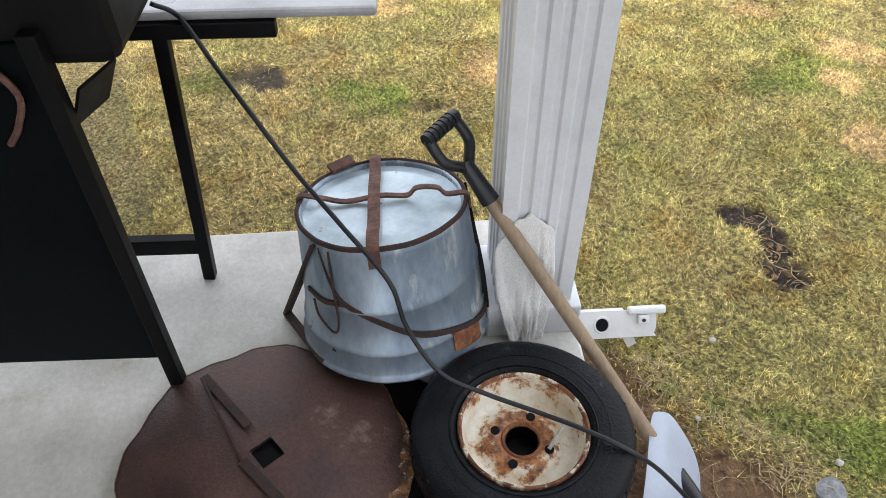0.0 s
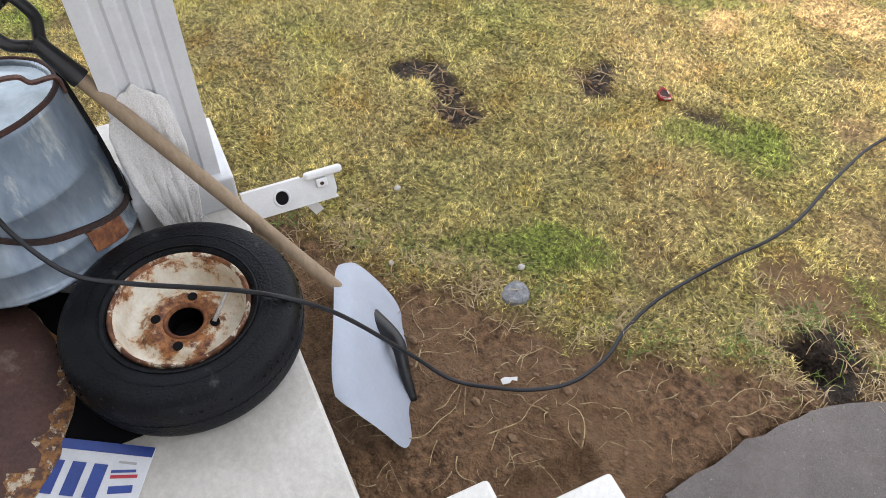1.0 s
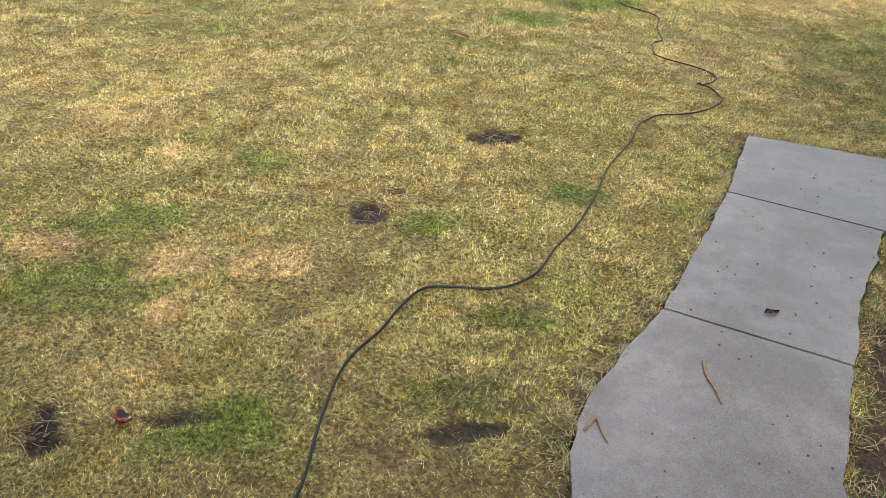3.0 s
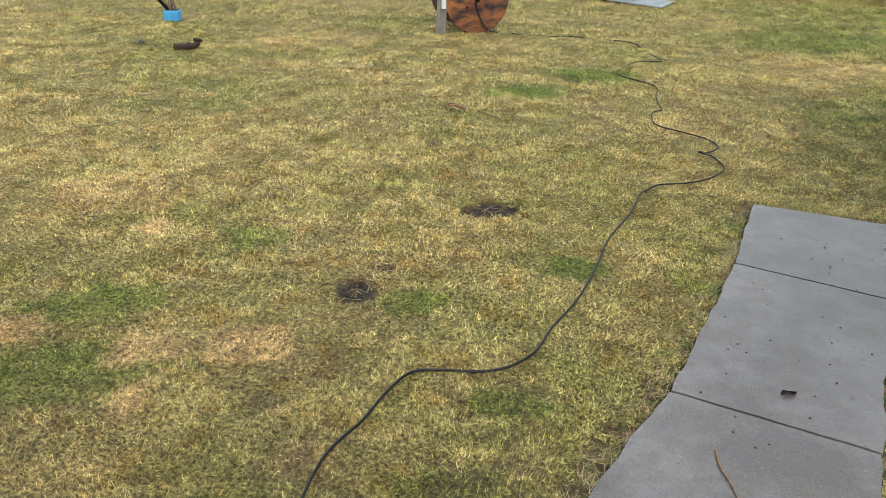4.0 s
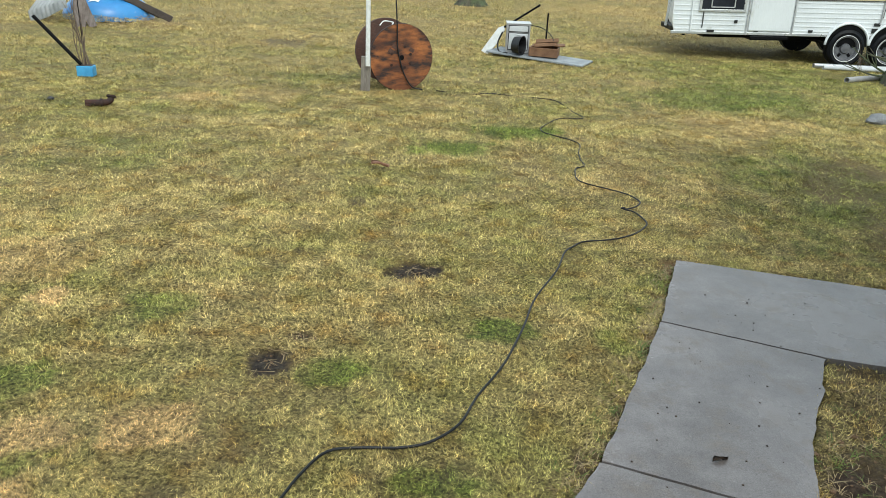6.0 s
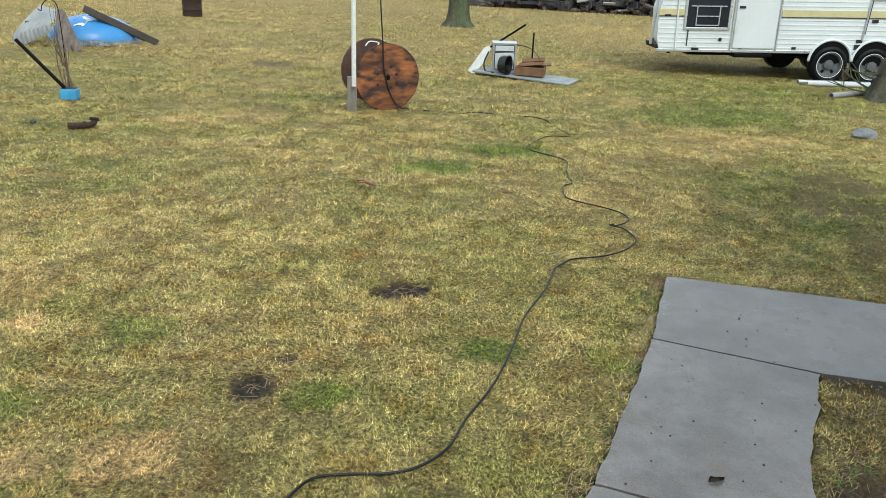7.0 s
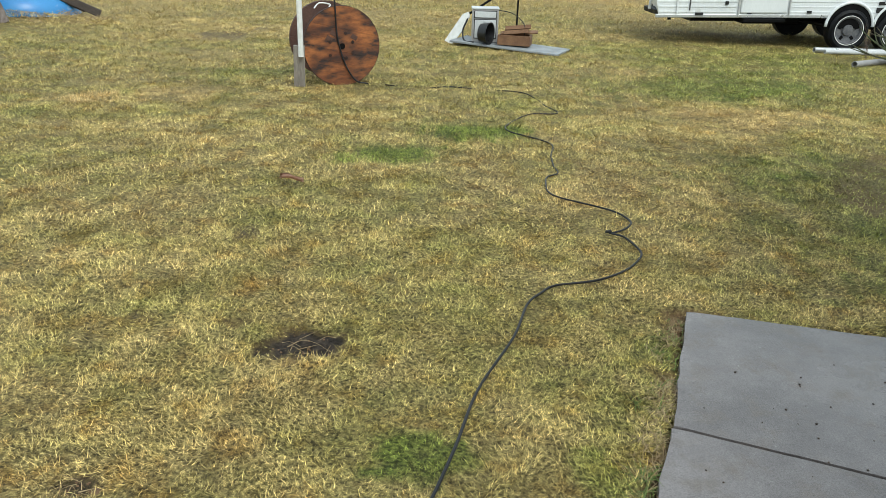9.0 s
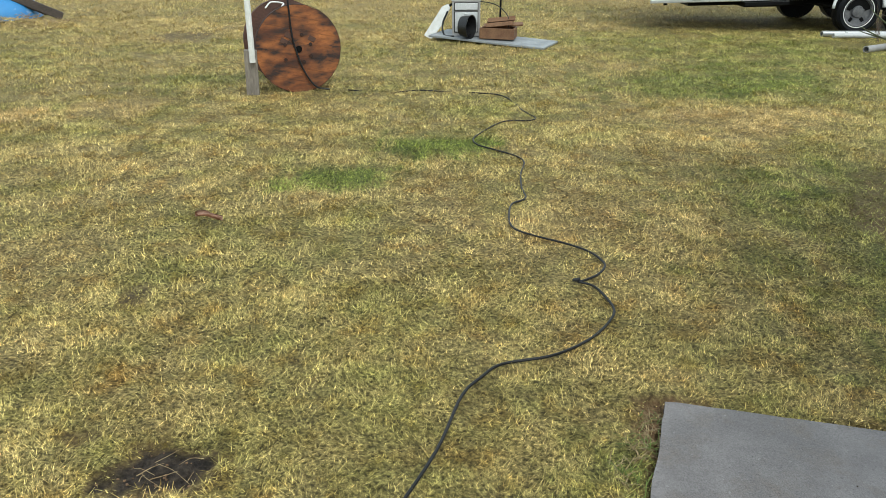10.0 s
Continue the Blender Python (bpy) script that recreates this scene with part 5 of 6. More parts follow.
# ---- scrap on a board ----
def build_scrap():
    at = Matrix.Translation((1.0, 12.25, 0.0)) @ pose(0, 0, 0, 0, 0, -18)
    tagged(part("grey_board", newbox(1.56, 0.60, 0.028, at @ pose(0.12, 0.0, 0.042, 1, 2, -6), 0.006), M_BLUEGREY), "flat grey weathered board on the lawn", "board")
    cab = empty("file_cabinet", at @ pose(-0.27, 0.08, 0.065, 0, -1, 18), "pale grey two-drawer metal cabinet on the board", "cabinet")
    part("body", newbox(0.36, 0.34, 0.44, pose(0, 0, 0.22), 0.008), M_GREYSHELF, cab)
    for z, h in ((0.37, 0.08), (0.18, 0.24)):
        d = part("drawer", newbox(0.29, 0.012, h, pose(0, -0.176, z), 0.004), M_SHEET, cab, "pale drawer front")
        border = bmesh.new()
        for sx, sz, x, zz in ((0.31, 0.010, 0, z + h / 2 + 0.004), (0.31, 0.010, 0, z - h / 2 - 0.004), (0.010, h, 0.15, z), (0.010, h, -0.15, z)):
            box(border, sx, 0.006, sz, pose(x, -0.172, zz))
        part("drawer_gap", border, M_BLACK, cab, "dark gap round the drawer")
    part("cabinet_lip", newbox(0.38, 0.36, 0.014, pose(0, 0, 0.447), 0.004), M_SHEET, cab)
    part("latch", newbox(0.05, 0.03, 0.10, pose(0, -0.19, 0.24), 0.008), M_ALU, cab, "metal latch")
    tub = empty("black_bucket", at @ pose(-0.24, -0.20, 0.205, 0, 90, -10), "small black bucket lying on its side by the cabinet", "bucket")
    part("shell", lathe(bmesh.new(), [(0.004, 0.0), (0.12, 0.0), (0.14, 0.13), (0.147, 0.135), (0.135, 0.13), (0.115, 0.02), (0.004, 0.02)], 28), M_PLASTIC, tub, "", True)
    crate = empty("wooden_box", at @ pose(0.20, -0.04, 0.066, 0, 0, 6), "brown wooden box on the board", "box")
    for sx, sy, x, y in ((0.44, 0.02, 0, -0.14), (0.44, 0.02, 0, 0.14), (0.02, 0.26, -0.21, 0), (0.02, 0.26, 0.21, 0)):
        part("side", newbox(sx, sy, 0.13, pose(x, y, 0.065), 0.003), M_BROWNWOOD, crate)
    part("base", newbox(0.42, 0.26, 0.02, pose(0, 0, 0.012)), M_BROWNWOOD, crate)
    part("tray", newbox(0.34, 0.16, 0.018, pose(0.02, 0.02, 0.20, -14, -6, 10), 0.003), M_BROWNWOOD, crate, "slanted wooden tray")
    part("tray_rim", newbox(0.35, 0.014, 0.06, pose(0.02, 0.105, 0.215, -14, -6, 10), 0.003), M_BROWNWOOD, crate)
    part("tray_rim", newbox(0.35, 0.014, 0.05, pose(0.02, -0.065, 0.175, -14, -6, 10), 0.003), M_BROWNWOOD, crate)
    part("lid_board", newbox(0.50, 0.12, 0.02, pose(0.05, 0.06, 0.155, 10, -4, 6), 0.003), M_BROWNWOOD, crate)
    tagged(part("standing_rod", rod(bmesh.new(), at @ Vector((0.16, 0.18, 0.03)), at @ Vector((0.155, 0.18, 0.68)), 0.014, 0.012), M_BLACK), "thin black rod standing behind the box", "rod")
    leaning = empty("propped_spade", at @ pose(-0.62, 0.05, 0.0), "white-bladed spade with a black handle propped on the cabinet", "spade")
    part("handle", rod(bmesh.new(), (0.02, 0.10, 0.36), (0.60, 0.28, 0.78), 0.016, 0.016), M_BLACK, leaning, "black handle")
    bm = bmesh.new()
    prism(bm, [(-0.06, 0.0), (0.05, 0.02), (0.075, 0.22), (0.05, 0.40), (0.0, 0.42), (-0.05, 0.36)], -0.004, 0.004, 0.002)
    bmesh.ops.transform(bm, matrix=pose(-0.16, -0.05, 0.0, 74, 0, -20) @ pose(0, 0, 0, 0, 0, -28) @ Matrix.Diagonal((1.25, 1.25, 1, 1)), verts=bm.verts)
    part("blade", bm, M_WHITE, leaning, "white blade")
    hose = smooth_line([at @ Vector(q) for q in ((-0.50, 0.0, 0.36), (-0.55, -0.05, 0.2), (-0.50, -0.12, 0.075), (-0.34, -0.22, 0.075))], 6)
    tagged(part("scrap_hose", sweep(bmesh.new(), hose, 0.012, 7), M_CABLE, None, "", "all"), "short black hose beside the cabinet", "hose")
    loop = smooth_line([at @ Vector(q) for q in ((-0.12, 0.10, 0.49), (0.12, 0.06, 0.46), (0.30, 0.0, 0.34), (0.33, -0.04, 0.20))], 6)
    tagged(part("bent_wire", sweep(bmesh.new(), loop, 0.006, 6), M_CABLE, None, "", "all"), "bent dark wire arching from cabinet to box", "wire")


# ---- travel trailer ----
def build_trailer():
    root = empty("travel_trailer", pose(3.352, 13.47, 0.0, 0, -2.0, 0), "white corrugated travel trailer with a cream stripe and dark windows", "trailer")
    L, z0, z1 = 6.2, 0.42, 2.75
    prof = [(0.10, z0), (0.05, 0.60), (0.04, 1.02), (0.10, 1.25), (0.42, z1), (L - 0.3, z1), (L, 1.5), (L, z0)]
    bm = bmesh.new()
    low = [bm.verts.new((x, 0.0, z)) for x, z in prof]
    back = [bm.verts.new((x + (0.42 if k < 5 else 0), 2.2, z)) for k, (x, z) in enumerate(prof)]
    bm.faces.new(low)
    bm.faces.new(back[::-1])
    for k in range(len(prof)):
        bm.faces.new((low[k], low[(k + 1) % len(prof)], back[(k + 1) % len(prof)], back[k]))
    body = part("body", bm, M_TRAILER, root, "white sheet-metal body, streaked")

    def left_at(z):
        return float(np.interp(z, [p[1] for p in prof[:5]], [p[0] for p in prof[:5]]))
    arches = ((2.98, 0.335), (3.70, 0.335))
    z = z0 + 0.05
    while z < z1 - 0.1:
        if not 0.95 < z < 1.10:
            spans = [(left_at(z) + 0.01, 1.25), (2.07, L - 0.02)]
            for a, b in spans:
                cuts = [(a, b)]
                for cx, r in arches:
                    nxt = []
                    for p, q in cuts:
                        h = r * r - (z - 0.26) ** 2
                        if h > 0:
                            h = math.sqrt(h) + 0.03
                            nxt += [(p, min(q, cx - h)), (max(p, cx + h), q)]
                        else:
                            nxt.append((p, q))
                    cuts = nxt
                for p, q in cuts:
                    if q - p > 0.05:
                        part("siding_rib", newbox(q - p, 0.008, 0.020, pose((p + q) / 2, -0.002, z), 0.003), M_TRAILER, root)
        z += 0.075
    for a, b in ((left_at(1.02), 1.25), (2.07, L)):
        part("stripe", newbox(b - a, 0.012, 0.105, pose((a + b) / 2, -0.006, 1.03)), M_CREAM, root, "faded cream stripe")
        part("stripe_line", newbox(b - a, 0.013, 0.012, pose((a + b) / 2, -0.007, 0.965)), M_DARKWOOD, root)
    for x0, x1, b, t in ((0.50, 1.20, 0.77, 1.92), (3.54, 4.60, 1.27, 1.98)):
        w = empty("window", Matrix(), "dark trailer window with an aluminium frame", "window")
        w.parent = root
        w.location = ((x0 + x1) / 2, -0.008, (b + t) / 2)
        del w["category"]
        part("pane", newbox(x1 - x0, 0.012, t - b, pose(0, 0, 0), 0.004), M_GLASS, w, "dark glass")
        rim = bmesh.new()
        for sx, sz, x, z in ((x1 - x0 + 0.07, 0.042, 0, (t - b) / 2), (x1 - x0 + 0.07, 0.042, 0, -(t - b) / 2), (0.042, t - b, (x1 - x0) / 2 + 0.015, 0), (0.042, t - b, -(x1 - x0) / 2 - 0.015, 0)):
            box(rim, sx, 0.03, sz, pose(x, -0.004, z), 0.006)
        part("window_frame", rim, M_ALU, w)
        for z, half in ((-(t - b) / 2 + 0.36, 0.42), (-(t - b) / 2 + 0.20, 0.27), (-(t - b) / 2 + 0.055, 0.27)):
            part("louvre_bar", newbox((x1 - x0) * half * 2, 0.02, 0.016, pose(0.0, -0.016, z)), M_ALU, w)
        for s in (-1, 1):
            part("louvre_bar", newbox(0.016, 0.02, 0.32, pose(s * (x1 - x0) * 0.27, -0.016, -(t - b) / 2 + 0.21)), M_ALU, w)
    door = part("door", newbox(0.70, 0.03, 1.92, pose(1.665, -0.010, 1.41), 0.02), M_TRAILER, root, "plain white entrance door")
    part("door_window", newbox(0.27, 0.012, 0.50, pose(1.73, -0.028, 1.51), 0.01), M_GLASS, door, "small dark door window")
    part("handle", newbox(0.10, 0.02, 0.04, pose(1.40, -0.030, 1.12), 0.006), M_PLASTIC, door, "dark door latch")
    for x in (1.285, 2.045):
        part("door_jamb", newbox(0.022, 0.034, 1.98, pose(x, -0.010, 1.42), 0.004), M_ALU, root)
    part("step", newbox(0.62, 0.24, 0.05, pose(1.67, 0.05, 0.35), 0.005), M_BLACK, root, "folded black step")
    part("skirt_rail", newbox(L - 0.1, 0.05, 0.05, pose(L / 2, 0.02, z0 - 0.01), 0.008), M_ALU, root)
    # Far wheels and axles are added to deepen the shade under the body.
    for x, r in arches:
        part("far_wheel", rod(bmesh.new(), (x, 2.02, 0.312 - 0.035 * x), (x, 2.18, 0.312 - 0.035 * x), 0.31, seg=28), M_RUBBER, root, "black tyre of the far side")
        part("axle_beam", rod(bmesh.new(), (x, 0.15, 0.312 - 0.035 * x), (x, 2.05, 0.312 - 0.035 * x), 0.04, seg=12), M_BLACK, root)
    # Black sheet and box are invented, only to darken the gap underneath.
    part("underside_shade", newbox(L - 0.7, 2.0, 0.05, pose(L / 2 + 0.1, 1.08, z0 - 0.005)), M_BLACK, root, "black sheet added for the shade underneath")
    part("shade_box", newbox(0.9, 1.2, 0.14, pose(2.0, 1.1, z0 - 0.10), 0.02), M_BLACK, root, "black box added to darken the gap underneath")
    part("chassis", newbox(L - 0.9, 1.4, 0.10, pose(L / 2 + 0.25, 1.1, z0 - 0.07)), M_BLACK, root, "dark chassis")
    part("bumper", newbox(0.14, 1.2, 0.08, pose(0.22, 0.62, 0.43), 0.01), M_BLACK, root, "black bumper")
    part("jack_foot", rod(bmesh.new(), (0.42, 0.6, 0.30), (0.42, 0.6, 0.40), 0.03), M_BLACK, root)
    part("ladder_rail", rod(bmesh.new(), (-0.02, 0.15, 0.50), (0.16, 0.15, 2.6), 0.022), M_ALU, root, "grey ladder rail")
    part("drip_pipe", rod(bmesh.new(), (0.36, -0.02, 0.45), (0.34, -0.02, 1.5), 0.012), M_TRAILER, root)
    part("rust_streak", newbox(0.018, 0.004, 0.26, pose(0.55, -0.011, 0.62)), M_DEBRIS, root, "dark streak")
    part("rust_streak", newbox(0.03, 0.004, 0.55, pose(3.50, -0.011, 0.98, 0, 4, 0)), M_DEBRIS, root, "dark dirty streak under the window")
    part("downspout", rod(bmesh.new(), (3.46, -0.02, 0.60), (3.52, -0.02, 1.7), 0.014), M_ALU, root)
    for x, z, w, h in ((0.19, 0.98, 0.10, 0.03), (1.10, 0.60, 0.05, 0.05), (0.70, 0.44, 0.12, 0.04), (1.45, 0.46, 0.07, 0.03), (2.35, 0.47, 0.07, 0.04), (3.40, 0.50, 0.10, 0.08), (3.62, 0.92, 0.10, 0.05), (2.14, 1.36, 0.10, 0.02), (3.42, 0.60, 0.10, 0.05)):
        part("fitting", newbox(w, 0.02, h, pose(x, -0.010, z), 0.004), M_PLASTIC, root)
    for x, r in arches:
        part("fender_well", prism(bmesh.new(), [(x + r * math.cos(a), 0.26 + r * math.sin(a)) for a in (math.pi * k / 20 for k in range(21))] + [(x - r, 0.24), (x + r, 0.24)], -0.011, 0.01), M_BLACK, root, "dark wheel arch").matrix_local = pose(0, 0, 0, 90, 0, 0)
        lip = [(x + (r + 0.018) * math.cos(a), -0.015, 0.26 + (r + 0.018) * math.sin(a)) for a in (math.pi * k / 24 for k in range(25))]
        part("fender", sweep(bmesh.new(), lip, 0.022, 8), M_TRAILER, root, "white fender lip", "all")
        wheel = part("wheel", lathe(bmesh.new(), [(0.20, -0.085), (0.26, -0.10), (0.30, -0.08), (0.312, -0.05), (0.312, 0.06), (0.29, 0.1), (0.2, 0.1)], 48, True, m=pose(x, 0.05, 0.312 - 0.035 * x, 90, 0, 0) @ pose(0, 0, 0, 180, 0, 0)), M_RUBBER, root, "black tyre", True)
        part("whitewall", lathe(bmesh.new(), [(0.207, 0.099), (0.216, 0.1015), (0.218, 0.098)], 48, m=pose(x, 0.05, 0.312 - 0.035 * x, 90, 0, 0)), M_WHITE, wheel, "thin white sidewall ring")
        part("rim", lathe(bmesh.new(), [(0.205, 0.07), (0.20, 0.095), (0.185, 0.09), (0.17, 0.055), (0.09, 0.045), (0.075, 0.075), (0.002, 0.08)], 36, m=pose(x, 0.05, 0.312 - 0.035 * x, 90, 0, 0)), M_RIMGREY, wheel, "grey steel rim", True)
        for k in range(5):
            a = 2 * math.pi * k / 5 + 0.3
            part("rim_slot", newbox(0.06, 0.008, 0.045, pose(x + 0.135 * math.cos(a), -0.003, 0.312 - 0.035 * x + 0.135 * math.sin(a), 0, -math.degrees(a), 0), 0.003), M_BLACK, wheel)


def build_pipes():
    for a, b, r, mat, lab in (((5.70, 13.08, 0.05), (6.95, 13.20, 0.05), 0.040, M_ALU, "pale metal pole lying beside the trailer wheel"), ((5.61, 11.66, 0.045), (6.75, 12.45, 0.045), 0.042, M_GREYSHELF, "grey plastic pipe lying beside the trailer wheel"),
                              ((5.80, 12.94, 0.045), (6.85, 13.02, 0.045), 0.032, M_SHEET, "dull grey pipe lying on the lawn")):
        bm = lathe(bmesh.new(), [(r, 0), (r, (Vector(b) - Vector(a)).length), (r * 0.8, (Vector(b) - Vector(a)).length), (r * 0.8, 0)], 20, True,
                   m=Matrix.Translation(a) @ (Vector(b) - Vector(a)).to_track_quat("Z", "Y").to_matrix().to_4x4())
        tagged(part("pipe", bm, mat, None, "", True), lab, "pipe")
    tagged(part("flat_stone", lump(bmesh.new(), (0.14, 0.10, 0.075), pose(4.66, 8.74, 0.03, 0, 0, 10), 3, 0.3, 3), M_STONE, None, "", True), "flat pale stone at the edge of the lawn", "stone")


# ---- plants ----
def branches(bm, base, direction, length, radius, depth, rng, spread=0.6, seg=6):
    line = [Vector(base)]
    d = Vector(direction).normalized()
    steps = 4
    for k in range(steps):
        d = (d + Vector((rng.uniform(-1, 1), rng.uniform(-1, 1), rng.uniform(-0.4, 0.8))) * 0.16).normalized()
        line.append(line[-1] + d * length / steps)
    sweep(bm, line, radius, seg, radius * 0.45)
    if depth:
        for k in range(rng.randint(2, 4)):
            p = line[rng.randint(1, steps)]
            nd = (d + Vector((rng.uniform(-1, 1), rng.uniform(-1, 1), rng.uniform(-0.2, 0.7))) * spread).normalized()
            branches(bm, p, nd, length * rng.uniform(0.5, 0.75), radius * 0.5, depth - 1, rng, spread, max(4, seg - 2))


def build_tree():
    rng = random.Random(5)
    root = empty("tree", pose(-0.03, 21.95, 0.0), "bare mature tree with a thick mossy trunk", "tree")
    flare = lambda a, r, z: r * (1 + 0.10 * math.sin(5 * a + 2 * z) * math.exp(-1.2 * z) + 0.05 * math.sin(9 * a + 3 * z))
    part("trunk", lathe(bmesh.new(), [(0.50, -0.05), (0.40, 0.05), (0.325, 0.16), (0.280, 0.40), (0.268, 0.9), (0.285, 1.4), (0.37, 1.75), (0.25, 2.4), (0.18, 3.2)], 40, wobble=flare), M_BARK, root, "rough brown bark with green moss", "all")
    for k, (dx, dy, z) in enumerate(((-0.7, 0.1, 1.5), (0.75, -0.1, 1.55), (0.2, 0.6, 2.0), (-0.3, -0.5, 2.4), (0.1, 0.1, 2.9))):
        bm = bmesh.new()
        branches(bm, (dx * 0.15, dy * 0.15, z), (dx, dy, 0.9), 3.2, 0.15, 3, rng)
        part("limb", bm, M_BARK, root)


def build_stump():
    rng = random.Random(15)
    root = empty("tree_stump", pose(6.62, 11.75, 0.0), "rough-barked stump with spreading roots beside the trailer", "stump")
    flare = lambda a, r, z: r * (1 + 0.16 * math.sin(4 * a + 2 * z) * math.exp(-1.6 * z) + 0.06 * math.sin(9 * a + 3 * z) + 0.04 * math.sin(17 * a + 9 * z))
    part("trunk", lathe(bmesh.new(), [(0.50, -0.05), (0.42, 0.08), (0.35, 0.25), (0.31, 0.45), (0.29, 0.58), (0.22, 0.64), (0.10, 0.61), (0.002, 0.66)], 36, wobble=flare), M_BARK, root, "deeply furrowed bark", "all")
    for k in range(9):
        a = rng.uniform(2.2, 5.6)
        bm = bmesh.new()
        branches(bm, (0.30 * math.cos(a), 0.30 * math.sin(a), rng.uniform(0.05, 0.40)), (math.cos(a), math.sin(a), rng.uniform(-0.1, 0.5)), rng.uniform(0.25, 0.5), 0.020, 1, rng, 0.6, 5)
        part("root", bm, M_BARK, root)


def build_shrub(at, h, count, seed, label, mat=None):
    rng = random.Random(seed)
    root = empty("bare_shrub", pose(*at), label, "shrub")
    for k in range(count):
        a = rng.uniform(0, 2 * math.pi)
        bm = bmesh.new()
        branches(bm, (0.06 * math.cos(a), 0.06 * math.sin(a), 0.0), (0.32 * math.cos(a), 0.32 * math.sin(a), 1.0), h * rng.uniform(0.5, 1.0), 0.012 * h, 2, rng, 0.5, 5)
        part("stem", bm, mat or M_BRUSH, root)


def build_evergreen():
    rng = np.random.RandomState(3)
    root = empty("evergreen_bush", pose(-17.6, 31.5, 0.0), "dense dark evergreen bush at the lawn's edge", "bush")
    part("trunk", rod(bmesh.new(), (0, 0, 0), (0, 0, 2.0), 0.14, 0.06, 8), M_BARK, root)
    k = 9000
    v, f = [], []
    d = rng.normal(size=(k, 3))
    d /= np.linalg.norm(d, axis=1)[:, None]
    rad = 0.72 + 0.28 * rng.rand(k) + 0.12 * np.sin(5 * np.arctan2(d[:, 1], d[:, 0]) + 6 * d[:, 2])
    c = d * rad[:, None] * np.array([2.0, 1.9, 1.6]) + np.array([0, 0, 1.75])
    for i in range(k):
        if c[i, 2] < 0.12:
            continue
        t = rng.normal(size=3)
        t /= np.linalg.norm(t)
        s = np.cross(t, d[i]) * 0.035
        n = len(v)
        v += [tuple(c[i] - s), tuple(c[i] + s), tuple(c[i] + t * 0.16 + d[i] * 0.1)]
        f.append((n, n + 1, n + 2))
    me = bpy.data.meshes.new("foliage")
    me.from_pydata(v, [], f)
    me.materials.append(M_EVERGREEN)
    ob = new("foliage", me)
    ob.parent = root
    core = lump(bmesh.new(), (1.6, 1.5, 1.3), pose(0, 0, 1.6), 4, 0.25, 3)
    part("inner_foliage", core, M_EVERGREEN, root)


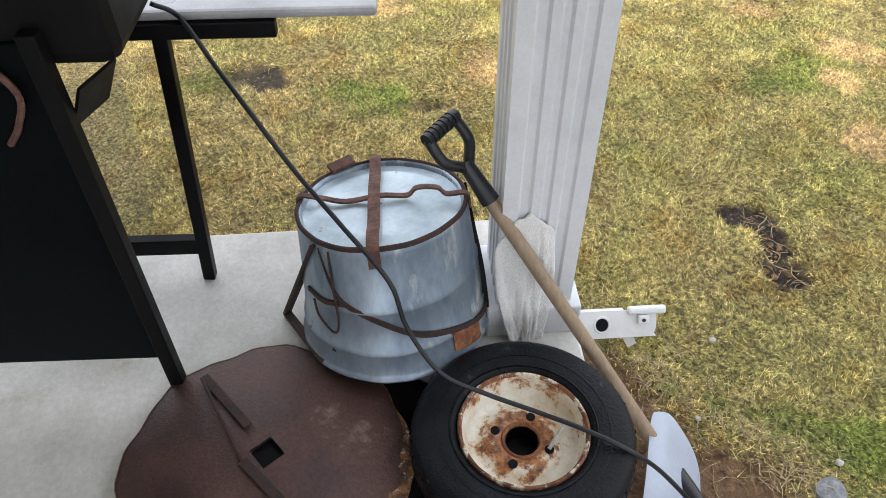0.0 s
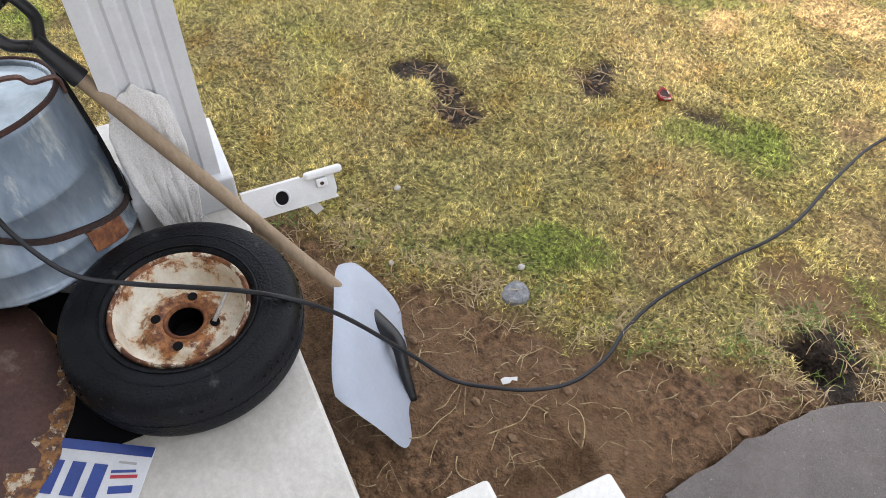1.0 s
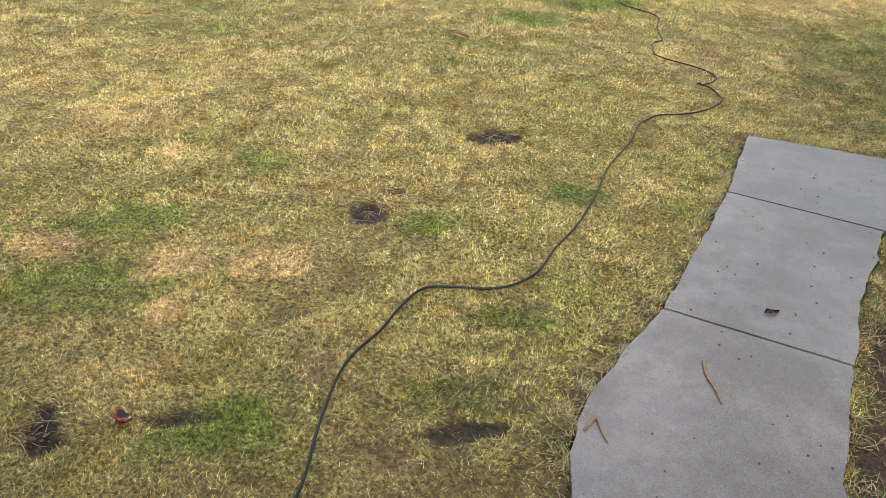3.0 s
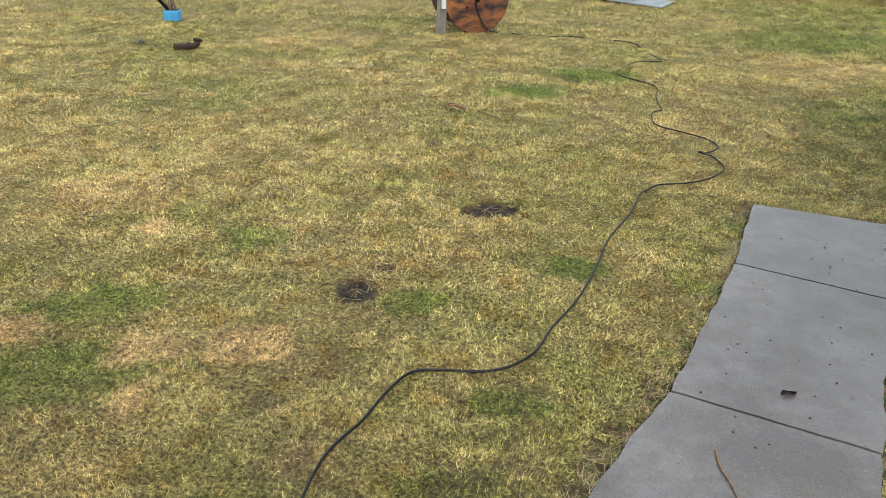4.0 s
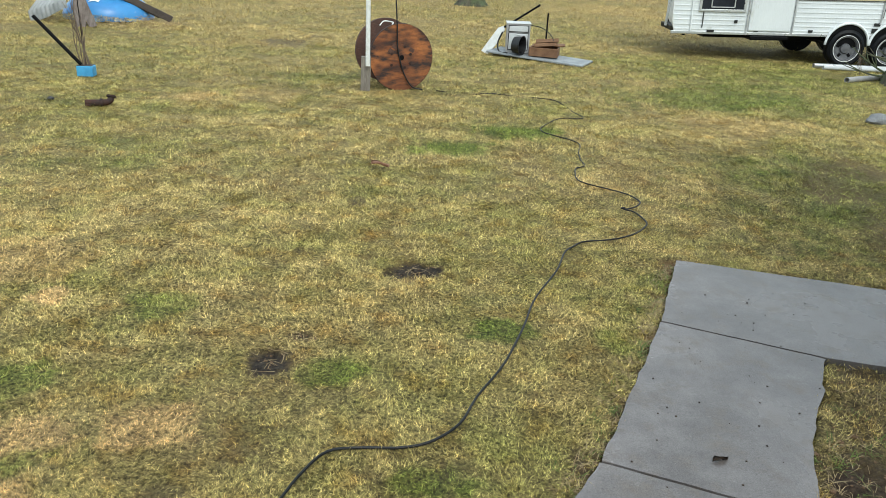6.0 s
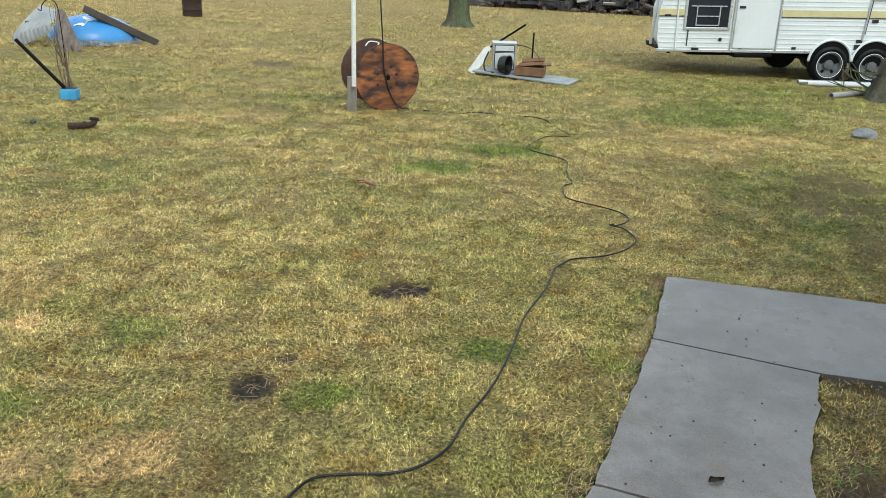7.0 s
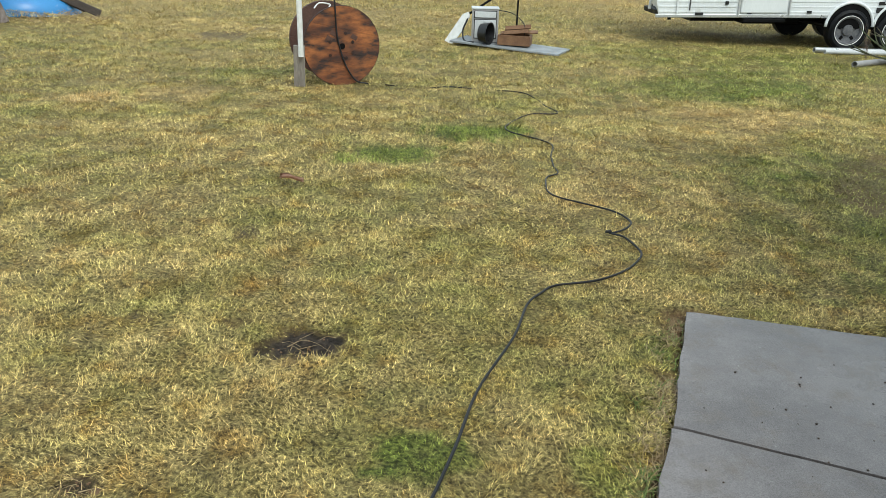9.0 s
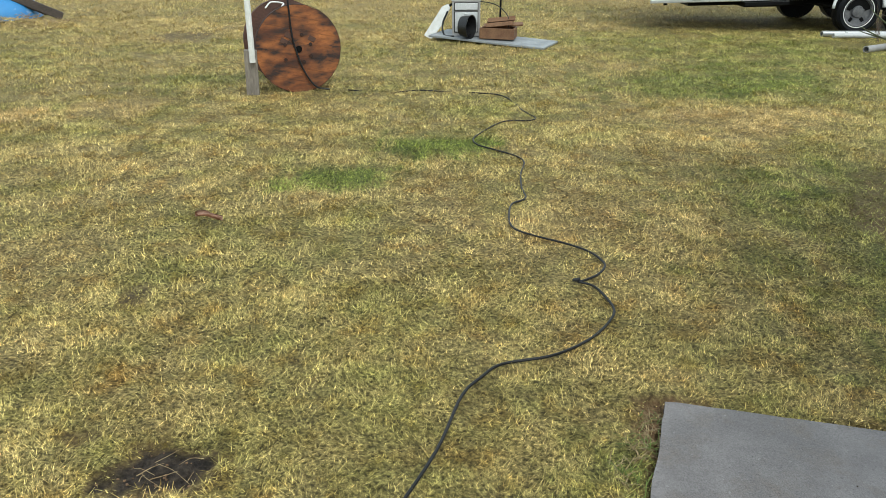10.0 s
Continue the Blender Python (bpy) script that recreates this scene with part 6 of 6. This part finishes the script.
# ---- buried tank, planks and sheet metal ----
def build_tank():
    tank = empty("blue_tank", pose(-6.45, 13.95, 0.04), "blue domed tank half sunk in the ground", "tank")
    prof = [(0.76 * math.cos(a), 0.46 * math.sin(a)) for a in (math.pi / 2 * k / 12 for k in range(12))] + [(0.002, 0.46)]
    part("dome", lathe(bmesh.new(), prof, 48), M_POOLBLUE, tank, "", "all")
    patch = bmesh.new()
    cells = []
    for i in range(9):
        a = radians(-96 + 5.5 * i)
        cells.append([patch.verts.new((0.772 * math.cos(e) * math.cos(a), 0.772 * math.cos(e) * math.sin(a), 0.468 * math.sin(e))) for e in (radians(62 - (5 if i > 3 else 22) + 3 * math.sin(i)), radians(72 - 2 * i))])
    for p, q in zip(cells, cells[1:]):
        patch.faces.new((p[0], q[0], q[1], p[1]))
    part("white_patch", patch, M_WHITE, tank, "white painted patch", "all")
    for a, b, w, lab in (((-6.34, 13.45, 0.63), (-5.36, 14.05, 0.05), 0.12, "dark wet timber leaning over the blue tank"), ((-6.3, 13.55, 0.545), (-5.55, 13.98, 0.10), 0.07, "dark board under the leaning timber")):
        tagged(part("timber", beam(bmesh.new(), a, b, 0.08, w, bevel=0.01), M_DARKWOOD), lab, "timber")
    outline = [(-0.06, 0.70), (-0.03, 0.73), (0.0, 0.69), (0.03, 0.71), (0.06, 0.66), (0.10, 0.40), (0.15, 0.12), (0.165, 0.0), (0.05, -0.02), (0.02, 0.16), (0.0, 0.0), (-0.15, 0.0), (-0.13, 0.30)]
    bm = prism(bmesh.new(), outline, -0.025, 0.025, 0.006)
    bmesh.ops.transform(bm, matrix=pose(-6.22, 12.62, 0.0, 66, 0, 14) @ pose(0, 0, 0, 0, 0, 12), verts=bm.verts)
    tagged(part("upright_plank", bm, M_SPLIT), "wide split grey-brown plank leaning against the tank", "plank")
    bm = bmesh.new()
    rows = []
    top_a, top_b, low_a, low_b = Vector((-6.97, 13.28, 0.67)), Vector((-6.44, 13.12, 0.55)), Vector((-7.27, 12.82, 0.19)), Vector((-6.60, 12.80, 0.41))
    for i in range(49):
        u = i / 48
        ripple = 0.009 * math.sin(u * 2 * math.pi * 9)
        t, l = top_a.lerp(top_b, u), low_a.lerp(low_b, u)
        row = [t.lerp(l, q) + Vector((0, -0.4 * ripple, ripple + 0.035 * math.sin(math.pi * q))) for q in (0, 0.25, 0.5, 0.75, 1)]
        row += [l + Vector((0.01, -0.01 - ripple, -0.07)), l + Vector((0.02, 0.0 - ripple, -0.15 - 0.03 * math.sin(5 * u)))]
        rows.append([bm.verts.new(q) for q in row])
    for a, b in zip(rows, rows[1:]):
        for k in range(6):
            bm.faces.new((a[k], a[k + 1], b[k + 1], b[k]))
    bmesh.ops.solidify(bm, geom=list(bm.faces), thickness=0.004)
    tagged(part("metal_sheet", bm, M_SHEET, None, "", True), "bent grey corrugated metal sheet leaning on the tank", "sheet")
    tagged(part("prop_post", beam(bmesh.new(), (-7.12, 12.98, 0.0), (-7.08, 13.0, 0.42), 0.06, 0.06, up=(1, 0, 0), bevel=0.008), M_DARKWOOD), "short dark post under the metal sheet", "post")
    rng = random.Random(9)
    bm = bmesh.new()
    for k in range(420):
        x, y = rng.uniform(-7.2, -5.0), rng.uniform(12.9, 13.7)
        z = float(height(np.array([x]), np.array([y]))[0])
        a = rng.uniform(0, 6.28)
        l = rng.uniform(0.04, 0.15)
        rod(bm, (x, y, z), (x + l * math.cos(a), y + l * math.sin(a) * 0.5, z + rng.uniform(0.0, 0.07)), 0.006, 0.002, 4)
    tagged(part("dead_weeds", bm, M_ROOT), "matted dry weeds round the sunken tank", "weeds", kind="stuff")


def build_planter():
    root = empty("planter", pose(-4.27, 8.64, 0.0, 0, 0, 8) @ Matrix.Diagonal((0.7, 0.7, 0.8, 1)), "small bright blue planter with a bare shrub", "planter")
    part("pot", newbox(0.25, 0.20, 0.15, pose(0, 0, 0.075), 0.015), M_BLUEPOT, root)
    part("soil", newbox(0.22, 0.17, 0.02, pose(0, 0, 0.146)), M_DEBRIS, root)
    rng = random.Random(12)
    for k in range(7):
        bm = bmesh.new()
        branches(bm, (rng.uniform(-0.07, 0.07), rng.uniform(-0.05, 0.05), 0.15), (rng.uniform(-0.25, 0.25), rng.uniform(-0.2, 0.2), 1), rng.uniform(0.5, 0.75), 0.010, 1, rng, 0.35, 5)
        part("stem", bm, M_BRUSH, root)
    hook = smooth_line([(-0.03, 0.06, 0.15), (-0.03, 0.06, 1.0), (-0.05, 0.06, 1.26), (-0.15, 0.06, 1.33), (-0.26, 0.06, 1.26), (-0.29, 0.06, 1.18), (-0.34, 0.06, 1.20)], 7)
    part("hook", sweep(bmesh.new(), hook, 0.007, 7), M_BLACK, root, "black shepherd's hook")
    tagged(part("leaning_pipe", rod(bmesh.new(), (-4.30, 8.60, 0.13), (-4.74, 8.54, 0.64), 0.020, 0.020, 14), M_BLACK), "black pipe leaning in the planter", "pipe")


def build_small_far():
    elbow = empty("exhaust_elbow", pose(-3.44, 7.22, 0.0, 0, 0, 14), "rusty dark cast pipe elbow lying on the lawn", "pipe")
    part("long_pipe", lathe(bmesh.new(), [(0.024, -0.16), (0.030, -0.155), (0.031, -0.02), (0.026, 0.0), (0.020, -0.02), (0.020, -0.15)], 18, True, m=pose(0.02, 0.0, 0.030, 0, 90, 0)), M_RUST, elbow, "", True)
    part("bend", sweep(bmesh.new(), smooth_line([(0.0, 0.0, 0.032), (0.05, 0.004, 0.036), (0.085, 0.015, 0.055), (0.09, 0.03, 0.085)], 6), 0.031, 14, 0.027), M_RUST, elbow, "", "all")
    part("collar", lathe(bmesh.new(), [(0.026, -0.012), (0.040, -0.012), (0.041, 0.010), (0.027, 0.012)], 16, True, m=pose(0.005, 0.0, 0.032, 0, 90, 0)), M_RUST, elbow, "thick rusty collar")
    part("flange", lathe(bmesh.new(), [(0.016, -0.008), (0.043, -0.008), (0.044, 0.008), (0.016, 0.010)], 16, True, m=pose(0.09, 0.032, 0.086, -25, 8, 0)), M_RUST, elbow, "round flange")
    part("lug", newbox(0.05, 0.03, 0.012, pose(-0.11, -0.028, 0.012, 0, 0, 30), 0.003), M_RUST, elbow)
    tagged(part("clod", lump(bmesh.new(), (0.03, 0.03, 0.02), pose(-4.0, 7.35, 0.015), 6, 0.3), M_DEBRIS), "small dark clod on the lawn", "clod")
    barrel = empty("burn_barrel", pose(-7.09, 21.0, 0.0), "squat rusty dark burn barrel on the lawn", "barrel")
    part("shell", lathe(bmesh.new(), [(0.24, 0), (0.255, 0.02), (0.245, 0.15), (0.26, 0.18), (0.245, 0.21), (0.255, 0.42), (0.265, 0.44), (0.24, 0.435), (0.23, 0.03), (0.002, 0.03)], 30), M_RUST, barrel, "", True)
    car = empty("pickup_truck", pose(-10.8, 92, 0.0, 0, 0, 5), "distant grey pickup truck", "truck")
    part("body", newbox(5.4, 1.9, 0.65, pose(0, 0, 0.85), 0.12), M_CARPAINT, car)
    part("cab", newbox(2.0, 1.7, 0.7, pose(-0.5, 0, 1.5), 0.2), M_CARPAINT, car)
    part("windscreen", newbox(1.8, 1.74, 0.42, pose(-0.5, 0, 1.55), 0.1), M_GLASS, car)
    for x in (-1.7, 1.7):
        for y in (-0.85, 0.85):
            part("wheel", rod(bmesh.new(), (x, y - 0.12, 0.36), (x, y + 0.12, 0.36), 0.36, seg=20), M_RUBBER, car)


def build_woodpile():
    rng = random.Random(21)
    bm, bm2, bm3 = bmesh.new(), bmesh.new(), bmesh.new()
    for k in range(2400):
        x = rng.uniform(0.6, 13.0)
        y = 33.6 + rng.uniform(0, 4.0) - 0.25 * (x - 1)
        top = 1.7 * min(1, (x - 0.6) / 2.2) * min(1, (y - 32.4 + 0.25 * (x - 1)) / 2.2)
        z = rng.uniform(0.05, max(0.2, top))
        a = rng.uniform(0, math.pi)
        l = rng.uniform(0.3, 1.1)
        d = Vector((math.cos(a), math.sin(a) * 0.6, rng.uniform(-0.35, 0.35))) * l / 2
        c = Vector((x, y, z))
        pick = rng.random()
        if pick < 0.55:
            rod(bm, c - d, c + d, rng.uniform(0.02, 0.10), seg=6)
        elif pick < 0.8:
            lump(bm, (rng.uniform(0.08, 0.24), rng.uniform(0.08, 0.2), rng.uniform(0.06, 0.16)), Matrix.Translation(c), k, 0.5, 1)
        elif pick < 0.985:
            beam(bm2, c - d * 2, c + d * 2, 0.05, rng.uniform(0.12, 0.3))
        else:
            box(bm3, rng.uniform(0.2, 0.5), 0.04, rng.uniform(0.04, 0.12), Matrix.Translation(c + Vector((0, -0.3, 0.1))) @ pose(0, 0, 0, rng.uniform(-60, 60), rng.uniform(-20, 20), 0))
    lump(bm2, (6.5, 1.6, 1.5), pose(8.6, 35.6, 0.3, 0, 0, -12), 2, 0.35, 3)
    lump(bm2, (1.6, 1.0, 0.6), pose(2.2, 36.0, 0.1), 5, 0.35, 3)
    tagged(part("log_heap", bm, M_LOG), "tumbled heap of dark split logs and stumps", "log heap", kind="stuff")
    tagged(part("debris_heap", bm2, M_DEBRIS), "dark heap of boards and rubble behind the logs", "debris", kind="stuff")
    tagged(part("pale_scrap", bm3, M_GREYSHELF), "pale scrap sheets in the heap", "scrap", kind="stuff")
    rng = random.Random(33)
    bm = bmesh.new()
    for k in range(34):
        x, y = rng.uniform(-2.5, 13), rng.uniform(38.5, 42)
        branches(bm, (x, y, 0), (rng.uniform(-0.3, 0.3), 0, 1), rng.uniform(1.2, 3.0), 0.035, 2, rng, 0.7, 4)
    for k in range(16):
        x, y = rng.uniform(-2.6, 1.2), rng.uniform(36.5, 38.5)
        branches(bm, (x, y, 0), (rng.uniform(-0.6, 0.6), 0, 1), rng.uniform(0.6, 1.3), 0.03, 2, rng, 0.8, 4)
    tagged(part("thicket", bm, M_BRUSH), "bare brown thicket behind the log heap", "thicket", kind="stuff")


YARD = Matrix.Rotation(radians(-0.83), 4, "Z") @ Matrix.Diagonal((1.028, 1.028, 1.028, 1))


def in_yard(build, *given):
    """Builds something of the far yard and sets it by the yard's turn and scale."""
    before = set(bpy.data.objects)
    build(*given)
    for ob in set(bpy.data.objects) - before:
        if ob.parent is None:
            ob.matrix_world = YARD @ ob.matrix_world


build_reel()
build_pole()
for build in (build_scrap, build_trailer, build_pipes, build_tree, build_stump, build_evergreen, build_tank, build_planter, build_small_far, build_woodpile):
    in_yard(build)
in_yard(build_shrub, (-17.0, 46.0, 0.0), 1.7, 6, 4, "small bare shrub at the field's edge")
in_yard(build_shrub, (6.3, 12.6, 0.0), 0.30, 4, 8, "low tangle of bare twigs beside the trailer")


# ---- small things on the lawn, the soil and the path ----
def ground_z(x, y):
    return float(height(np.array([x]), np.array([y]))[0])


def on_soil(count, seed):
    """Scattered places on bare soil, with their heights."""
    r = np.random.RandomState(seed)
    k = count * 6
    side = r.rand(k) < 0.3
    x = np.where(side, r.uniform(1.1, 2.6, k), r.uniform(-1.7, 0.3, k))
    y = np.where(side, r.uniform(1.0, 3.2, k), r.uniform(-0.25, 1.1, k))
    for cx, cy, a, b, turn, amp in BARE_SPOTS[:8]:
        m = count // 45
        x = np.concatenate([cx + r.normal(0, 0.6, m) * a, x])
        y = np.concatenate([cy + r.normal(0, 0.6, m) * b, y])
    ok = np.where((bare(x, y) > 0.38) & ~near_path(x, y) & (height(x, y) > -0.06))[0][:count]
    return np.stack([x[ok], y[ok], height(x[ok], y[ok])], 1).tolist()


def build_small_near():
    can = empty("crushed_can", Matrix.Translation((-1.155, 1.475, ground_z(-1.155, 1.475) + 0.022)) @ pose(0, 0, 0, 8, 4, -20) @ Matrix.Diagonal((0.7, 0.7, 0.7, 1)), "crushed red and white drink can on the grass", "can")
    dent = lambda a, r, z: r * (1 + 0.16 * math.sin(3 * a + 40 * z) + 0.1 * math.sin(5 * a))
    part("shell", lathe(bmesh.new(), [(0.028, -0.012), (0.034, -0.008), (0.033, 0.008), (0.028, 0.012), (0.022, 0.009)], 24, wobble=dent, m=Matrix.Diagonal((1.25, 0.9, 1, 1))), M_CANRED, can)
    part("end", lathe(bmesh.new(), [(0.026, 0.009), (0.018, 0.006), (0.001, 0.006)], 20, m=Matrix.Diagonal((1.2, 0.8, 1, 1))), M_RUST, can, "dark open end")
    tagged(part("paver_stone", lathe(bmesh.new(), [(0.002, 0.016), (0.030, 0.017), (0.036, 0.012), (0.037, 0.0), (0.034, -0.01)], 18, m=Matrix.Translation((-0.92, 0.465, ground_z(-0.92, 0.465) + 0.004)) @ Matrix.Diagonal((1.0, 1.1, 1, 1)), wobble=lambda a, r, z: r * (1 + 0.06 * math.sin(3 * a + 1))), M_STONE, None, "", True), "round grey concrete scrap sunk in the soil", "stone")
    for x, y, s, lab in ((-0.975, 0.548, 0.011, "small pale pebble at the edge of the turf"), (-1.44, 0.487, 0.011, "pale stone chip in the grass"), (-1.23, 0.28, 0.009, "pale stone chip on the soil"), (-2.62, -0.12, 0.011, "pale stone chip in the grass")):
        tagged(part("pebble", lump(bmesh.new(), (s, s * 0.9, s * 0.7), Matrix.Translation((x, y, ground_z(x, y) + s * 0.6)), s * 99, 0.35), M_PEBBLE, None, "", True), lab, "pebble")
    bm = bmesh.new()
    prism(bm, [(0, 0), (0.014, 0.002), (0.016, 0.02), (0.010, 0.028), (0.016, 0.04), (0.006, 0.044), (0.002, 0.026), (-0.003, 0.012)], 0.0, 0.002)
    bmesh.ops.transform(bm, matrix=Matrix.Translation((-0.765, 0.245, ground_z(-0.765, 0.245) + 0.016)) @ pose(0, 0, 0, 20, 10, -30), verts=bm.verts)
    tagged(part("paper_scrap", bm, M_WHITE), "torn white scrap of paper on the soil", "paper")
    for x, y, z, s, turn, mat, lab in ((1.085, 2.44, 0.016, 0.034, 20, M_DARKLEAF, "dark wet curled leaf on the path"), (-0.51, 5.89, 0.03, 0.075, -10, M_LEAF, "pale brown leaf lying on the lawn")):
        bm = bmesh.new()
        rows = []
        for i in range(9):
            t = i / 8
            w = s * 0.45 * math.sin(math.pi * min(1, t * 1.04 + 0.02)) * (1 + 0.3 * math.sin(9 * t))
            rows.append([bm.verts.new((s * (t * 2 - 1), w * k, 0.3 * s * abs(k) + 0.12 * s * math.sin(5 * t + k))) for k in (-1, -0.5, 0, 0.5, 1)])
        for a, b in zip(rows, rows[1:]):
            for k in range(4):
                bm.faces.new((a[k], a[k + 1], b[k + 1], b[k]))
        bmesh.ops.solidify(bm, geom=list(bm.faces), thickness=0.0015)
        bmesh.ops.transform(bm, matrix=pose(x, y, z, 0, 0, turn), verts=bm.verts)
        tagged(part("dead_leaf", bm, mat, None, "", "all"), lab, "leaf")
    for pts, lab in ((((0.75, 2.08), (0.748, 2.00), (0.765, 1.93), (0.775, 1.86)), "thin brown twig lying on the wet path"), (((0.30, 1.655), (0.34, 1.715), (0.352, 1.68), (0.372, 1.615)), "short brown twig at the path's edge")):
        tagged(part("twig", sweep(bmesh.new(), smooth_line([(x, y, 0.020) for x, y in pts], 5), 0.0045, 6, 0.003), M_TWIG, None, "", "all"), lab, "twig")
    rng = random.Random(77)
    # roots and straw strewn over the bare soil
    bm = bmesh.new()
    for x, y, z0 in on_soil(560, 61):
        a, l = rng.uniform(0, 6.28), rng.uniform(0.02, 0.10) * (2.0 if rng.random() < 0.08 else 1)
        bend = rng.uniform(-0.9, 0.9)
        z = z0 + 0.004
        line = [(x, y, z), (x + l * 0.5 * math.cos(a), y + l * 0.5 * math.sin(a), z + rng.uniform(0.003, 0.018)), (x + l * 0.5 * math.cos(a) + l * 0.5 * math.cos(a + bend), y + l * 0.5 * math.sin(a) + l * 0.5 * math.sin(a + bend), z + 0.003)]
        sweep(bm, smooth_line(line, 3), rng.uniform(0.0007, 0.0019), 4, 0.0006)
    # longer curled roots and dead stems
    for x, y, z0 in on_soil(46, 67):
        a, l = rng.uniform(0, 6.28), rng.uniform(0.10, 0.22)
        line = [Vector((x, y, z0 + 0.006))]
        for k in range(4):
            a += rng.uniform(-0.8, 0.8)
            line.append(line[-1] + Vector((l / 4 * math.cos(a), l / 4 * math.sin(a), rng.uniform(-0.004, 0.012))))
        sweep(bm, smooth_line(line, 3), rng.uniform(0.0012, 0.0026), 5, 0.0008)
    tagged(part("straw_and_roots", bm, M_ROOT), "dry grass roots and straw strewn on bare soil", "straw", kind="stuff")
    bm = bmesh.new()
    count = 0
    for x, y, z0 in on_soil(1500, 62):
        s = rng.uniform(0.002, 0.007) * (2.4 if rng.random() < 0.07 else 1)
        lump(bm, (s, s * rng.uniform(0.6, 1), s * 0.7), Matrix.Translation((x, y, z0 + s * 0.3)), count, 0.5, 1)
        count += 1
    tagged(part("soil_clods", bm, M_CLOD), "crumbs and clods of brown soil", "soil", kind="stuff")
    # ragged long grass along the path, round the hole and at the edge of the soil
    for name, mat, seed, lab in (("dry_tufts", M_ROOT, 81, "long dry grass tufts along the path and the hole"), ("green_tufts", M_GREENTUFT, 82, "fresh green grass tufts at the edge of the soil")):
        r = random.Random(seed)
        spots_at = []
        for k in range(150):
            y = r.uniform(1.0, 4.3)
            spots_at.append((float(np.interp(y, LEFT_Y, LEFT_X)) - abs(r.gauss(0.02, 0.05)), y))
        for k in range(46):
            a = r.uniform(0, 6.28)
            spots_at.append((-0.22 + (0.12 + abs(r.gauss(0, 0.07))) * math.cos(a), 0.92 + (0.10 + abs(r.gauss(0, 0.05))) * math.sin(a)))
        for k in range(70):
            x = r.uniform(-1.6, -0.1)
            spots_at.append((x, float(np.interp(x, (-1.7, -1.2, -0.77, -0.4, -0.15), (0.14, 0.33, 0.52, 0.78, 0.95))) + r.gauss(0.02, 0.06)))
        for k in range(60):
            y = r.uniform(1.2, 3.0)
            spots_at.append((float(np.interp(y, RIGHT_Y, RIGHT_X)) + abs(r.gauss(0.03, 0.12)), y))
        bm = bmesh.new()
        for x, y in spots_at:
            if bool(near_path(np.array([x]), np.array([y]))[0]) or (seed == 82 and r.random() < 0.55):
                continue
            z = ground_z(x, y)
            for q in range(r.randint(5, 11)):
                a, l, w = r.uniform(0, 6.28), r.uniform(0.025, 0.075), r.uniform(0.0008, 0.0016)
                d = Vector((math.cos(a), math.sin(a), 0))
                n = Vector((-d.y, d.x, 0)) * w
                p = Vector((x + r.gauss(0, 0.012), y + r.gauss(0, 0.012), z))
                up = r.uniform(0.15, 0.75)
                mid, tip = p + d * l * 0.5 + Vector((0, 0, l * up * 0.6)), p + d * l + Vector((0, 0, l * up * 0.45))
                v = [bm.verts.new(c) for c in (p - n, p + n, mid + n * 0.8, mid - n * 0.8, tip)]
                bm.faces.new((v[0], v[1], v[2], v[3]))
                bm.faces.new((v[3], v[2], v[4]))
        tagged(part(name, bm, mat), lab, "grass", kind="stuff")
    # specks and crumbs on the path
    bm = bmesh.new()
    for k in range(80):
        t = rng.random()
        x, y = 0.35 + 1.0 * t + rng.uniform(-0.05, 0.75), 1.2 + 2.6 * t + rng.uniform(-0.2, 0.2)
        if not bool(near_path(np.array([x - 0.03]), np.array([y]))[0]):
            continue
        s = rng.uniform(0.002, 0.0055)
        lump(bm, (s, s, s * 0.6), Matrix.Translation((x, y, 0.014 + s * 0.4)), k, 0.5, 1)
    tagged(part("path_crumbs", bm, M_DARKLEAF), "dark crumbs of soil on the wet path", "crumbs", kind="stuff")


M_GREENTUFT = surface("fresh_grass", (0.10, 0.16, 0.03), (0.19, 0.24, 0.05), 9, 0.4, 0.62, 0.7, 0, 90, 0.25, 0.0)
M_CLOD = surface("brown_clod", (0.23, 0.14, 0.078), (0.14, 0.085, 0.047), 30, 0.4, 0.6, 0.9, 0, 200, 0.3, 0.3)
build_small_near()
